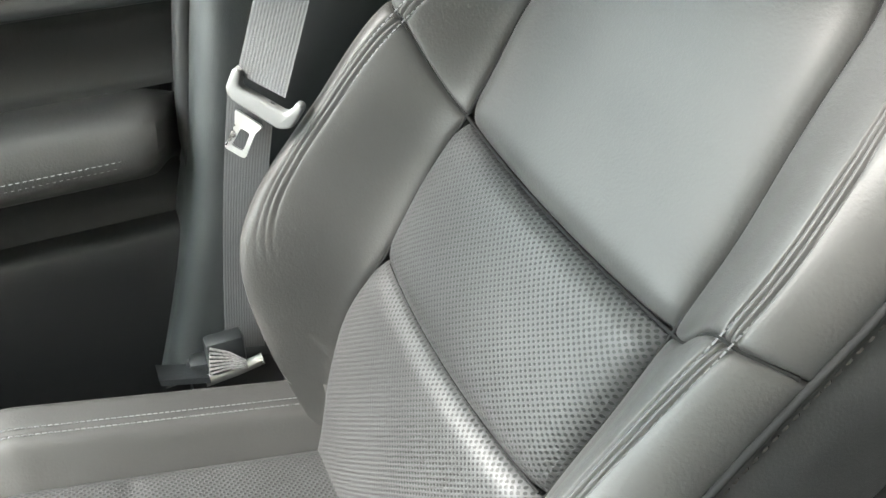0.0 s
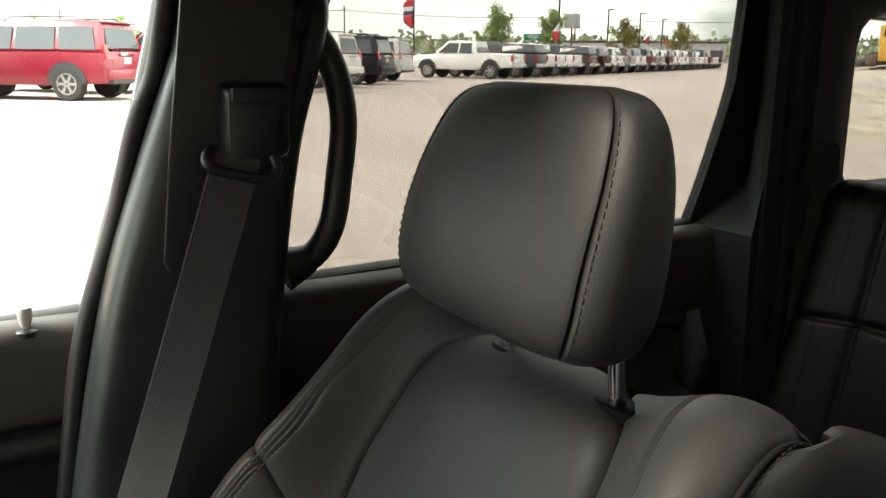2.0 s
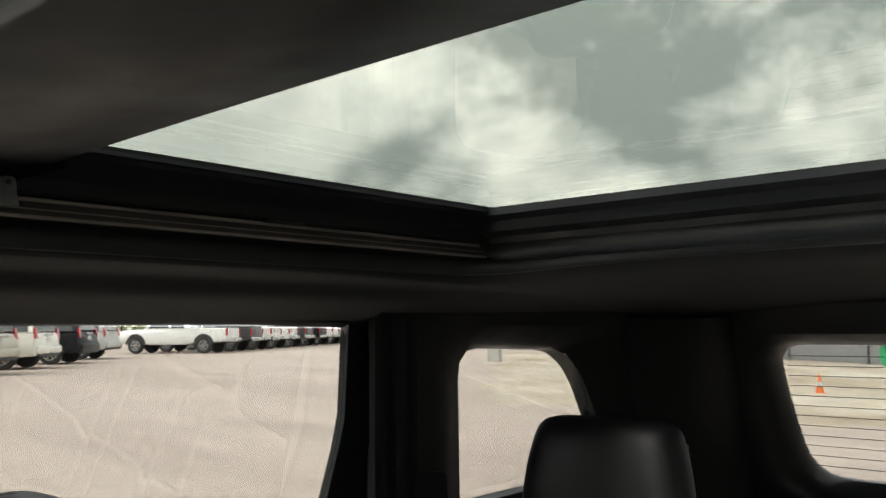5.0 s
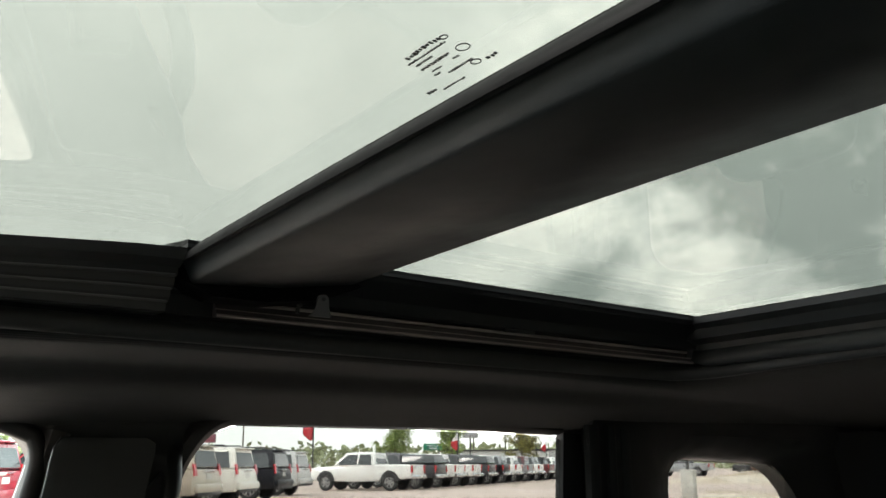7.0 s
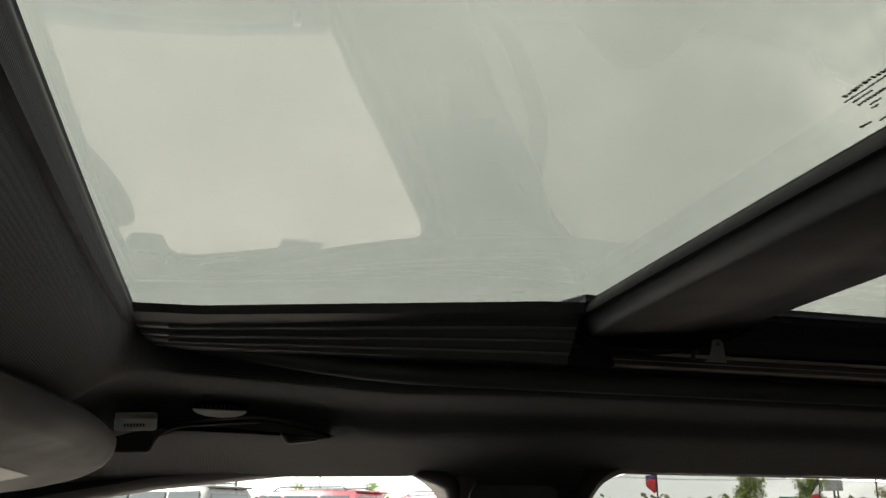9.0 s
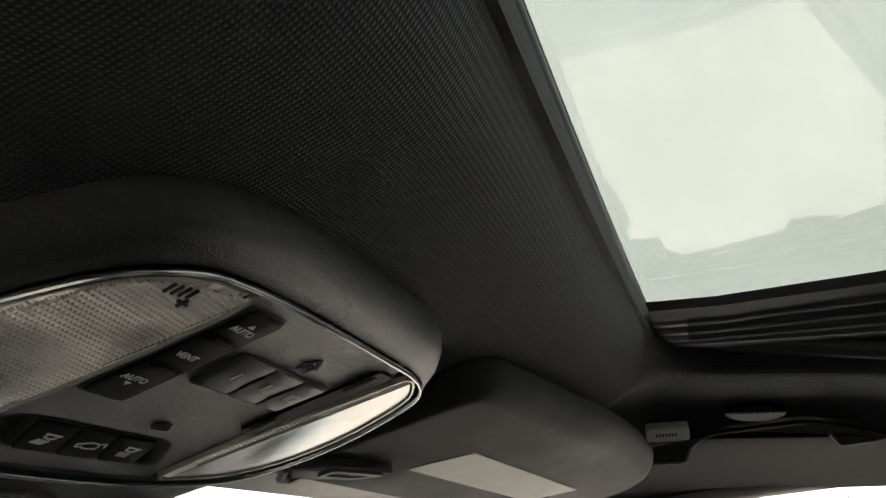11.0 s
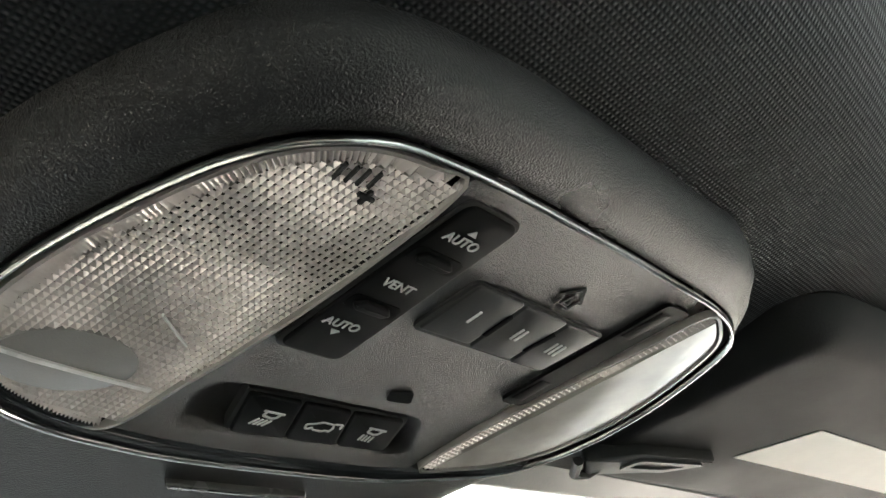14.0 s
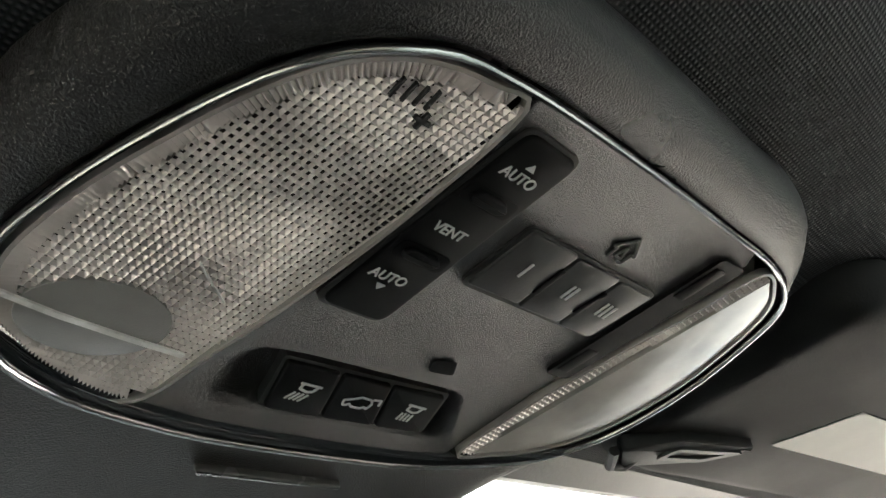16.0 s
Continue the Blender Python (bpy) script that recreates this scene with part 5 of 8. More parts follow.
def feather_flag(x, y, h, cols, label):
    root = tagged(empty("feather_flag", (x, y, gz(x))), label, "flag")
    part("pole", tube([(0, 0, 0), (0, 0, h * 0.7), (0.02, 0.06, h)], [0.06, 0.05, 0.02], 8), DARK_TRIM, root)
    z = h
    for name, c, part_h in cols:
        z2 = z - part_h
        rows = []
        for q in np.linspace(z, z2, 6):
            w = 0.75 * min(1, (h - q + 0.05) / 0.9) * min(1, (q - (h - sum(v[2] for v in cols)) + 0.15) / 0.6)
            rows.append([(-0.05 + t * -w * 0.2, -t * w, q + 0.1 * t * 0 - 0.12 * t) for t in np.linspace(0, 1, 6)])
        bm = loft(rows, False, False)
        ob = part("cloth", bm, paint(name + "_cloth", c), root)
        so = ob.modifiers.new("thickness", "SOLIDIFY")
        so.thickness = 0.01
        z = z2


RED_C, WHITE_C, BLUE_C = (0.5, 0.02, 0.03), (0.7, 0.7, 0.7), (0.03, 0.05, 0.16)
feather_flag(-55.0, 29.4, 5.6, [("blue", BLUE_C, 0.55), ("red", RED_C, 0.5), ("white", WHITE_C, 0.3), ("blue", BLUE_C, 0.25), ("red", RED_C, 0.9)], "tall red, white and blue feather flag on a pole")
feather_flag(-70.4, 54.2, 4.6, [("white", WHITE_C, 0.9), ("red", RED_C, 0.9)], "white and red feather flag beside a lamp post")
feather_flag(-94.0, 88.6, 4.6, [("white", WHITE_C, 0.4), ("red", RED_C, 1.1)], "red feather flag near the end of the row")
feather_flag(-107.0, 104.9, 5.0, [("blue", BLUE_C, 0.8), ("red", RED_C, 1.0)], "blue and red feather flag near the end of the row")
feather_flag(-34.0, 0.6, 4.8, [("blue", BLUE_C, 0.6), ("red", RED_C, 1.2)], "red and blue feather flag behind a red car")


def lamp_post(x, y, h):
    root = tagged(empty("street_lamp", (x, y, gz(x))), "tall dark lamp post with a flat twin head", "street lamp", "lamp posts of the yard")
    part("pole", tube([(0, 0, 0), (0, 0, h)], 0.10, 8), DARK_TRIM, root)
    part("lamp_head", box((0.0, 0.5, h), (0.3, 1.1, 0.16), None, 0.04), DARK_TRIM, root)
    return root


post = lamp_post(-71.2, 54.7, 7.4)
for x, y, h in ((-90.9, 78.1, 1.0), (-95.5, 88.0, 0.95), (-107.7, 104.2, 0.97)):
    copy_thing(post, Matrix.Translation((x, y, gz(x))))


def roadside():
    sign = tagged(empty("road_sign", (-121.3, 87.9, 0.33)), "green highway sign on two posts", "road sign")
    gm, ux = paint("sign_green", (0.0, 0.16, 0.09)), Vector((0.57, 0.82, 0))
    for k in (-1, 1):
        part("post", tube([ux * k * 1.0, ux * k * 1.0 + Vector((0, 0, 4.4))], 0.08, 6), DARK_TRIM, sign)
    turn = Euler((0, 0, math.atan2(ux.y, ux.x))).to_matrix()
    part("panel", box((0, 0, 4.4), (3.4, 0.1, 1.1), turn, 0.02), gm, sign)
    for k in range(3):
        part("printed_bar", box(Vector((0.05, -0.03, 4.65 - 0.28 * k)) + Vector((0.06, -0.04, 0)), (2.2 - 0.4 * k, 0.06, 0.10), turn), PRINT_WHITE, sign)
    for x, y, w, h, rgb, nm in ((-145.4, 122.1, 22, 4.2, (0.5, 0.5, 0.48), "pale low commercial building far behind the trucks"), (-156.9, 154.0, 26, 4.8, (0.36, 0.36, 0.36), "grey commercial building far behind the trucks")):
        b = tagged(empty("commercial_building", (x, y, 0.33)), nm, "building")
        tn = Euler((0, 0, radians(52))).to_matrix()
        part("wall", box((0, 0, h / 2), (w, 8, h), tn, 0.05), paint("wall" + str(w), rgb), b)
        part("roof", box((0, 0, h + 0.15), (w + 0.8, 8.8, 0.3), tn, 0.05), DARK_TRIM, b)
        for k in range(6):
            off = tn @ Vector((-w / 2 + w * (k + 0.5) / 6, -4.02, 0))
            part("window", box(off + Vector((0, 0, h * 0.42)), (w / 9, 0.1, h * 0.45), tn), CAR_GLASS, b)
            part("window", box(-off + Vector((0, 0, h * 0.42)), (w / 9, 0.1, h * 0.45), tn), CAR_GLASS, b)
    hotel = tagged(empty("tall_sign", (-96, 76, 0.33)), "square grey sign board on a post", "sign board")
    part("post", tube([(0, 0, 0), (0, 0, 5.2)], 0.12, 6), DARK_TRIM, hotel)
    part("board", box((0, 0, 6.0), (0.25, 2.2, 2.0), Euler((0, 0, radians(-35))).to_matrix(), 0.03), paint("board_grey", (0.33, 0.34, 0.35)), hotel)
    s2 = tagged(empty("roadside_sign", (-130.0, 51.3, 0.33)), "small dark red roadside sign on a post", "sign board")
    part("post", tube([(0, 0, 0), (0, 0, 5.0)], 0.12, 6), DARK_TRIM, s2)
    part("board", box((0, 0, 5.6), (0.25, 2.0, 1.3), Euler((0, 0, radians(-20))).to_matrix(), 0.03), paint("sign_maroon", (0.20, 0.06, 0.08)), s2)
    # power line along the road
    poles = [(-175, 20), (-160, 70), (-148, 118), (-135, 165)]
    tops = []
    for x, y in poles:
        u = tagged(empty("utility_pole", (x, y, 0.33)), "wooden utility pole with a crossarm", "utility pole", "poles of the power line")
        part("pole", tube([(0, 0, 0), (0, 0, 10.5)], [0.2, 0.13], 8), BARK, u)
        part("crossarm", box((0, 0, 9.9), (2.2, 0.14, 0.14)), BARK, u)
        tops.append(Vector((x, y, 10)))
    bm = bmesh.new()
    for a, b in zip(tops, tops[1:]):
        for dx in (-1, 1):
            add_tube(bm, [a.lerp(b, t) + Vector((dx, 0, -3.2 * t * (1 - t))) for t in np.linspace(0, 1, 9)], 0.035, 4)
    tagged(part("power_line", bm, DARK_TRIM), "thin power lines slung between the poles", "power line")


roadside()


def lot_things():
    # concrete barrier block with a post
    b = tagged(empty("concrete_block", (-18.6, 24.2, 0.33)), "pale concrete block with a dark post at the lot's edge", "concrete block")
    part("block", box((0, 0, 0.52), (0.43, 0.43, 1.08), Euler((0, 0, 0.4)).to_matrix(), 0.03), surface("block_concrete", (0.42, 0.41, 0.38), 0.9, coarse=4, fine=60, bump=0.3, dist=0.005), b)
    part("post", tube([(0, 0, 0.84), (0, 0, 2.6)], 0.05, 8), DARK_TRIM, b)
    # traffic cone
    c = tagged(empty("traffic_cone", (-6.2, 20.2, gz(-6.2))), "orange traffic cone with a white band", "traffic cone")
    orange = surface("cone_orange", (0.65, 0.14, 0.03), 0.6, var=0.1, bump=0.0)
    part("base", box((0, 0, 0.02), (0.27, 0.27, 0.035), None, 0.015), orange, c)
    ring = lambda r, z: [(r * math.cos(a), r * math.sin(a), z) for a in np.linspace(0, 2 * math.pi, 20, endpoint=False)]
    part("lower_cone", loft([ring(0.095, 0.03), ring(0.07, 0.17)]), orange, c)
    part("band", loft([ring(0.071, 0.17), ring(0.05, 0.29)]), PRINT_WHITE, c)
    part("tip", loft([ring(0.049, 0.29), ring(0.022, 0.45), ring(0.012, 0.46)]), orange, c)
    # green skip with a round yellow emblem
    g = tagged(empty("green_machine", (-4.6, 21.8, gz(-4.6))), "green compact lift machine with a yellow flower emblem", "lift machine")
    green = paint("machine_green", (0.01, 0.28, 0.10))
    part("cab_panel", loft([[(-0.62, y, 0.74), (-0.55, y, 0.62), (0.7, y, 0.62), (0.7, y, 1.02), (-0.66, y, 1.02)] for y in (-0.35, 0.35)]), green, g)
    part("cab_frame", loft([[(-0.62, y, 1.02), (0.7, y, 1.02), (0.7, y, 1.55), (-0.5, y, 1.55)] for y in (-0.30, 0.30)]), CAR_GLASS, g)
    for x in (-0.56, 0.05, 0.66):
        part("cab_post", box((x, -0.31, 1.28), (0.06, 0.05, 0.55)), green, g)
    part("cab_roof", box((0.05, 0, 1.58), (1.35, 0.7, 0.07), None, 0.02), green, g)
    em = [(-0.05 + (0.10 + 0.03 * math.cos(8 * a)) * math.cos(a), (0.10 + 0.03 * math.cos(8 * a)) * math.sin(a)) for a in np.linspace(0, 2 * math.pi, 48, endpoint=False)]
    part("emblem", prism(em, lambda a, b_, d: (a, -0.352 - d, 0.86 + b_), 0.006), paint("emblem_yellow", (0.7, 0.5, 0.02)), g)
    part("lettering_bar", box((0.0, -0.354, 0.70), (0.34, 0.008, 0.05)), PRINT_WHITE, g)
    part("leg", tube([(0.35, 0.0, 0.0), (0.35, 0.0, 0.62)], 0.09, 10), TYRE, g)
    part("leg", tube([(-0.35, 0.0, 0.0), (-0.35, 0.0, 0.62)], 0.05, 10), DARK_TRIM, g)
    # grey sheet wall behind
    w = part("wall_yard", box((4, 33.5, 1.5), (34, 0.2, 3.0), None, 0.02), surface("grey_sheet_wall", (0.20, 0.205, 0.21), 0.6, var=0.12, coarse=0.5, fine=20, bump=0.2))
    tagged(w, "long grey sheet metal wall behind the yard", "wall", kind="structure")
    # unseen tall wall, added to block sky and bounce warm light at driver's side
    b = part("wall_light_block", box((3.6, 1.0, 4.5), (0.3, 18.0, 9.0), None, 0.02), surface("light_block_plaster", (0.27, 0.25, 0.215), 0.8, var=0.15, coarse=1.5, fine=40, bump=0.3))
    tagged(b, "unseen plain wall added to limit light from the driver's side", "wall", kind="structure")
    for k in range(12):
        hang(part("seam", box((-11.5 + 2.8 * k, 33.38, 1.5), (0.05, 0.06, 3.0)), DARK_TRIM), w)
    # yellow crawler on the mound
    d = tagged(empty("bulldozer", (-33.4, 52.0, 1.05)), "yellow bulldozer standing on the grassy mound", "bulldozer")
    yel = paint("plant_yellow", (0.62, 0.33, 0.02))
    tn = Euler((0, 0, radians(35))).to_matrix()
    part("body", box((0, 0, 1.15), (1.5, 2.0, 1.5), tn, 0.08), yel, d)
    part("cab", box((0, 0, 2.2), (1.5, 1.4, 0.8), tn, 0.06), yel, d)
    part("windscreen", box(tn @ Vector((0, -0.72, 2.15)), (1.1, 0.06, 0.4), tn), CAR_GLASS, d)
    for s in (-1, 1):
        part("track", box(tn @ Vector((s * 1.1, 0, 0.45)), (0.55, 2.6, 0.8), tn, 0.25, 4), surface("rusty_track", (0.10, 0.06, 0.045), 0.8, var=0.3), d)


lot_things()


# ---- overhead console ----
C_O, C_X, C_Y = Vector((0.0045, -0.4079, 1.6030)), Vector((0.99916, -0.0141, 0.0384)), Vector((0.0, 0.93888, 0.34426))
C_N = Vector((0.0409, 0.3440, -0.9380)).normalized()


def on_console(a, b, d=0.0):
    """A place on the console's face; d is the height into the roof (negative: proud)."""
    return C_O + C_X * a + C_Y * b - C_N * d


def mirror_line(half):
    """A closed outline from its half at a <= 0, going from the rear to the front."""
    return [(-a, b) for a, b in half][::-1] + list(half) if half[0][0] < 0 else [(-a, b) for a, b in half[1:]][::-1] + list(half)


RING_HALF = [(0.0, 0.0580), (-0.045, 0.0585), (-0.074, 0.0585), (-0.096, 0.0548), (-0.1110, 0.0455), (-0.1208, 0.0225), (-0.1268, -0.003), (-0.1265, -0.030), (-0.119, -0.051), (-0.104, -0.0675), (-0.0766, -0.0800), (-0.040, -0.0890), (0.0, -0.0938)]
SHELL_HALF = [(0.0, 0.0785), (-0.045, 0.0785), (-0.078, 0.0790), (-0.098, 0.071), (-0.114, 0.056), (-0.128, 0.030), (-0.136, 0.0), (-0.134, -0.030), (-0.126, -0.055), (-0.112, -0.078), (-0.092, -0.112), (-0.062, -0.146), (-0.02, -0.180), (0.03, -0.198)]
RING_NEAR = [(0.0285, -0.0940), (0.0650, -0.0920), (0.0900, -0.0870), (0.110, -0.077), (0.1225, -0.061), (0.1282, -0.041), (0.1262, -0.022), (0.1225, -0.007), (0.1180, 0.0065), (0.1130, 0.0190), (0.1076, 0.0295), (0.0975, 0.0415), (0.0815, 0.0516), (0.0666, 0.0545), (0.045, 0.0565)]
RING = resample(catmull(RING_HALF[:-1] + RING_NEAR, 5, True), 120, True)
SHELL_NEAR = [(0.085, -0.190), (0.125, -0.150), (0.142, -0.098), (0.1440, -0.050), (0.144, -0.01), (0.1400, 0.0150), (0.1310, 0.0370), (0.1220, 0.0510), (0.1090, 0.0630), (0.0930, 0.0705), (0.0706, 0.0750), (0.0450, 0.0775)]
SHELL = resample(catmull(SHELL_HALF + SHELL_NEAR, 5, True), 120, True)
k0 = int(np.argmin(np.hypot(RING[:, 0] + 0.0, RING[:, 1] - 0.0578)))
k1 = int(np.argmin(np.hypot(SHELL[:, 0] + 0.0, SHELL[:, 1] - 0.0785)))
RING, SHELL = np.roll(RING, -k0, 0), np.roll(SHELL, -k1, 0)


def console_bars(points, w, d, bm, proud=0.0004):
    """Printed strokes: thin raised bars through console points."""
    for (a0, b0), (a1, b1) in zip(points, points[1:]):
        t = np.array([a1 - a0, b1 - b0])
        ln = np.linalg.norm(t)
        if ln < 1e-6:
            continue
        n = np.array([-t[1], t[0]]) / ln * w / 2
        q = [(a0 + n[0], b0 + n[1]), (a0 - n[0], b0 - n[1]), (a1 - n[0], b1 - n[1]), (a1 + n[0], b1 + n[1])]
        add_loft(bm, [[on_console(*p, d) for p in q], [on_console(*p, d - proud) for p in q]])
    return bm


def console_text(body, a, b, size, d, parent):
    cu = bpy.data.curves.new("lettering", "FONT")
    cu.body, cu.size, cu.align_x, cu.align_y, cu.extrude = body, size, "CENTER", "CENTER", 0.0002
    cu.materials.append(PRINT_WHITE)
    ob = new("lettering", cu)
    m = Matrix((-C_X, C_Y, C_N)).transposed().to_4x4()
    m.translation = on_console(a, b, d)
    ob.matrix_basis = m
    bpy.context.view_layer.update()
    me = bpy.data.meshes.new_from_object(ob.evaluated_get(bpy.context.evaluated_depsgraph_get()))
    mo = new("lettering", me)
    mo.matrix_basis = m
    bpy.data.objects.remove(ob)
    me.materials.clear()
    me.materials.append(PRINT_WHITE)
    mo["label"] = "white printed word " + body
    return hang(mo, parent)


def lens_mat():
    m, nt, p = nodes_of("prismatic_lens")
    n1 = noise_node(nt, 30, 3)
    r = ramp_node(nt, n1.outputs["Fac"], [(0.3, (0.60, 0.56, 0.54)), (0.7, (0.78, 0.75, 0.73))])
    nt.links.new(r.outputs["Color"], p.inputs["Base Color"])
    p.inputs["Roughness"].default_value = 0.12
    p.inputs["Transmission Weight"].default_value = 0.55
    p.inputs["IOR"].default_value = 1.5
    p.inputs["Coat Weight"].default_value = 0.3
    return m


LENS = lens_mat()
LENS_FACET = surface("lens_facets", (0.74, 0.70, 0.68), 0.16, metal=0.12, var=0.3, coarse=35, fine=400, bump=0.0, coat=0.5)
LENS_SMOOTH = surface("smooth_lens", (0.66, 0.63, 0.59), 0.10, metal=0.25, var=0.25, coarse=25, fine=400, bump=0.0, coat=0.8)
# off-white for the reflection streak painted on the lamp lens
LENS_REFLECTION = surface("lens_reflection", (0.86, 0.85, 0.83), 0.35, var=0.3, coarse=90, fine=600, bump=0.05)
# near-black floor colour that paints the shade deep in the lens pits
LENS_PIT_SHADE = surface("lens_pit_shade", (0.05, 0.044, 0.041), 0.15, var=0.5, coarse=40, fine=400, bump=0.0)
LENS_CLEAR = surface("frosted_lamp_window", (0.25, 0.247, 0.240), 0.40, var=0.12, coarse=55, fine=1500, bump=0.3, dist=0.0004, coat=0.15)
REFLECTOR = surface("lamp_reflector", (0.42, 0.39, 0.37), 0.35, metal=0.6, var=0.2, coarse=50)
HOUSING = surface("console_housing_plastic", (0.0125, 0.0123, 0.0118), 0.30, var=0.12, coarse=25, fine=1500, bump=0.7, dist=0.0008, spec=0.45, rvar=0.03)
GRAIN = surface("grained_console_plastic", (0.0075, 0.0075, 0.0073), 0.20, var=0.12, coarse=25, fine=1300, bump=1.0, dist=0.0022, spec=0.8, rvar=0.03)
GLOSS = surface("gloss_button_plastic", (0.0038, 0.0039, 0.0041), 0.55, var=0.1, coarse=40, fine=900, bump=0.08, dist=0.0003, rvar=0.05, spec=0.06)
PIANO = surface("piano_black", (0.012, 0.014, 0.015), 0.10, var=0.1, coarse=30, fine=400, bump=0.0, spec=0.7, coat=0.8, rvar=0.02)
STRIP = surface("satin_strip", (0.075, 0.075, 0.072), 0.25, var=0.1, coarse=40, fine=600, bump=0.0, coat=0.4)
BUTTON = surface("button_plastic", (0.017, 0.0175, 0.0177), 0.38, var=0.1, coarse=40, fine=900, bump=0.15, dist=0.0003, rvar=0.05)


def inside(pt, poly):
    x, y = pt
    c = False
    for (x0, y0), (x1, y1) in zip(poly, np.roll(poly, -1, 0)):
        if (y0 > y) != (y1 > y) and x < (x1 - x0) * (y - y0) / (y1 - y0) + x0:
            c = not c
    return c


def lens(outline, parent, discs, limit=lambda b: -1.0, ribs=True):
    """A clear moulded lamp lens: a smooth rim and rows of small pyramids, with one smooth round window."""
    o = np.array(outline)
    body = part("lens_rim", prism([tuple(q) for q in o], lambda a, b, d: on_console(a, b, d - 0.0012), 0.003, 0.0, hole=[tuple(q) for q in shrink(o, 0.0012)]), LENS, smooth=True)
    hang(body, parent)
    hang(part("reflector", prism([tuple(q) for q in shrink(o, 0.001)], lambda a, b, d: on_console(a, b, 0.012 + d), 0.002), REFLECTOR), parent)
    inner = shrink(o, 0.0012)
    n = 230
    rim, foot = resample(shrink(o, 0.0010), n, True), resample(shrink(o, 0.0060), n, True)
    foot = np.array([foot[int(np.argmin(np.hypot(*(foot - q).T)))] for q in rim])
    fluted = [bool(ribs and (foot[k] - rim[k])[0] < 0.0022) for k in range(n)]
    edge = np.array([rim[k] for k in range(n) if fluted[k]]) if ribs else np.array([(9.0, 9.0)])
    bm = bmesh.new()
    p = 0.0023
    turn = radians(6)
    c, s = math.cos(turn), math.sin(turn)
    (a0, b0), (a1, b1) = inner.min(0), inner.max(0)
    for i in range(-10, int((a1 - a0) / p) + 10):
        for j in range(-10, int((b1 - b0) / p) + 10):
            u, v = i * p, j * p
            a, b = a0 + u * c - v * s, b0 + u * s + v * c
            if a < limit(b) or not inside((a, b), inner) or np.min(np.hypot(edge[:, 0] - a, edge[:, 1] - b)) < 0.0044:
                continue
            if any(((a - q[0]) / q[2]) ** 2 + ((b - q[1]) / q[3]) ** 2 < 1 for q in discs):
                continue
            q = [(a + (x * c - y * s) * p * 0.5, b + (x * s + y * c) * p * 0.5) for x, y in ((-1, -1), (1, -1), (1, 1), (-1, 1))]
            # size of the shade-coloured pit floor, wider in a band and near a=0.062
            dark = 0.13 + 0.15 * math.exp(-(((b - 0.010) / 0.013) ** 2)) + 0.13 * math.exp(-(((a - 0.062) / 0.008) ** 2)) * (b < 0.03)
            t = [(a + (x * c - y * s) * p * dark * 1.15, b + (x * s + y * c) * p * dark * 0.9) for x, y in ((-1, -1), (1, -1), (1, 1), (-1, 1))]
            vq = [bm.verts.new(on_console(*z, -0.0002)) for z in q]
            vt = [bm.verts.new(on_console(*z, 0.0009)) for z in t]
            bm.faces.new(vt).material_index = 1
            for k in range(4):
                bm.faces.new((vq[k], vq[(k + 1) % 4], vt[(k + 1) % 4], vt[k]))
    me = bpy.data.meshes.new("prismatic_texture")
    bm.to_mesh(me)
    bm.free()
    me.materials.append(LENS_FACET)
    me.materials.append(LENS_PIT_SHADE)
    ob = new("prismatic_texture", me)
    ob["kind"] = "stuff"
    hang(ob, parent)
    if ribs:
        # a fluted band round the edge
        bm = bmesh.new()
        for k in (k for k in range(n) if fluted[k]):
            p0, p1, q0, q1 = rim[k], rim[(k + 1) % n], foot[k], foot[(k + 1) % n]
            m0, m1 = p0 * 0.4 + p1 * 0.6, q0 * 0.4 + q1 * 0.6
            v = [bm.verts.new(on_console(*z, d)) for z, d in ((p0, 0.0006), (q0, 0.0008), (m1, -0.0003), (m0, -0.0005), (p1, 0.0006), (q1, 0.0008))]
            bm.faces.new((v[0], v[1], v[2], v[3]))
            bm.faces.new((v[3], v[2], v[5], v[4]))
        band = hang(part("fluted_edge", bm, LENS_FACET, smooth=False), parent)
        band["kind"] = "stuff"
    for disc in discs:
        n = 40
        ring = [(disc[0] + 1.09 * disc[2] * math.cos(t), disc[1] + 1.09 * disc[3] * math.sin(t)) for t in np.linspace(0, 2 * math.pi, n, endpoint=False)]
        hang(part("lamp_window", prism(ring, lambda a, b, d: on_console(a, b, d - 0.0006), 0.004, 0.0003, 2), LENS_CLEAR, label="smooth frosted round window"), parent)


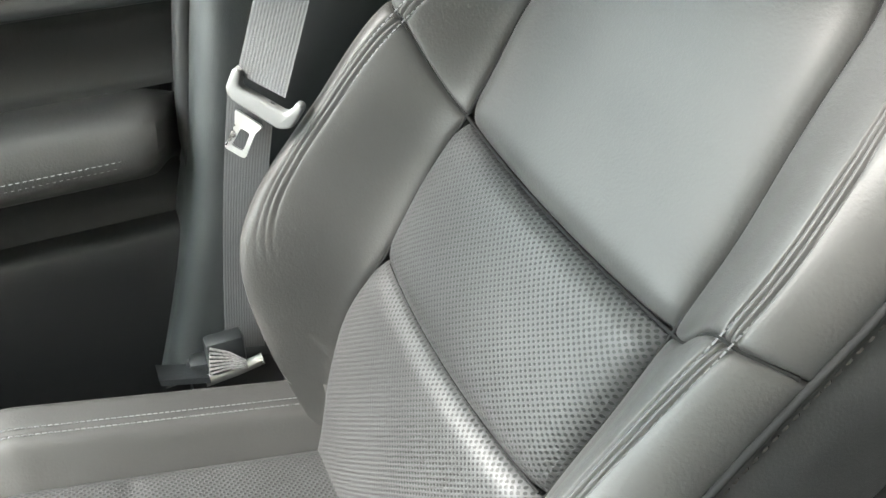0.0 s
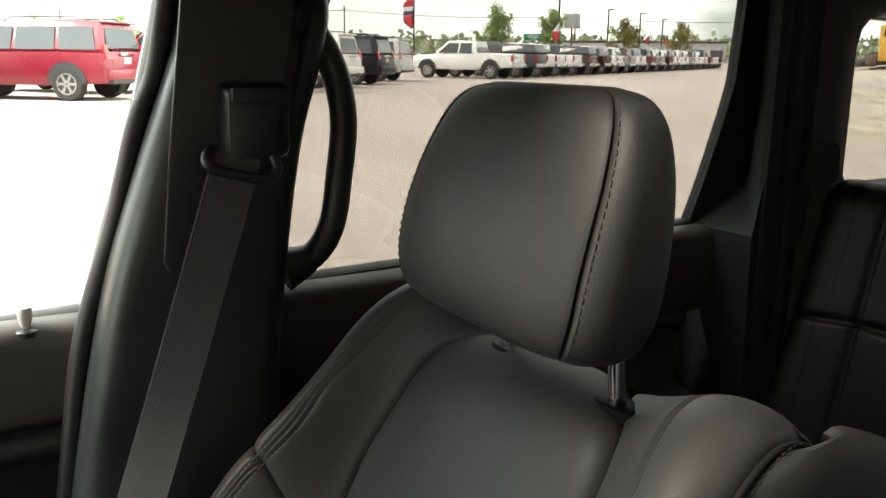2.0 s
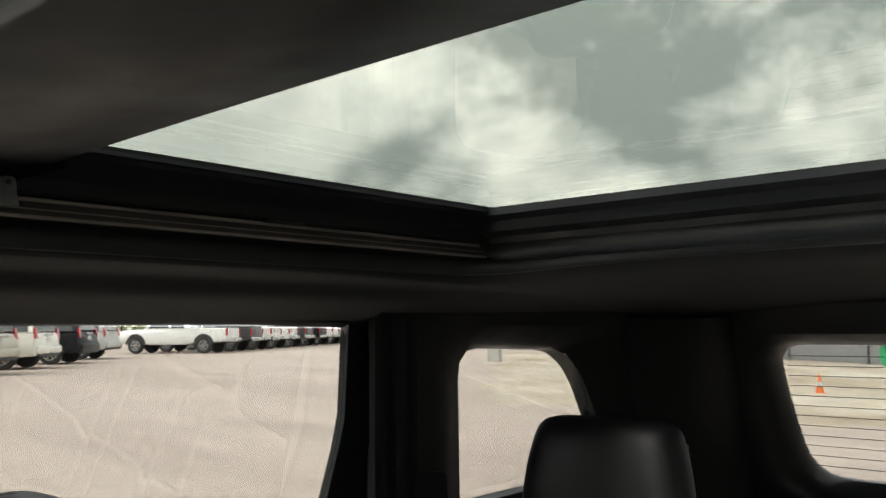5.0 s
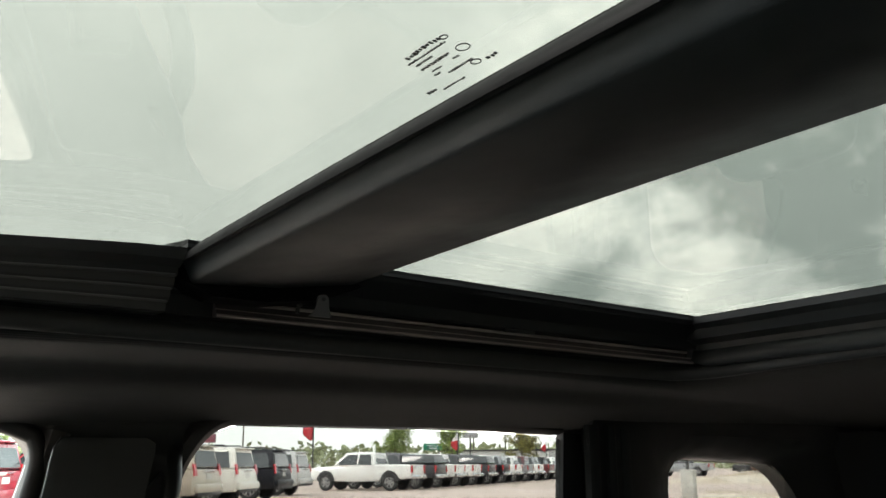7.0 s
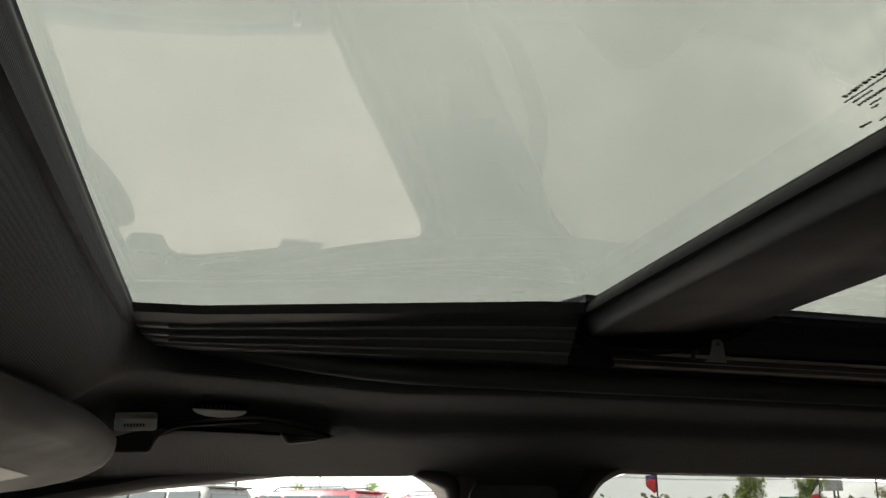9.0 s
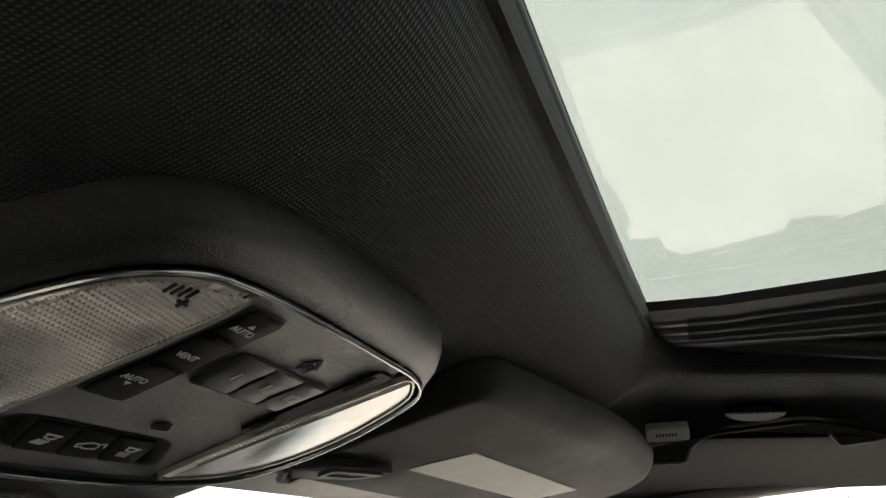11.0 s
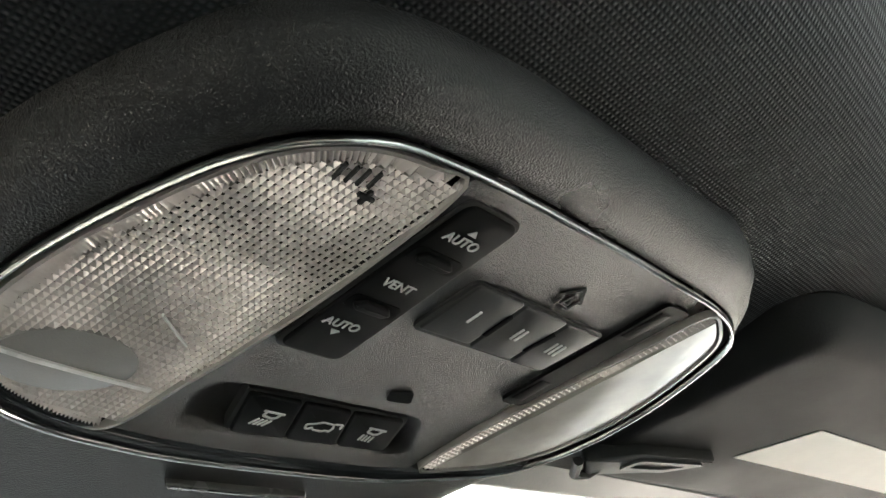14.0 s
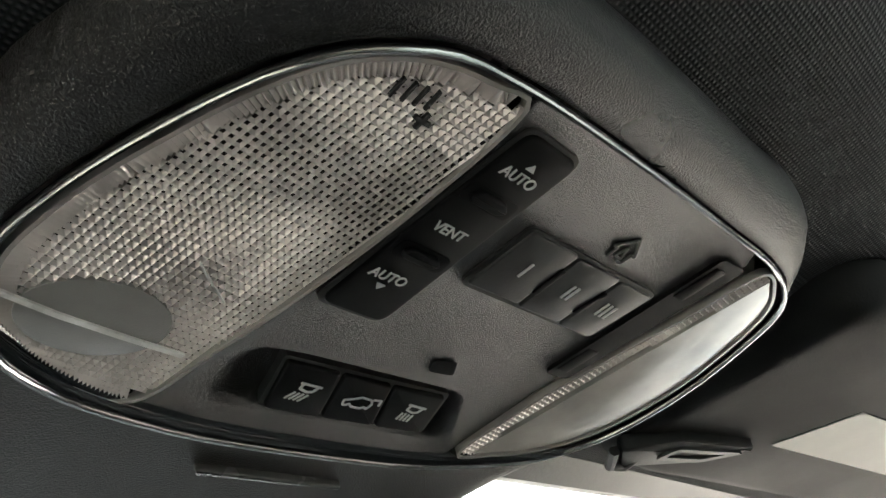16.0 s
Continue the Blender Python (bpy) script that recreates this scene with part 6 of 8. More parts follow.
def overhead_console():
    root = tagged(empty("overhead_console", C_O), "black overhead console with chrome rim, map lamps and switches", "overhead console")
    rings = []
    for f, d in ((0.0, 0.006), (0.0, 0.0005), (0.08, 0.0), (0.35, 0.0005), (0.7, 0.004), (0.88, 0.009), (0.97, 0.016), (1.0, 0.026), (1.0, 0.036), (1.02, 0.05)):
        front = float(np.interp(f, [0, 0.08, 0.35, 0.7, 0.88, 0.97, 1.0, 1.02], [0.001, 0.0, -0.003, -0.008, -0.0095, -0.006, 0.004, 0.03]))
        ring = []
        for r, s in zip(shrink(RING, -0.0015), SHELL):
            k = smooth01((-0.095 - s[1]) / 0.04)
            ring.append(on_console(*(r * (1 - f) + s * f), d * (1 - k) + front * k if f else d))
        rings.append(ring)
    hang(part("housing", loft(rings, True, False), HOUSING), root)
    bm = bmesh.new()
    pts = [on_console(*q, -0.0008) for q in RING]
    n = len(pts)
    rr = []
    for i, p in enumerate(pts):
        t = (pts[(i + 1) % n] - pts[i - 1]).normalized()
        side = t.cross(C_N).normalized()
        w = 0.0010 + 0.0004 * smooth01((-0.055 - RING[i][1]) / 0.025)
        rr.append([p + side * w * math.cos(a) - C_N * 0.0018 * math.sin(a) * -1 for a in np.linspace(0, 2 * math.pi, 10, endpoint=False)])
    add_loft(bm, rr + [rr[0]], True, False)
    hang(part("chrome_rim", bm, RIM_CHROME, label="polished chrome rim"), root)
    # glossy moulding along the front edge, inside the rim
    front = [k for k in range(len(RING)) if RING[k][1] < -0.050]
    start = next(k for k in front if (k - 1) % len(RING) not in front)
    order = [(start + k) % len(RING) for k in range(len(front))]
    into = shrink(RING, 0.0085)
    bands = []
    for k in order:
        wide = smooth01((-0.050 - RING[k][1]) / 0.030)
        q0, q1 = RING[k], RING[k] * (1 - wide) + into[k] * wide
        bands.append([on_console(*(q0 * (1 - f) + q1 * f), d) for f, d in ((0.08, 0.003), (0.08, -0.0010), (0.30, -0.0022), (0.55, -0.0018), (0.80, -0.0004), (1.0, 0.0016), (1.0, 0.004))])
    hang(part("front_moulding", loft(bands, False, False), PIANO, label="glossy black front moulding"), root)
    # face between the lamps
    face = rounded([(0.0545, 0.0575), (-0.070, 0.0575), (-0.060, -0.02), (-0.0605, -0.0845), (0.0, -0.0930), (0.066, -0.0870), (0.0575, -0.03)], 0.004)
    face = resample(face, 90, True)
    scoop = resample(rounded([(0.0545, -0.0500), (0.036, -0.0470), (-0.0330, -0.0435), (-0.0500, -0.0660), (-0.0470, -0.0715), (0.0500, -0.0775)], 0.008), 90, True)
    def by_angle(line):
        p = resample(line, 900, True) - np.array((0.0, -0.060))
        ang = np.arctan2(p[:, 1], p[:, 0])
        return [tuple(p[int(np.argmin(np.abs(np.angle(np.exp(1j * (ang - q))))))] + np.array((0.0, -0.060))) for q in np.linspace(-math.pi, math.pi, 160, endpoint=False)]

    outer, rim = by_angle(face), by_angle(scoop)
    toward = lambda f: [(q[0] * f, -0.060 + (q[1] + 0.060) * f) for q in rim]
    rings = [[on_console(*q, d) for q in line] for line, d in ((outer, 0.006), (outer, 0.0004), (toward(1.03), 0.0004), (toward(1.0), 0.0010), (toward(0.96), 0.0030), (toward(0.90), 0.0052), (toward(0.80), 0.0064), (toward(0.5), 0.0066))]
    hang(part("face_plate", loft(rings), GRAIN), root)
    # driver-side and passenger-side lamps
    left = catmull([(0.0545, 0.0515), (0.0670, 0.0522), (0.0815, 0.0492), (0.0935, 0.0425), (0.1030, 0.0325), (0.1110, 0.0170), (0.1160, 0.0035), (0.1205, -0.0100), (0.1240, -0.026), (0.1252, -0.044), (0.1195, -0.061), (0.1075, -0.0745), (0.0880, -0.0830), (0.0675, -0.0835), (0.0612, -0.0540), (0.0560, -0.0240), (0.0530, 0.0150)], 5, True)
    lens(resample(left, 90, True), root, [(0.0962, -0.0555, 0.0175, 0.0132)])
    right = catmull([(-0.0785, 0.0545), (-0.095, 0.0520), (-0.1075, 0.0420), (-0.1165, 0.0200), (-0.1215, -0.002), (-0.1205, -0.026), (-0.114, -0.046), (-0.100, -0.0620), (-0.082, -0.0710), (-0.0640, -0.0755), (-0.0625, -0.0440), (-0.0670, -0.0070), (-0.0735, 0.0250)], 5, True)
    strip_edge = lambda b: float(np.interp(b, [-0.0755, -0.044, -0.007, 0.025, 0.0545], [-0.0640, -0.0625, -0.0670, -0.0735, -0.0785])) - 0.0085
    lens(resample(right, 90, True), root, [], strip_edge, False)
    clear = [(a, b) for a, b in shrink(resample(right, 90, True), 0.002) if a < strip_edge(b) + 0.001]
    hang(part("lens_panel", prism(clear, lambda a, b, d: on_console(a, b, d - 0.0002), 0.002), LENS_SMOOTH, label="smooth clear lens panel"), root)
    scratch = bmesh.new()
    console_bars([(0.0868, -0.0265), (0.0800, -0.0314), (0.0731, -0.0360)], 0.0005, 0.0, scratch, 0.0012)
    hang(part("scratch", scratch, PRINT_WHITE, label="pale scratch across the lens"), root)
    # thin pale bar stands in for a reflection on the glossy lens
    reflection_streak = console_bars([(0.1225, -0.0540), (0.1050, -0.0568), (0.0860, -0.0585), (0.0688, -0.0596)], 0.0016, -0.0006, bmesh.new(), 0.0008)
    hang(part("reflection_streak", reflection_streak, LENS_REFLECTION, label="pale painted reflection streak across the lens"), root)
    marks = [[(0.0762 + 0.0031 * k, 0.0432 - 0.0006 * k), (0.0757 + 0.0031 * k, 0.0378 - 0.0006 * k)] for k in range(4)] + [[(0.0712, 0.0352), (0.0762, 0.0352)], [(0.0737, 0.0375), (0.0737, 0.0328)]]
    for k, line in enumerate(marks):
        hang(part("symbol_bar", console_bars(line, 0.0007 if k < 4 else 0.0011, -0.0004, bmesh.new(), 0.0010), PRINT_BLACK, smooth=False), root)
    # rocker for the roof panel
    rock = empty("roof_switch", on_console(0.039, 0.012))
    hang(rock, root)
    sw = rounded([(0.0490, 0.0490), (0.0265, 0.0490), (0.0270, -0.0255), (0.0525, -0.0255), (0.0515, 0.015)], 0.004)
    hang(part("well", prism(sw, lambda a, b, d: on_console(a, b, d - 0.0004), 0.003, 0.0006), PRINT_BLACK), rock)
    key = rounded([(0.0482, 0.0478), (0.0273, 0.0478), (0.0278, -0.0242), (0.0512, -0.0242), (0.0500, 0.015)], 0.004)
    hang(part("key", prism(key, lambda a, b, d: on_console(a, b, d - 0.0014), 0.004, 0.0009, 3), GLOSS), rock)
    for b in (0.0262, 0.0022):
        groove = rounded([(0.0486, b + 0.0036), (0.0300, b + 0.0036), (0.0296, b - 0.0026), (0.0488, b - 0.0026)], 0.0022)
        hang(part("groove", prism(groove, lambda a, b, d: on_console(a, b, d - 0.0016), 0.001), BLACK_MATT), rock)
        bar = rounded([(0.0468, b + 0.0003), (0.0445, b + 0.0026), (0.0350, b + 0.0026), (0.0322, b + 0.0003), (0.0345, b - 0.0018), (0.0450, b - 0.0018)], 0.0009)
        hang(part("ridge", prism(bar, lambda a, b, d: on_console(a, b, d - 0.0030), 0.004, 0.0009, 3), GLOSS), rock)
    console_text("AUTO", 0.0392, 0.0362, 0.0047, -0.0016, rock)
    console_text("VENT", 0.0400, 0.0134, 0.0047, -0.0016, rock)
    console_text("AUTO", 0.0414, -0.0078, 0.0047, -0.0016, rock)
    for b, g in ((0.0394, 1), (-0.0108, -1)):
        tri = [(0.0388 + 0.0016 - (0.0024 if b < 0 else 0) * -1, b), (0.0388 - 0.0016 + (0.0024 if b < 0 else 0), b), (0.0388 + (0.0024 if b < 0 else 0), b + g * 0.0021)]
        hang(part("arrow", prism(tri, lambda a, b_, d: on_console(a, b_, d - 0.0018), 0.0004), PRINT_WHITE, smooth=False), rock)
    # three garage buttons
    gar = empty("garage_buttons", on_console(-0.015, 0.013))
    hang(gar, root)
    hang(part("well", prism(rounded([(0.0190, 0.0262), (-0.0500, 0.0272), (-0.0475, 0.0005), (0.0195, -0.0008)], 0.003), lambda a, b, d: on_console(a, b, d - 0.0006), 0.002), PRINT_BLACK), gar)
    cuts = [(0.0180, 0.0185), (-0.0052, -0.0058), (-0.0290, -0.0278), (-0.0488, -0.0463)]
    for k in range(3):
        (a0, c0), (a1, c1) = cuts[k], cuts[k + 1]
        key = rounded([(a0 - 0.0006, 0.0252), (a1 + 0.0006, 0.0258), (c1 + 0.0006, 0.0014), (c0 - 0.0006, 0.0006)], 0.0016)
        hang(part("button", prism(key, lambda a, b, d: on_console(a, b, d - 0.0014), 0.003, 0.0007, 3), BUTTON), gar)
        bm = bmesh.new()
        mid = (a0 + a1 + c0 + c1) / 4
        for i in range(k + 1):
            x = mid + (i - k / 2) * 0.0024
            console_bars([(x, 0.0105), (x, 0.0165)], 0.0009, -0.0014, bm)
        hang(part("marking", bm, PRINT_WHITE, smooth=False), gar)
        if k:
            slot = rounded([(a0 + 0.0012, 0.0195), (a0 - 0.0016, 0.0195), (c0 - 0.0012, 0.0075), (c0 + 0.0016, 0.0075)], 0.0010)
            hang(part("finger_bar", prism(slot, lambda a, b, d: on_console(a, b, d - 0.0019), 0.003, 0.0006), BLACK_MATT), gar)
    bm = bmesh.new()
    h = (-0.0185, 0.0347)
    console_bars([(h[0] + 0.0060, h[1] - 0.0008), (h[0], h[1] + 0.0050), (h[0] - 0.0060, h[1] - 0.0008), (h[0] - 0.0040, h[1] - 0.0008), (h[0] - 0.0040, h[1] - 0.0048), (h[0] - 0.0012, h[1] - 0.0048)], 0.0009, 0.0004, bm)
    console_bars([(h[0] + 0.0060, h[1] - 0.0008), (h[0] + 0.0038, h[1] - 0.0008), (h[0] + 0.0038, h[1] - 0.0048)], 0.0009, 0.0004, bm)
    console_bars([(h[0] + 0.0015, h[1] - 0.0036), (h[0] - 0.0020, h[1] - 0.0036), (h[0], h[1] + 0.0010), (h[0] + 0.0015, h[1] - 0.0036)], 0.0008, 0.0004, bm)
    hang(part("house_symbol", bm, PRINT_BLACK, smooth=False), root)
    # narrow slot with its two small keys
    slot = rounded([(-0.0555, 0.0505), (-0.0700, 0.0515), (-0.0630, -0.0200), (-0.0505, -0.0205)], 0.0025)
    hang(part("indicator_slot", prism(slot, lambda a, b, d: on_console(a, b, d - 0.0008), 0.003), BLACK_MATT), root)
    for b0, b1 in ((0.030, 0.047), (-0.017, -0.003)):
        sh = lambda b: -0.0522 - (b + 0.02) * 0.07
        key = [(sh(b0), b0), (sh(b0) - 0.0065, b0), (sh(b1) - 0.0065, b1), (sh(b1), b1)]
        hang(part("indicator", prism(rounded(key, 0.001), lambda a, b, d: on_console(a, b, d - 0.0012), 0.002, 0.0005), BLACK_MATT), root)
    # microphone hole
    mic = rounded([(-0.0045, -0.0325), (-0.0135, -0.0300), (-0.0185, -0.0365), (-0.0075, -0.0380)], 0.002)
    hang(part("microphone", prism(mic, lambda a, b, d: on_console(a, b, d - 0.0002), 0.002), BLACK_MATT), root)
    # lamp and tailgate buttons
    hang(part("well", prism(rounded([(0.0395, -0.0515), (-0.0305, -0.0475), (-0.0405, -0.0705), (0.0300, -0.0770)], 0.002), lambda a, b, d: on_console(a, b, d + 0.0022), 0.004), PRINT_BLACK), root)
    top = [(0.0385, -0.0527), (0.0165, -0.0517), (-0.0048, -0.0506), (-0.0295, -0.0487)]
    bot = [(0.0292, -0.0757), (0.0068, -0.0740), (-0.0160, -0.0722), (-0.0390, -0.0698)]
    for k in range(3):
        key = rounded([(top[k][0] - 0.0006, top[k][1]), (top[k + 1][0] + 0.0006, top[k + 1][1]), (bot[k + 1][0] + 0.0006, bot[k + 1][1]), (bot[k][0] - 0.0006, bot[k][1])], 0.0016)
        hang(part("button", prism(key, lambda a, b, d: on_console(a, b, d + 0.0006), 0.005, 0.0009, 3), GLOSS), root)
        bm = bmesh.new()
        ca, cb = sum(q[0] for q in key) / len(key), sum(q[1] for q in key) / len(key)
        if k != 1:
            g = 1 if k == 0 else -0.6
            console_bars([(ca + 0.0042, cb + 0.0040), (ca - 0.0042, cb + 0.0040)], 0.0008, 0.0006, bm)
            console_bars([(ca + 0.0030, cb + 0.0040), (ca + 0.0026, cb + 0.0012), (ca - 0.0010, cb + 0.0004), (ca - 0.0026, cb + 0.0012), (ca - 0.0030, cb + 0.0040)], 0.0008, 0.0006, bm)
            for i in range(4):
                x = ca + 0.0026 - 0.0017 * i
                console_bars([(x, cb - 0.0008), (x + 0.0012 * g, cb - 0.0048)], 0.0006, 0.0006, bm)
        else:
            car = [(0.0062, 0.0), (0.0050, -0.0024), (0.0036, -0.0024), (0.0028, -0.0012), (0.0014, -0.0024), (-0.0024, -0.0024), (-0.0036, -0.0012), (-0.0052, -0.0018), (-0.0052, 0.0010), (-0.0036, 0.0030), (0.0010, 0.0032), (0.0034, 0.0014), (0.0062, 0.0)]
            console_bars([(ca + x, cb + y) for x, y in car], 0.0007, 0.0006, bm)
            console_bars([(ca - 0.0040, cb + 0.0034), (ca - 0.0070, cb + 0.0040), (ca - 0.0082, cb + 0.0012)], 0.0007, 0.0006, bm)
        hang(part("button_symbol", bm, PRINT_WHITE, smooth=False), root)
    # latch strip of the drop-down holder
    strip = rounded([(0.0310, -0.1090), (-0.0305, -0.1052), (-0.0312, -0.1078), (0.0285, -0.1120)], 0.0012)
    hang(part("latch_strip", prism(strip, lambda a, b, d: on_console(a, b, d - 0.0036), 0.006, 0.0010, 3), STRIP, label="glossy finger strip"), root)
    return root


overhead_console()

# ---- sun visor, grab handle and small fittings under the roof ----
V_O, V_X, V_Y, V_N = Vector((-0.3727, -0.3840, 1.5929)), Vector((-0.98, 0.189, -0.0624)), Vector((0.1674, 0.9523, 0.255)), Vector((0.1076, 0.2395, -0.9649))


def on_visor(a, b, d=0.0):
    return V_O + V_X * a + V_Y * b - V_N * d


VISOR = surface("visor_vinyl", (0.0105, 0.0104, 0.0100), 0.65, var=0.12, coarse=14, fine=900, bump=0.3, dist=0.0005, spec=0.22)


def sun_visor():
    root = tagged(empty("sun_visor", V_O), "charcoal vinyl sun visor folded up with a blank white sticker", "sun visor")
    out = rounded([(-0.205, 0.092), (0.05, 0.104), (0.165, 0.086), (0.200, 0.045), (0.198, 0.0), (0.165, -0.045), (0.05, -0.082), (-0.165, -0.088), (-0.21, -0.07)], [0.03, 0.08, 0.06, 0.03, 0.03, 0.05, 0.1, 0.03, 0.02], 6)
    out = resample(out, 100, True)
    rings = []
    for q, d in ((0.020, 0.0), (0.016, 0.0006), (0.0115, 0.0024), (0.0075, 0.0056), (0.0038, 0.0100), (0.001, 0.0160), (0.0, 0.021), (0.004, 0.026)):
        rings.append([on_visor(*p, d) for p in shrink(out, q)])
    hang(part("panel", loft(rings), VISOR), root)
    hang(part("sticker", prism([(-0.093, 0.023), (0.110, 0.021), (0.092, -0.021), (-0.109, -0.023)], lambda a, b, d: on_visor(a, b, d - 0.0006), 0.0005), WHITE_PAPER, label="blank white sticker", smooth=False), root)
    # clip in which the visor's inner end rests
    clip = tagged(empty("visor_clip", on_visor(-0.17, -0.055, 0.0)), "black plastic visor clip with a grey frame", "visor clip")
    o = rounded([(-0.205, -0.050), (-0.182, -0.032), (-0.128, -0.022), (-0.150, -0.048), (-0.188, -0.066)], 0.004)
    hang(part("body", prism(o, lambda a, b, d: on_visor(a, b, d - 0.006), 0.008, 0.002), PLASTIC), clip)
    o2 = rounded([(-0.178, -0.036), (-0.134, -0.026), (-0.152, -0.044), (-0.180, -0.050)], 0.003)
    hang(part("frame", prism(resample(o2, 30, True).tolist(), lambda a, b, d: on_visor(a, b, d - 0.0075), 0.003, 0.0, hole=shrink(resample(o2, 30, True), 0.0035).tolist()), PLASTIC_GREY), clip)
    bm = tube([on_visor(-0.204, -0.055, -0.004), on_visor(-0.196, -0.066, -0.006), on_visor(-0.186, -0.066, -0.005), on_visor(-0.184, -0.056, -0.003)], 0.0028, 8)
    hang(part("hook", bm, PLASTIC_GREY, label="pale grey hook"), clip)


sun_visor()


def outward(p, k):
    """A place moved away from the driver's head."""
    eye = Vector((0.36, -0.18, 1.562))
    return eye + (Vector(p) - eye) * k


HEADLINER_TRIM = surface("charcoal_moulded_trim", (0.024, 0.0245, 0.0240), 0.75, var=0.15, coarse=12, fine=700, bump=0.2, dist=0.0004, spec=0.2)


def grab_handle():
    root = tagged(empty("grab_handle", (-0.62, -0.17, 1.635)), "black grab handle above the front passenger door", "grab handle")
    edge = [(-0.290, 1.626), (-0.282, 1.618), (-0.250, 1.619), (-0.245, 1.633), (-0.226, 1.644), (-0.141, 1.651), (-0.124, 1.644), (-0.115, 1.631), (-0.085, 1.635)]
    edge = rounded(edge, [0.001, 0.003, 0.004, 0.010, 0.010, 0.010, 0.008, 0.004, 0.001])
    top = catmull([(-0.068, 1.638), (-0.078, 1.646), (-0.115, 1.6535), (-0.160, 1.6555), (-0.210, 1.6505), (-0.250, 1.6415), (-0.290, 1.6315)], 4)
    place = lambda y, z, d: outward((-0.546 + 2.4 * max(0, z - 1.646) - d, y, z), 1.030)
    hang(part("grip", prism(list(edge) + top, place, 0.012, 0.003, 3), HEADLINER_TRIM), root)
    hang(part("lower_lip", tube([place(y, z, -0.0005) for y, z in edge], 0.0013, 8), PLASTIC_GREY, label="grey lower lip"), root)


grab_handle()


PALE_PLASTIC = surface("pale_grey_plastic", (0.58, 0.58, 0.56), 0.5, var=0.1, coarse=20, fine=600, bump=0.1, dist=0.0003)


def roof_fittings():
    """A slotted microphone grille and an oval ridged hook cover on the side of the headliner."""
    def seat_on(c, n):
        n = Vector(n).normalized()
        u = (Vector((0, 1, 0)) - n * n.y).normalized()
        v = n.cross(u)
        return lambda a, b, d: Vector(c) + u * a + v * b - n * d

    at = seat_on(outward((-0.5440, -0.2650, 1.6470), 1.022), (0.80, 0.08, -0.60))
    a = tagged(empty("microphone_grille", (-0.544, -0.265, 1.647)), "small pale grey grille with six dark slots", "grille")
    hang(part("plate", prism(rounded([(-0.0205, -0.0075), (0.0205, -0.0075), (0.0205, 0.0075), (-0.0205, 0.0075)], 0.004), lambda x, y, d: at(x, y, d - 0.005), 0.012, 0.0015), PALE_PLASTIC), a)
    for k in range(7):
        hang(part("slot", prism([(-0.0105 + 0.0030 * k - 0.0009, -0.0016), (-0.0105 + 0.0030 * k + 0.0009, -0.0016), (-0.0105 + 0.0030 * k + 0.0009, 0.0016), (-0.0105 + 0.0030 * k - 0.0009, 0.0016)], lambda x, y, d: at(x, y, d - 0.0054), 0.001), PRINT_BLACK), a)
    on = seat_on(outward((-0.5150, -0.1850, 1.6610), 1.042), (0.80, -0.02, -0.60))
    b = tagged(empty("coat_hook", (-0.517, -0.185, 1.662)), "oval grey coat hook cover with ridges", "coat hook")
    lower = [(0.027 * math.cos(q), 0.0085 * math.sin(q)) for q in np.linspace(math.pi, 2 * math.pi, 20)]
    upper = [(0.027 * math.cos(q), 0.0060 * math.sin(q)) for q in np.linspace(0, math.pi, 20)]
    sign = -1 if on(0, 0.01, 0).z > on(0, -0.01, 0).z else 1
    hang(part("pocket", prism([(x, sign * -y) for x, y in upper + lower[1:-1]], lambda x, y, d: on(x, y, d - 0.0035), 0.008), BLACK_MATT, label="dark finger pocket"), b)
    hang(part("cover", prism([(x, -sign * y * 1.02) if sign < 0 else (x, y * 1.02) for x, y in lower], lambda x, y, d: on(x, y, d - 0.0050), 0.010, 0.0008), PALE_PLASTIC), b)
    for k in range(9):
        x = -0.018 + 0.0045 * k
        w = 0.0075 * math.sqrt(max(0.1, 1 - (x / 0.027) ** 2))
        y0, y1 = (0.0012, w) if sign < 0 else (-w, -0.0012)
        hang(part("ridge", prism([(x - 0.0007, y0), (x + 0.0007, y0), (x + 0.0007, y1), (x - 0.0007, y1)], lambda x, y, d: on(x, y, d - 0.0054), 0.001), PRINT_BLACK), b)


roof_fittings()


# ---- doors, belts, rear seat, dash and tailgate ----
DOOR_TOP = surface("door_top_vinyl", (0.048, 0.044, 0.041), 0.5, var=0.15, coarse=12, fine=650, bump=0.45, dist=0.0008)
REAR_DOOR = surface("rear_door_vinyl", (0.044, 0.042, 0.041), 0.5, var=0.15, coarse=10, fine=600, bump=0.35, dist=0.0007, spec=0.35)
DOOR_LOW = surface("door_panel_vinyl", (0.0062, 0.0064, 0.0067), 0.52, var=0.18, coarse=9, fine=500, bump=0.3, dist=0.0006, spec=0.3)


KNOB = surface("satin_silver_knob", (0.55, 0.55, 0.54), 0.35, metal=0.3, var=0.1, bump=0.0)


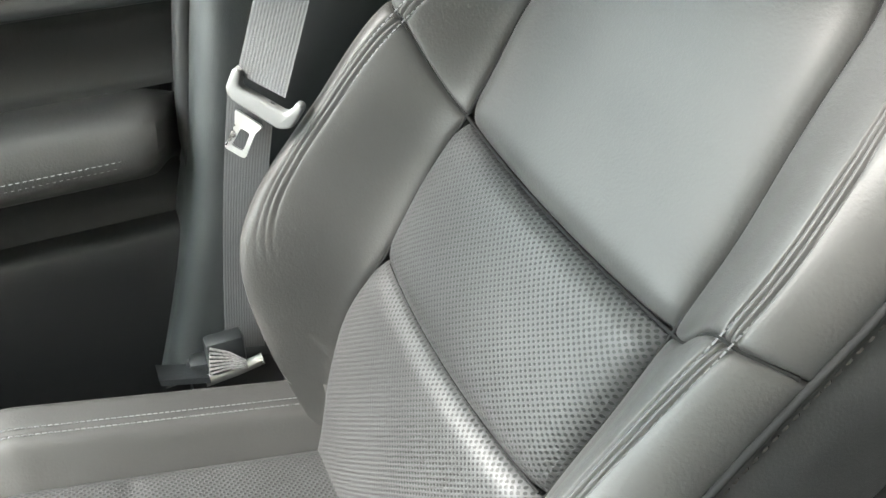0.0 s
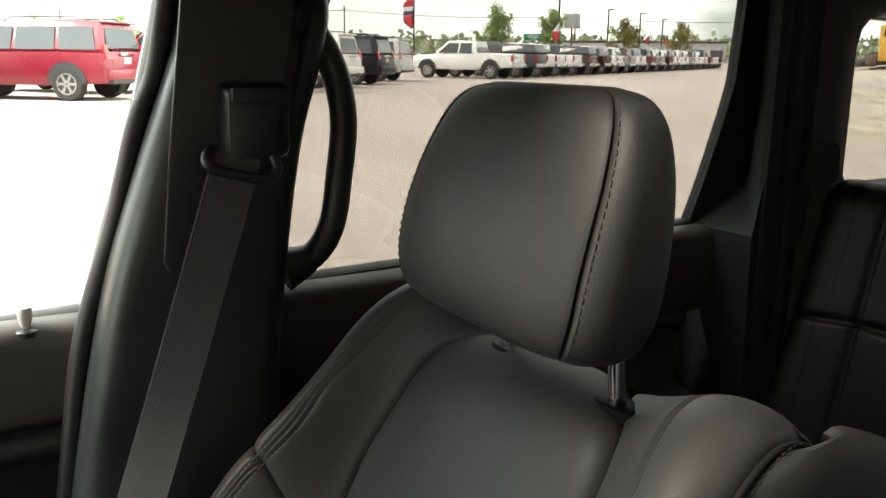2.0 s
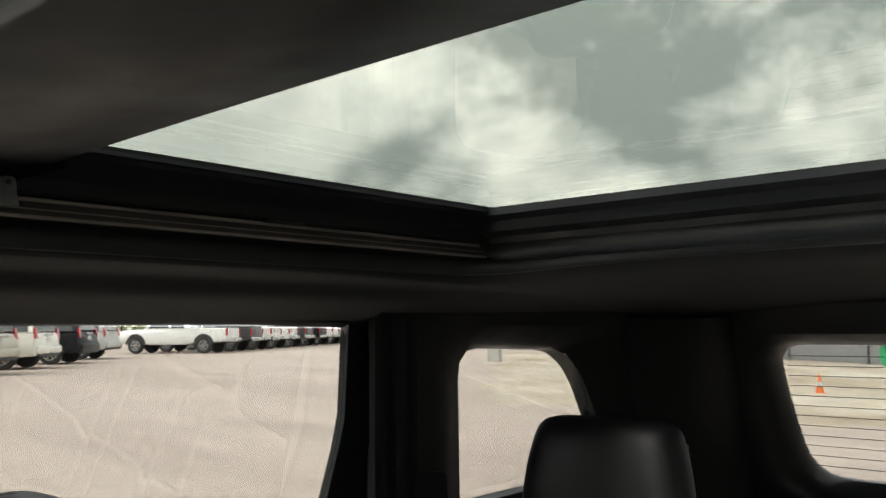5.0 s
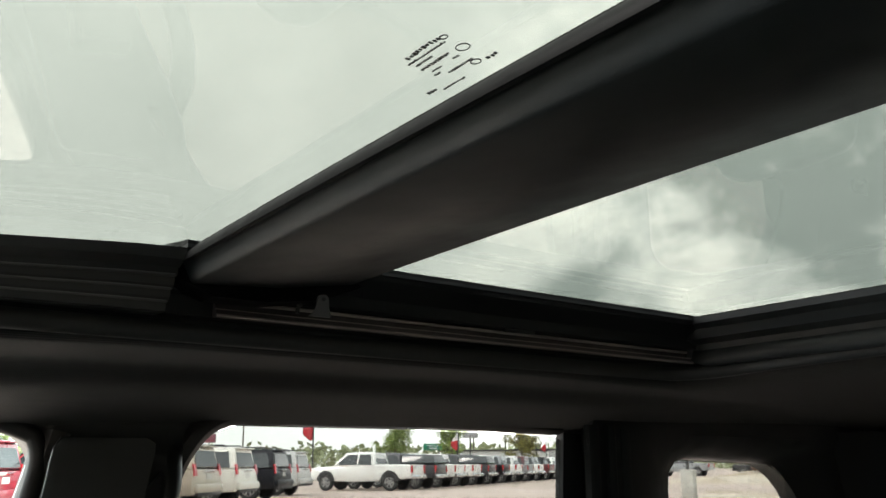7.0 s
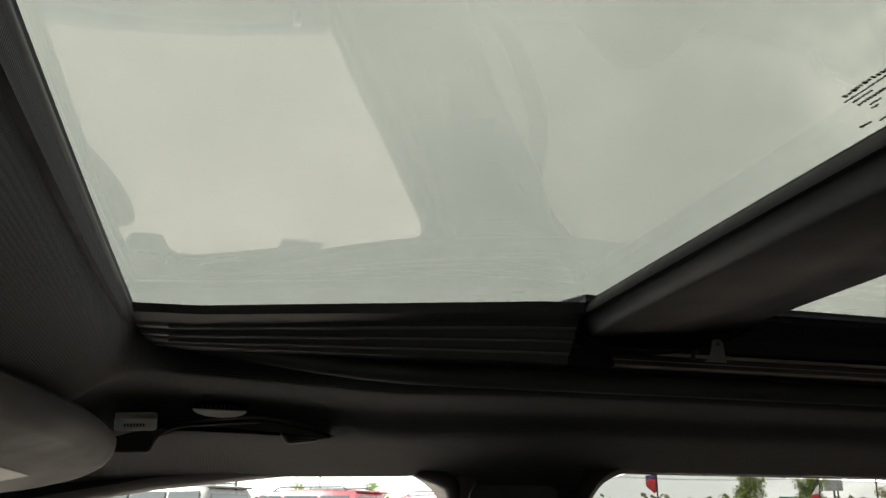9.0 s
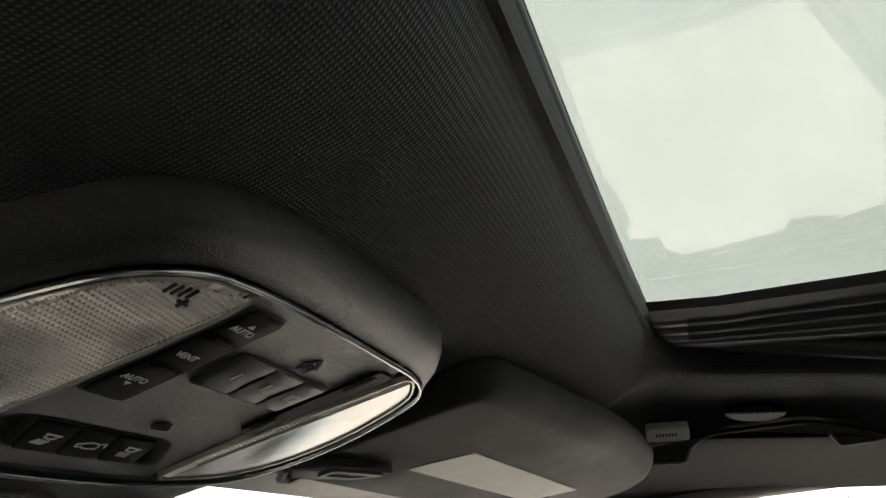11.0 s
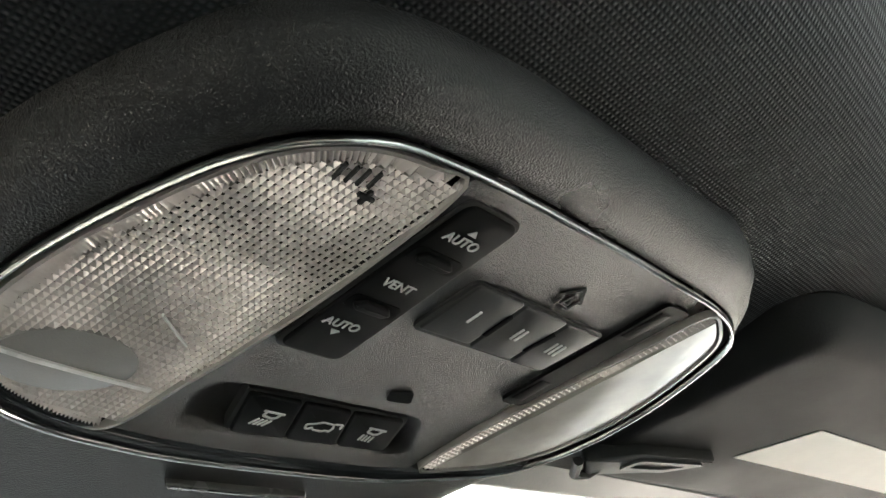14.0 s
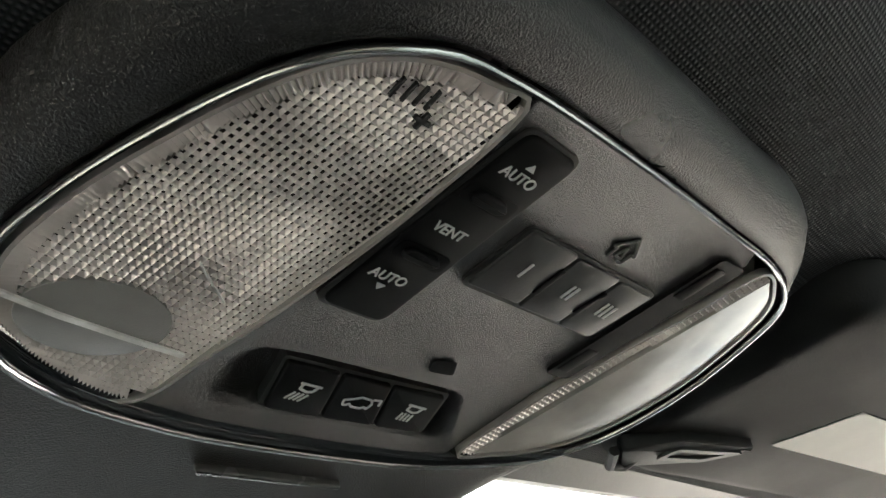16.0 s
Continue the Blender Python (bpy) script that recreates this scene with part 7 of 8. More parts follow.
def door_profile(rear=False):
    top = [(-0.802, 1.210), (-0.800, 1.222), (-0.780, 1.227), (-0.760, 1.223), (-0.750, 1.208), (-0.748, 1.17), (-0.752, 1.125), (-0.760, 1.112)]
    ledge = [(-0.760, 1.112), (-0.744, 1.108), (-0.738, 1.098), (-0.740, 1.088), (-0.752, 1.082)]
    insert = [(-0.752, 1.082), (-0.768, 1.06), (-0.776, 1.025), (-0.772, 1.000), (-0.760, 0.992)]
    arm = [(-0.760, 0.992), (-0.725, 0.996), (-0.695, 0.988), (-0.680, 0.968), (-0.679, 0.948), (-0.690, 0.932), (-0.715, 0.924), (-0.742, 0.918), (-0.750, 0.905)]
    low = [(-0.750, 0.905), (-0.756, 0.87), (-0.752, 0.842)]
    pocket = [(-0.752, 0.842), (-0.730, 0.838), (-0.722, 0.825), (-0.716, 0.78), (-0.712, 0.70), (-0.716, 0.62), (-0.735, 0.50), (-0.76, 0.40)]
    return top, ledge, insert, arm, low, pocket


def door_band(name, prof, ys, material, parent, label="", fade=0.0):
    """One band of the door card along the car; fade: it sinks back to the card near the pillar."""
    p = catmull(prof, 4)
    rings = []
    for y in ys:
        k = smooth01((ys[-1] - y) / fade) if fade else 1.0
        y_in = 0.03 * max(0, (1.15 - np.mean([q[1] for q in p])))
        rings.append([(-0.756 + (q[0] + 0.756) * (k if q[0] > -0.756 else 1), y - 0.165 * max(0, 1.2 - q[1]) * (y > -0.2) * smooth01((y + 0.25) / 0.25), q[1] - 0.012 * (1 - k) - 0.070 * max(0, (-0.12 - y) / 0.86) ** 1.5 * smooth01((q[1] - 1.0) / 0.15)) for q in p])
    bm = loft(rings, False, False)
    return hang(part(name, bm, material, label=label), parent)


def front_door():
    root = tagged(empty("passenger_door", (-0.76, -0.4, 0.45)), "black front passenger door with padded armrest, closed", "car door")
    ys = np.r_[np.linspace(-0.98, -0.25, 8), np.linspace(-0.2, 0.012, 16)]
    top, ledge, insert, arm, low, pocket = door_profile()
    door_band("top_rail", top, ys, DOOR_TOP, root, "brown-black grained vinyl top")
    door_band("ledge", ledge, ys, PLASTIC, root)
    door_band("insert", insert, ys, LEATHER_SIDE, root)
    door_band("armrest", arm, ys, LEATHER, root, "padded black leather armrest", 0.05)
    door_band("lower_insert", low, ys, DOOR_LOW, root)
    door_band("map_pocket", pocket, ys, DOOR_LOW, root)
    for dz in (0.0, 0.007):
        line = [(-0.6785 - 0.05 * smooth01((y + 0.05) / 0.04), y - 0.055 * smooth01((y + 0.25) / 0.25), 0.962 - dz) for y in np.linspace(-0.9, 0.0, 60)]
        hang(part("stitching", stitches(line, (1, 0, 0), 0.004, 0.002, 0.0009, bmesh.new()), STITCH, label="grey thread", smooth=False), root)
    shell = box((-0.835, -0.48, 0.81), (0.05, 1.0, 0.80), None, 0.01)
    hang(part("skin", shell, BODY_PAINT), root)
    # inside handle
    o = catmull([(-0.20, 1.112), (-0.15, 1.128), (-0.11, 1.122), (-0.078, 1.105), (-0.11, 1.098), (-0.16, 1.097)], 5, True)
    hang(part("handle_bezel", prism([tuple(q) for q in o], lambda a, b, d: (-0.744 - d, a, b), 0.006, 0.001), CHROME, label="chrome handle bezel"), root)
    o = catmull([(-0.20, 1.116), (-0.15, 1.124), (-0.115, 1.118), (-0.095, 1.109), (-0.12, 1.106), (-0.16, 1.105)], 5, True)
    hang(part("handle", prism([tuple(q) for q in o], lambda a, b, d: (-0.741 - d, a, b), 0.006, 0.002), PLASTIC), root)
    lock_knob(root, (-0.764, -0.042, 1.217))
    speaker = [[(-0.722 + dx, -0.33 + r * math.cos(q), 0.66 + r * math.sin(q)) for q in np.linspace(0, 2 * math.pi, 32, endpoint=False)] for dx, r in ((-0.01, 0.085), (0.006, 0.083), (0.008, 0.078), (0.003, 0.074), (0.003, 0.001))]
    hang(part("speaker_ring", loft(speaker), PLASTIC), root)
    line = [(0.013, 1.205), (0.030, 1.26), (0.055, 1.345), (0.078, 1.43), (0.100, 1.52), (0.118, 1.61)]
    hang(part("window_frame", frame_strip(line, 0.030, 0.004, 0.030, -1), DOOR_TOP), root)
    hang(part("window_seal", frame_strip([(-0.98, 1.158), (-0.5, 1.20), (0.02, 1.224)], 0.006, 0.007, 0.012, -1), RUBBER), root)
    line = [(0.036, 0.75), (0.02, 0.95), (0.035, 1.12), (0.055, 1.22), (0.092, 1.33), (0.120, 1.43), (0.140, 1.476), (0.151, 1.522), (0.158, 1.557), (0.160, 1.577), (0.156, 1.594), (0.146, 1.605), (0.11, 1.618)]
    line = [(a - 0.045 + 0.02 * smooth01((1.2 - b) / 0.5) - 0.10 * max(0, 1.12 - b) * 0.9, b) for a, b in line]
    pts = [(-0.728, a, b) for a, b in line]
    seal = tagged(part("door_seal", tube(catmull(pts, 5), 0.011, 10), RUBBER), "black rubber door seal along the centre pillar", "door seal", kind="structure")


def lock_knob(parent, at):
    x, y, z = at
    k = empty("lock_knob", at)
    hang(k, parent)
    prof = [(0.0135, -0.003), (0.0135, 0.0025), (0.0118, 0.0042), (0.0062, 0.0048)]
    hang(part("base", loft([[(x + r * math.cos(q), y + r * math.sin(q), z + h) for q in np.linspace(0, 2 * math.pi, 20, endpoint=False)] for r, h in prof]), PLASTIC), k)
    prof = [(0.0052, 0.002), (0.0052, 0.009), (0.0070, 0.015), (0.0076, 0.024), (0.0068, 0.0275), (0.003, 0.0285)]
    hang(part("pin", loft([[(x + r * math.cos(q), y + r * math.sin(q), z + h) for q in np.linspace(0, 2 * math.pi, 16, endpoint=False)] for r, h in prof]), KNOB, label="silver lock pin"), k)
    return k


front_door()


def rear_door():
    root = tagged(empty("passenger_door", (-0.77, 0.6, 0.45)), "black rear passenger door, closed", "car door")
    prof = [(-0.802, 1.218), (-0.800, 1.230), (-0.775, 1.240), (-0.748, 1.236), (-0.738, 1.218), (-0.738, 1.17), (-0.745, 1.12), (-0.76, 1.10)]
    dz = lambda y: 0.012 * smooth01((y - 0.3) / 0.6)
    bm = loft([[(q[0], y, q[1] - 0.008 + dz(y)) for q in catmull(prof, 4)] for y in np.linspace(0.19, 0.945, 10)], False, False)
    hang(part("top_rail", bm, REAR_DOOR), root)
    low = [(-0.76, 1.10), (-0.75, 1.095), (-0.748, 1.08), (-0.765, 1.05), (-0.765, 0.98), (-0.70, 0.96), (-0.69, 0.92), (-0.74, 0.90), (-0.745, 0.7), (-0.75, 0.45)]
    hang(part("panel", loft([[(q[0], y, q[1] + dz(y)) for q in catmull(low, 4)] for y in (0.19, 0.4, 0.7, 0.90)], False, False), REAR_DOOR), root)
    hang(part("skin", box((-0.835, 0.64, 0.82), (0.05, 0.92, 0.80), None, 0.01), BODY_PAINT), root)
    lock_knob(root, (-0.773, 0.845, 1.243))
    hang(part("handle", box((-0.742, 0.50, 1.105), (0.012, 0.14, 0.012), None, 0.004), STEEL, label="silver door pull"), root)
    line = [(0.926, 1.22), (0.948, 1.30), (0.973, 1.42), (0.980, 1.47), (0.972, 1.60), (0.970, 1.64)]
    hang(part("window_frame", frame_strip(line[::-1], 0.006, 0.10, 0.012, -1), REAR_TRIM), root)
    hang(part("window_seal", frame_strip([(0.19, 1.226), (0.6, 1.236), (0.93, 1.243)], 0.006, 0.007, 0.012, -1), RUBBER), root)
    arc = catmull([(0.24, 1.42), (0.272, 1.50), (0.30, 1.58), (0.345, 1.619), (0.45, 1.626), (0.7, 1.624), (0.95, 1.617)], 5)
    hang(part("upper_frame", frame_strip(arc, 0.002, 0.03, 0.02, -1), RUBBER), root)


rear_door()
for z, w in ((1.281, 0.030), (1.272, 0.022), (1.264, 0.026), (1.256, 0.014)):
    hang(part("printed_bar", box((-glass_x(z) + 0.0008, 0.873 + w / 2, z), (0.0006, w, 0.0011)), PLATE, smooth=False), REAR_PANE)


def side_plain():
    """The driver's side below the windows, and the sills: plain walls that close the car."""
    for name, x, y0, y1, z1 in (("wall_driver_front", 0.775, -0.98, 0.06, 1.222), ("wall_driver_rear", 0.775, 0.16, 0.95, 1.235)):
        ob = part(name, box((x, (y0 + y1) / 2, (z1 + 0.4) / 2), (0.06, y1 - y0, z1 - 0.4), None, 0.015), DOOR_LOW)
        tagged(ob, "black door card closing the driver's side", "door card", kind="structure")
    for s in (-1, 1):
        bm = loft([[(s * (0.70 + 0.02 * k), -1.12 + 0.50 * t, 1.13 + 0.43 * t), (s * (0.80 + 0.0 * k), -1.10 + 0.50 * t, 1.13 + 0.42 * t), (s * (0.80), -0.99 + 0.50 * t, 1.13 + 0.42 * t), (s * 0.72, -1.02 + 0.50 * t, 1.13 + 0.43 * t)] for k, t in ((0, 0), (0, 0.5), (0, 1.0))])
        tagged(part("windscreen_pillar", bm, PILLAR), "black windscreen pillar trim", "pillar trim", kind="structure")


side_plain()


def front_end():
    bm = loft([[(x, -1.25, 0.45), (x, -0.80, 0.50), (x, -0.72, 0.80), (x, -0.74, 1.00), (x, -0.82, 1.06), (x, -1.0, 1.08), (x, -1.20, 1.10), (x, -1.30, 1.05)] for x in (-0.80, -0.4, 0.0, 0.4, 0.80)])
    tagged(part("dashboard", bm, DOOR_LOW), "black dashboard closing the front of the cabin", "dashboard", kind="structure")
    ob = part("floor", box((0, 0.55, 0.40), (1.62, 3.7, 0.06), None, 0.01), RUBBER)
    tagged(ob, "black carpeted car floor", "floor", kind="structure")
    pane("window_7", rounded([(-0.70, 0.0), (0.70, 0.0), (0.64, 1.0), (-0.64, 1.0)], 0.02), lambda a, b, d: (a, -1.16 + 0.62 * b - d, 1.10 + 0.495 * b + d), SIDE_GLASS, 0.005, "clear windscreen", "windscreen")
    # out of view; added to set the light bounced up through the windscreen
    hood = sheet("hood", lambda x, y: (x, y, 1.02 + 0.03 * (1 - (x / 0.85) ** 2) - 0.10 * ((-1.3 - y) / 1.2) ** 2), np.linspace(-0.84, 0.84, 15), np.linspace(-2.5, -1.3, 12), BODY_PAINT, thick=0.01)
    tagged(hood, "unseen dark painted hood added ahead of the windscreen", "hood", kind="structure")
    ob = part("windscreen_header", loft([[(x, -0.528, 1.578), (x, -0.515, 1.577), (x, -0.50, 1.59), (x, -0.52, 1.65), (x, -0.56, 1.62), (x, -0.55, 1.59)] for x in (-0.74, -0.3, 0.3, 0.74)]), PILLAR)
    tagged(ob, "black trim along the windscreen's upper edge", "trim", kind="structure")


front_end()


def tailgate():
    out = resample(rounded([(-0.74, 0.60), (0.74, 0.60), (0.74, 1.20), (0.66, 1.66), (-0.66, 1.66), (-0.74, 1.20)], 0.03), 80, True)
    inn = resample(rounded([(-0.445, 1.240), (0.445, 1.240), (0.478, 1.40), (0.497, 1.565), (-0.497, 1.565), (-0.478, 1.40)], [0.085, 0.085, 0.05, 0.06, 0.06, 0.05]), 80, True)
    key = lambda q: math.atan2(q[1] - 1.43, q[0] * 0.4)
    out, inn = sorted(out.tolist(), key=key), sorted(inn.tolist(), key=key)
    y = lambda z: 2.26 - 0.25 * (z - 1.2)
    mix = lambda f: [((1 - f) * i[0] + f * o[0], (1 - f) * i[1] + f * o[1]) for i, o in zip(inn, out)]
    rings = [[(a, y(b) - 0.09, b) for a, b in out], [(a, y(b) - 0.09, b) for a, b in mix(0.28)], [(a, y(b) - 0.065, b) for a, b in mix(0.12)], [(a, y(b) - 0.01, b) for a, b in mix(0.0)], [(a, y(b) + 0.02, b) for a, b in mix(0.0)], [(a, y(b) + 0.03, b) for a, b in out]]
    bm = loft(rings + [rings[0]], True, False)
    bmesh.ops.remove_doubles(bm, verts=bm.verts, dist=1e-6)
    root = tagged(part("tailgate", bm, PLASTIC), "black moulded tailgate trim round the rear window", "tailgate", kind="structure")
    hang(part("header", box((0, 2.085, 1.675), (1.48, 0.03, 0.15), None, 0.004), PLASTIC), root)
    p = pane("window_8", [tuple(q) for q in shrink(inn, -0.01)], lambda a, b, d: (a, y(b) + 0.004 + d, b), REAR_GLASS, 0.004, "tinted rear window with heating lines", "rear window")
    for k in range(12):
        z = 1.268 + 0.0245 * k
        hang(part("heating_line", box((0, y(z) + 0.002, z), (0.95, 0.0012, 0.0018)), PRINT_BLACK, smooth=False), p)
    for s in (-1, 1):
        bm = loft([[(s * (0.745 - 0.03 * t), 1.70 + 0.10 * (1 - t), z), (s * (0.62 - 0.03 * t), 1.80 + 0.10 * (1 - t), z), (s * (0.585 - 0.03 * t), 1.95 + 0.06 * (1 - t), z), (s * (0.56), 2.20 - 0.1 * t, z), (s * 0.72, 2.22 - 0.1 * t, z), (s * 0.76, 1.70, z)] for t, z in ((0, 0.6), (0.0, 1.28), (0.5, 1.45), (1.0, 1.63))])
        tagged(part("rear_pillar_trim", bm, REAR_TRIM), "black moulded rear pillar trim", "pillar trim", kind="structure")
        hook = tagged(empty("cargo_hook", (s * 0.58, 1.82, 1.33)), "small black plastic cargo hook on the rear pillar", "cargo hook")
        hang(part("plate", box((s * 0.595, 1.84, 1.33), (0.012, 0.06, 0.03), None, 0.004), PLASTIC), hook)
        hang(part("peg", tube([(s * 0.592, 1.83, 1.325), (s * 0.57, 1.82, 1.322), (s * 0.565, 1.82, 1.33)], 0.004, 8), PLASTIC), hook)


tailgate()


def ribbon(line, widths, thick=0.0014):
    """A flat band along points; widths: its across vector at each point."""
    rings = []
    for p, w in zip(line, widths):
        p, w = Vector(p), Vector(w)
        d = Vector((1, 0, 0)) * thick if abs(w.x) < 0.6 * w.length else Vector((0, -1, 0)) * thick
        rings.append([p - w / 2, p + w / 2, p + w / 2 + d, p - w / 2 + d])
    return rings


def belt_part(name, line, widths, parent, label=""):
    bm = bmesh.new()
    lay = bm.loops.layers.uv.new("metres")
    rows = ribbon(line, widths)
    s = np.r_[0, np.cumsum([(Vector(b) - Vector(a)).length for a, b in zip(line, line[1:])])]
    vs = [[bm.verts.new(p) for p in r] for r in rows]
    for i in range(len(vs) - 1):
        for j in range(4):
            k = (j + 1) % 4
            f = bm.faces.new((vs[i][j], vs[i][k], vs[i + 1][k], vs[i + 1][j]))
            u = {0: 0.0, 1: 0.047, 2: 0.047, 3: 0.0}
            for l, (a, b) in zip(f.loops, ((i, j), (i, k), (i + 1, k), (i + 1, j))):
                l[lay].uv = (u[b], s[a])
    return hang(part(name, bm, WEBBING, label=label), parent)


BELT_THREAD = surface("pale_thread", (0.26, 0.25, 0.25), 0.8, var=0.4, coarse=300, fine=900)


def seat_belt():
    root = tagged(empty("seat_belt", (-0.65, 0.15, 1.42)), "dark grey woven seat belt hanging from the centre pillar", "seat belt")
    n = 16
    top, bot = Vector((-0.643, 0.153, 1.405)), Vector((-0.622, 0.026, 1.045))
    w0, w1 = Vector((0.004, 0.0455, -0.010)), Vector((0.028, 0.034, -0.018))
    line = [top.lerp(bot, i / n) + Vector((0.004, 0, 0)) * math.sin(i / n * math.pi) for i in range(n + 1)]
    belt_part("shoulder_webbing", line, [w0.lerp(w1, (i / n) ** 2) for i in range(n + 1)], root)
    a, b = Vector((-0.624, 0.016, 1.035)), Vector((-0.655, -0.022, 0.70))
    line = [a.lerp(b, i / n) + Vector((-0.015, 0.0, 0)) * math.sin(i / n * math.pi) for i in range(n + 1)]
    belt_part("lap_webbing", line, [Vector((0.022, 0.036, -0.010)).lerp(Vector((0.012, 0.042, -0.004)), i / n) for i in range(n + 1)], root)
    # grey tongue with its steel blade
    tong = empty("tongue", (-0.62, 0.025, 1.04))
    hang(tong, root)
    c = Vector((-0.6165, 0.026, 1.0335))
    ux, uy = Vector((0.034, 0.042, -0.026)).normalized(), Vector((0.010, -0.10, -0.30)).normalized()
    uy = (uy - ux * uy.dot(ux)).normalized()
    uz = ux.cross(uy)
    pl = lambda a, b, d: c + ux * a + uy * b + uz * d
    o = rounded([(-0.036, -0.014), (-0.028, -0.016), (-0.024, 0.000), (0.024, 0.000), (0.028, -0.016), (0.036, -0.014), (0.034, 0.010), (0.024, 0.017), (-0.026, 0.015), (-0.035, 0.008)], 0.004)
    o = resample(o, 60, True)
    hang(part("grip", prism([tuple(q) for q in o], lambda a, b, d: pl(a, b, d - 0.006), 0.012, 0.003, 3), PLASTIC_GREY, label="pale grey plastic grip"), tong)
    blade = resample(rounded([(-0.026, 0.012), (0.004, 0.014), (0.000, 0.024), (0.002, 0.052), (-0.020, 0.052), (-0.020, 0.026)], 0.003), 48, True)
    hole = resample(rounded([(-0.014, 0.026), (-0.004, 0.026), (-0.003, 0.046), (-0.015, 0.046)], 0.003), 48, True)
    k = lambda q: math.atan2(q[1] - 0.036, q[0] + 0.009)
    blade, hole = sorted(blade.tolist(), key=k), sorted(hole.tolist(), key=k)
    hang(part("blade", prism(blade, lambda a, b, d: pl(a + 0.006, b + 0.010, d - 0.002), 0.003, hole=hole), STEEL, label="chrome blade with a slot"), tong)
    # upper guide in its height adjuster
    adj = empty("height_adjuster", (-0.66, 0.17, 1.45))
    hang(adj, root)
    hang(part("slide_plate", prism(resample(rounded([(0.118, 1.60), (0.232, 1.60), (0.205, 1.42), (0.186, 1.290), (0.080, 1.286), (0.092, 1.40)], 0.012), 60, True).tolist(), lambda a, b, d: (-0.6675 - d * 0.4, a, b), 0.01, 0.002, 2), PILLAR), adj)
    hang(part("cover", loft([[(-0.668 + h, 0.176 + dy * r + 0.06 * (dz * r * 0.05), 1.430 + dz * r) for dy, dz in rounded([(-0.034, 0.045), (0.034, 0.045), (0.034, -0.030), (-0.034, -0.038)], 0.010)] for h, r in ((0.0, 1.0), (0.018, 0.98), (0.026, 0.88), (0.030, 0.6))]), PLASTIC), adj)
    hang(part("button", box((-0.640, 0.176, 1.463), (0.012, 0.058, 0.016), None, 0.004), PLASTIC), adj)
    loop = catmull([(-0.648, 0.130, 1.412), (-0.641, 0.121, 1.404), (-0.638, 0.126, 1.393), (-0.637, 0.150, 1.386), (-0.638, 0.180, 1.380), (-0.640, 0.192, 1.390), (-0.648, 0.186, 1.408)], 6)
    hang(part("belt_loop", tube(loop, 0.0052, 10), PLASTIC), adj)
    hang(part("anchor_cover", box((-0.655, -0.035, 0.665), (0.03, 0.11, 0.07), Euler((0, 0, radians(-10))).to_matrix(), 0.012), PLASTIC), root)
    zig = []
    for k in range(7):
        z = 0.745 - 0.0062 * k
        row = [(-0.622, -0.064 - 0.001 * k, z), (-0.621, -0.046, z - 0.012 + 0.0020 * k), (-0.620, -0.028, z - 0.032 + 0.0045 * k)]
        zig += row if k % 2 == 0 else row[::-1]
    hang(part("sewn_end", tube(zig, 0.0014, 6), BELT_THREAD, label="pale zigzag sewn belt end"), root)
    hang(part("end_tab", box((-0.635, -0.047, 0.722), (0.020, 0.042, 0.048), None, 0.004), PLASTIC), root)
    hang(part("anchor_plate", loft([[(-0.625, y, z), (-0.622, y, z - 0.006), (-0.66, y, z - 0.030), (-0.67, y, z - 0.02)] for y, z in ((-0.122, 0.717), (-0.070, 0.699))]), PLASTIC), root)
    hang(part("anchor_bar", tube([(-0.630, -0.075, 0.690), (-0.630, -0.040, 0.693), (-0.630, -0.008, 0.699)], 0.0046, 10, 1.5), STEEL, label="bare steel anchor bar"), root)


seat_belt()


def pillar_handle():
    root = tagged(empty("pillar_grab_handle", (-0.70, 0.26, 1.4)), "black grab handle on the rear of the centre pillar", "grab handle")
    path = catmull([(-0.705, 0.235, 1.545), (-0.700, 0.262, 1.520), (-0.696, 0.281, 1.480), (-0.695, 0.289, 1.430), (-0.696, 0.283, 1.370), (-0.698, 0.274, 1.315), (-0.700, 0.252, 1.282), (-0.702, 0.215, 1.268)], 6)
    hang(part("grip", tube(path[3:-3], 0.0150, 14, 1.1), PLASTIC), root)
    for ends in (path[:6], path[-6:]):
        hang(part("mount", tube(ends, np.linspace(*((0.024, 0.0155) if ends[0][2] > 1.4 else (0.0155, 0.024)), 6).tolist(), 14, 1.1), PLASTIC), root)


pillar_handle()


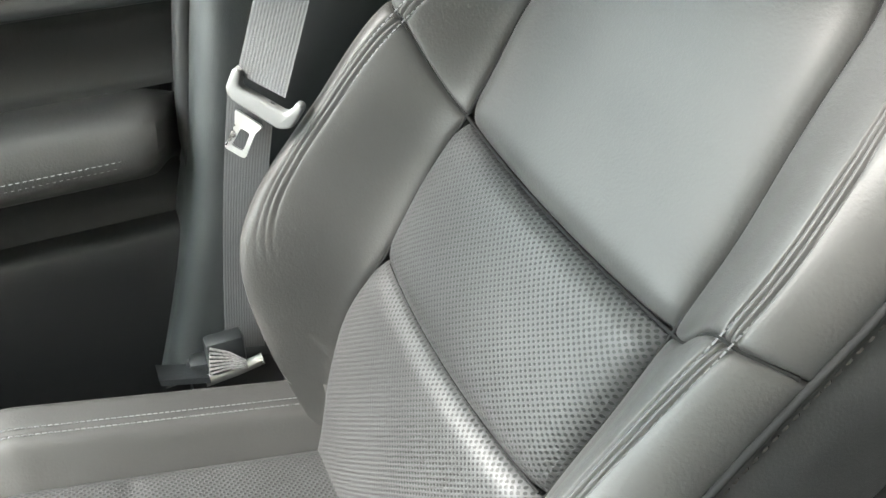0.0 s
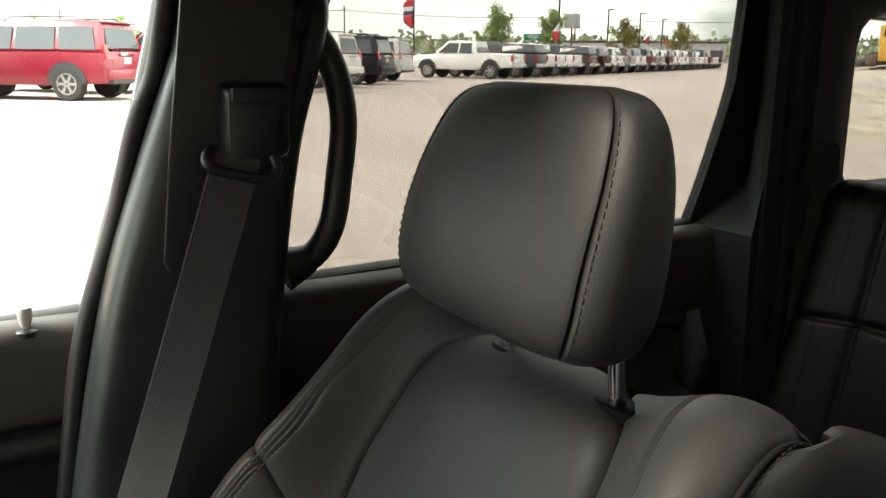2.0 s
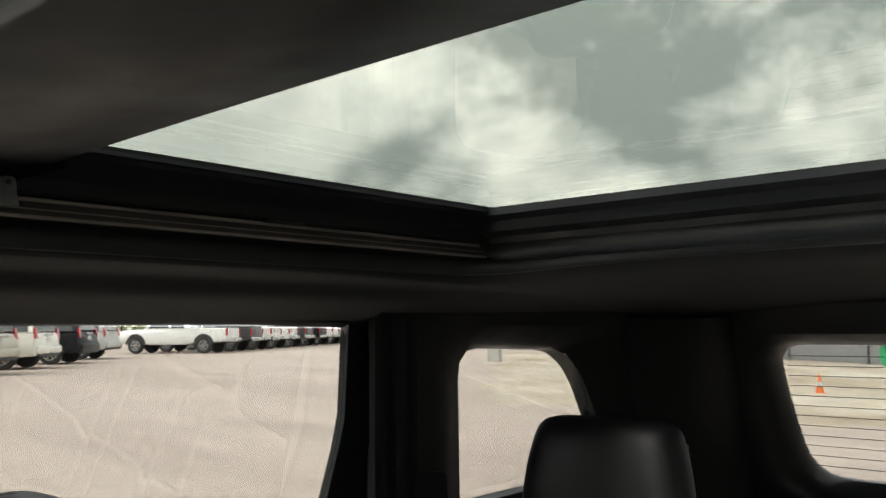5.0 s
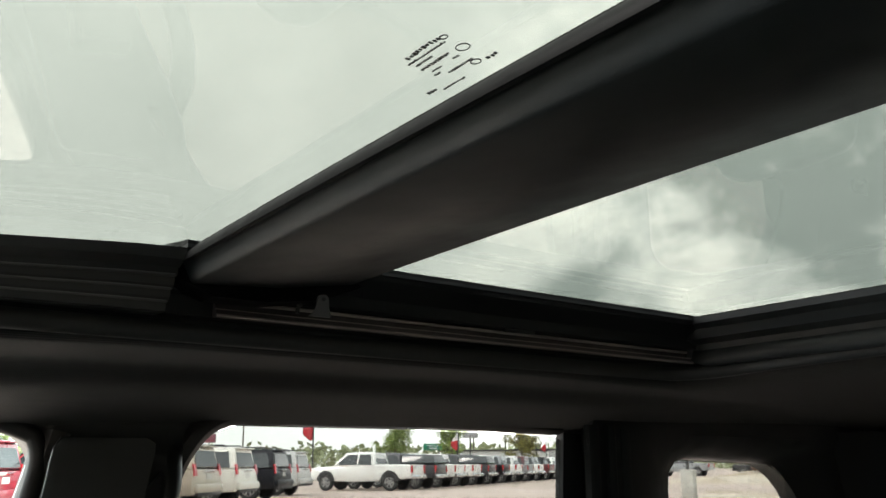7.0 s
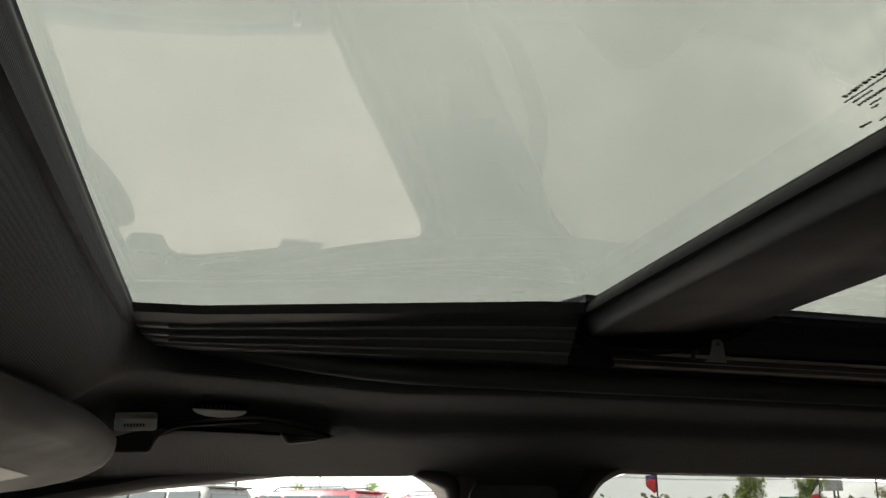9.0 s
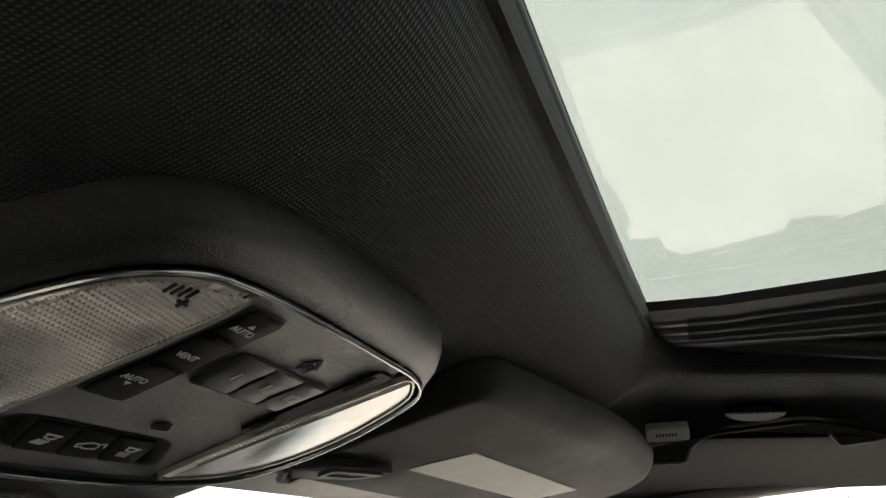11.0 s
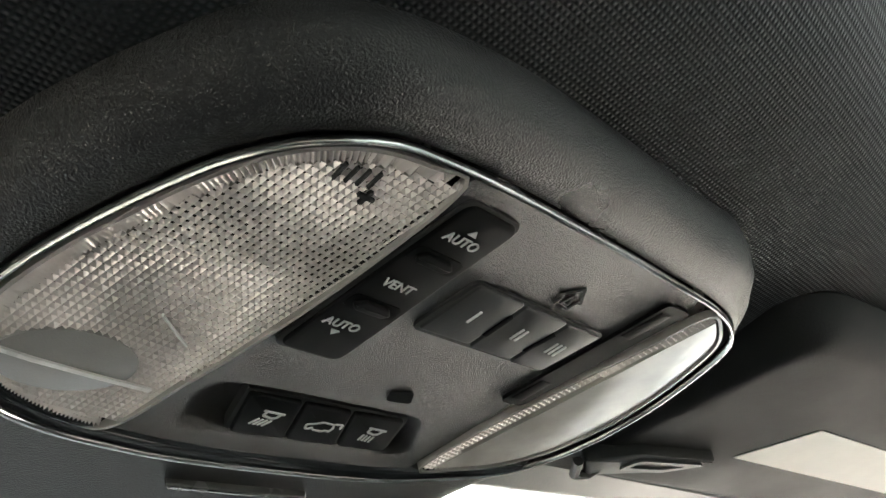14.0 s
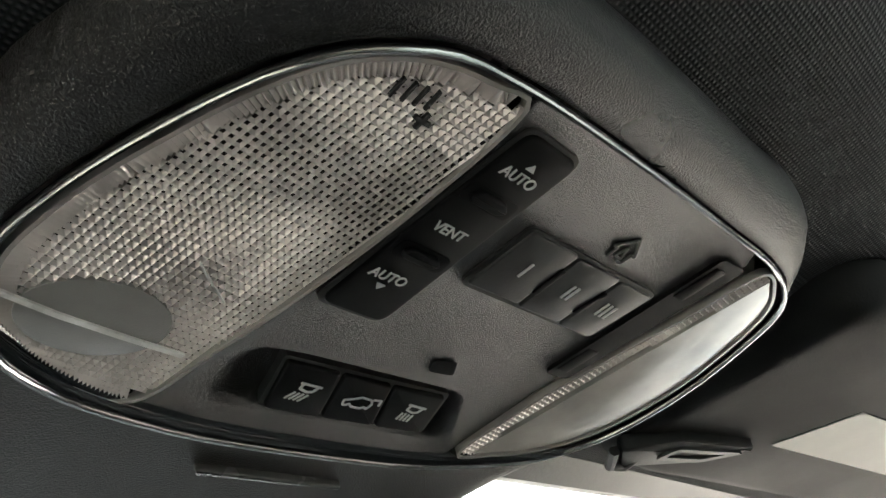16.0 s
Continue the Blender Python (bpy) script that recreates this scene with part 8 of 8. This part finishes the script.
def rear_seat():
    root = tagged(empty("rear_seat", (0, 1.15, 0.45)), "black leather rear bench with stitched panels", "rear seat")

    def back(x0, x1, name):
        us, vs = np.linspace(x0, x1, 150), np.r_[np.linspace(0, 0.58, 14), np.linspace(0.59, 0.65, 14), np.linspace(0.67, 1, 34)]

        def f(x, v):
            k = (x - x0) / (x1 - x0)
            edge = -0.02 * (math.exp(-k / 0.03) + math.exp(-(1 - k) / 0.03))
            wing = 0.03 * smooth01(abs(2 * k - 1) * 1.6 - 0.6)
            sk = 0.19 + 0.03 * (1 - v)
            seam = -0.010 * (math.exp(-(((k - sk) / 0.010) ** 2)) + math.exp(-(((k - 1 + sk) / 0.010) ** 2)) + math.exp(-(((v - 0.62 + 0.10 * max(0, sk - k)) / 0.008) ** 2)))
            seam -= 0.003 * (math.exp(-(((k - sk + 0.085) / 0.005) ** 2)) + math.exp(-(((k - sk + 0.10) / 0.005) ** 2)))
            a = v * 1.0
            if a < 0.85:
                y, z = 0.93 + 0.16 * a / 0.85, 0.72 + 0.55 * a / 0.85
            else:
                q = (a - 0.85) / 0.15 * math.pi * 0.9
                y, z = 1.09 + 0.055 * (1 - math.cos(q)), 1.27 + 0.045 * math.sin(q)
            h = edge + wing + seam
            return (x, y - h * 0.95, z + h * 0.3)

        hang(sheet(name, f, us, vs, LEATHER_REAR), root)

    back(-0.655, -0.14, "backrest")
    back(-0.135, 0.135, "centre_backrest")
    back(0.14, 0.655, "backrest")
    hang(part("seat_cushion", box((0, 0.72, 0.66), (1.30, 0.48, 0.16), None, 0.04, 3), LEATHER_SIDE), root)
    hang(part("seat_shell", box((0, 1.19, 1.0), (1.30, 0.10, 0.56), Euler((radians(-14), 0, 0)).to_matrix(), 0.02), RUBBER), root)
    for x in (-0.392,):
        hr = empty("headrest", (x, 1.17, 1.38))
        hang(hr, root)
        rings = []
        for z, w, y0, y1 in catmull(((1.296, 0.10, 1.14, 1.20), (1.302, 0.124, 1.125, 1.213), (1.335, 0.137, 1.118, 1.222), (1.39, 0.132, 1.122, 1.228), (1.44, 0.121, 1.132, 1.228), (1.462, 0.112, 1.142, 1.224), (1.472, 0.095, 1.155, 1.213), (1.475, 0.06, 1.17, 1.20)), 4):
            ring = []
            for t in np.linspace(0, 2 * math.pi, 40, endpoint=False):
                c, s = math.cos(t), math.sin(t)
                ring.append((x + math.copysign(abs(c) ** 0.5, c) * w, (y0 + y1) / 2 + math.copysign(abs(s) ** 0.6, s) * (y1 - y0) / 2, z))
            rings.append(ring)
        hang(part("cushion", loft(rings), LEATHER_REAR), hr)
        for g in (-1, 1):
            hang(part("post", tube([(x + g * 0.06, 1.165, 1.24), (x + g * 0.06, 1.165, 1.33)], 0.006, 12), CHROME), hr)
    belt = tagged(empty("seat_belt", (-0.665, 1.08, 1.33)), "black rear seat belt beside the bench", "seat belt")
    line = [Vector((-0.668, 1.075, 1.335)).lerp(Vector((-0.640, 1.02, 0.92)), i / 10) for i in range(11)]
    belt_part("webbing", line, [Vector((0.006, 0.045, -0.004))] * 11, belt)
    hang(part("belt_guide", prism(rounded([(1.03, 1.315), (1.12, 1.315), (1.115, 1.375), (1.04, 1.385)], 0.012), lambda a, b, d: (-0.668 + d - 0.004, a, b), 0.012, 0.003), REAR_TRIM), belt)


rear_seat()
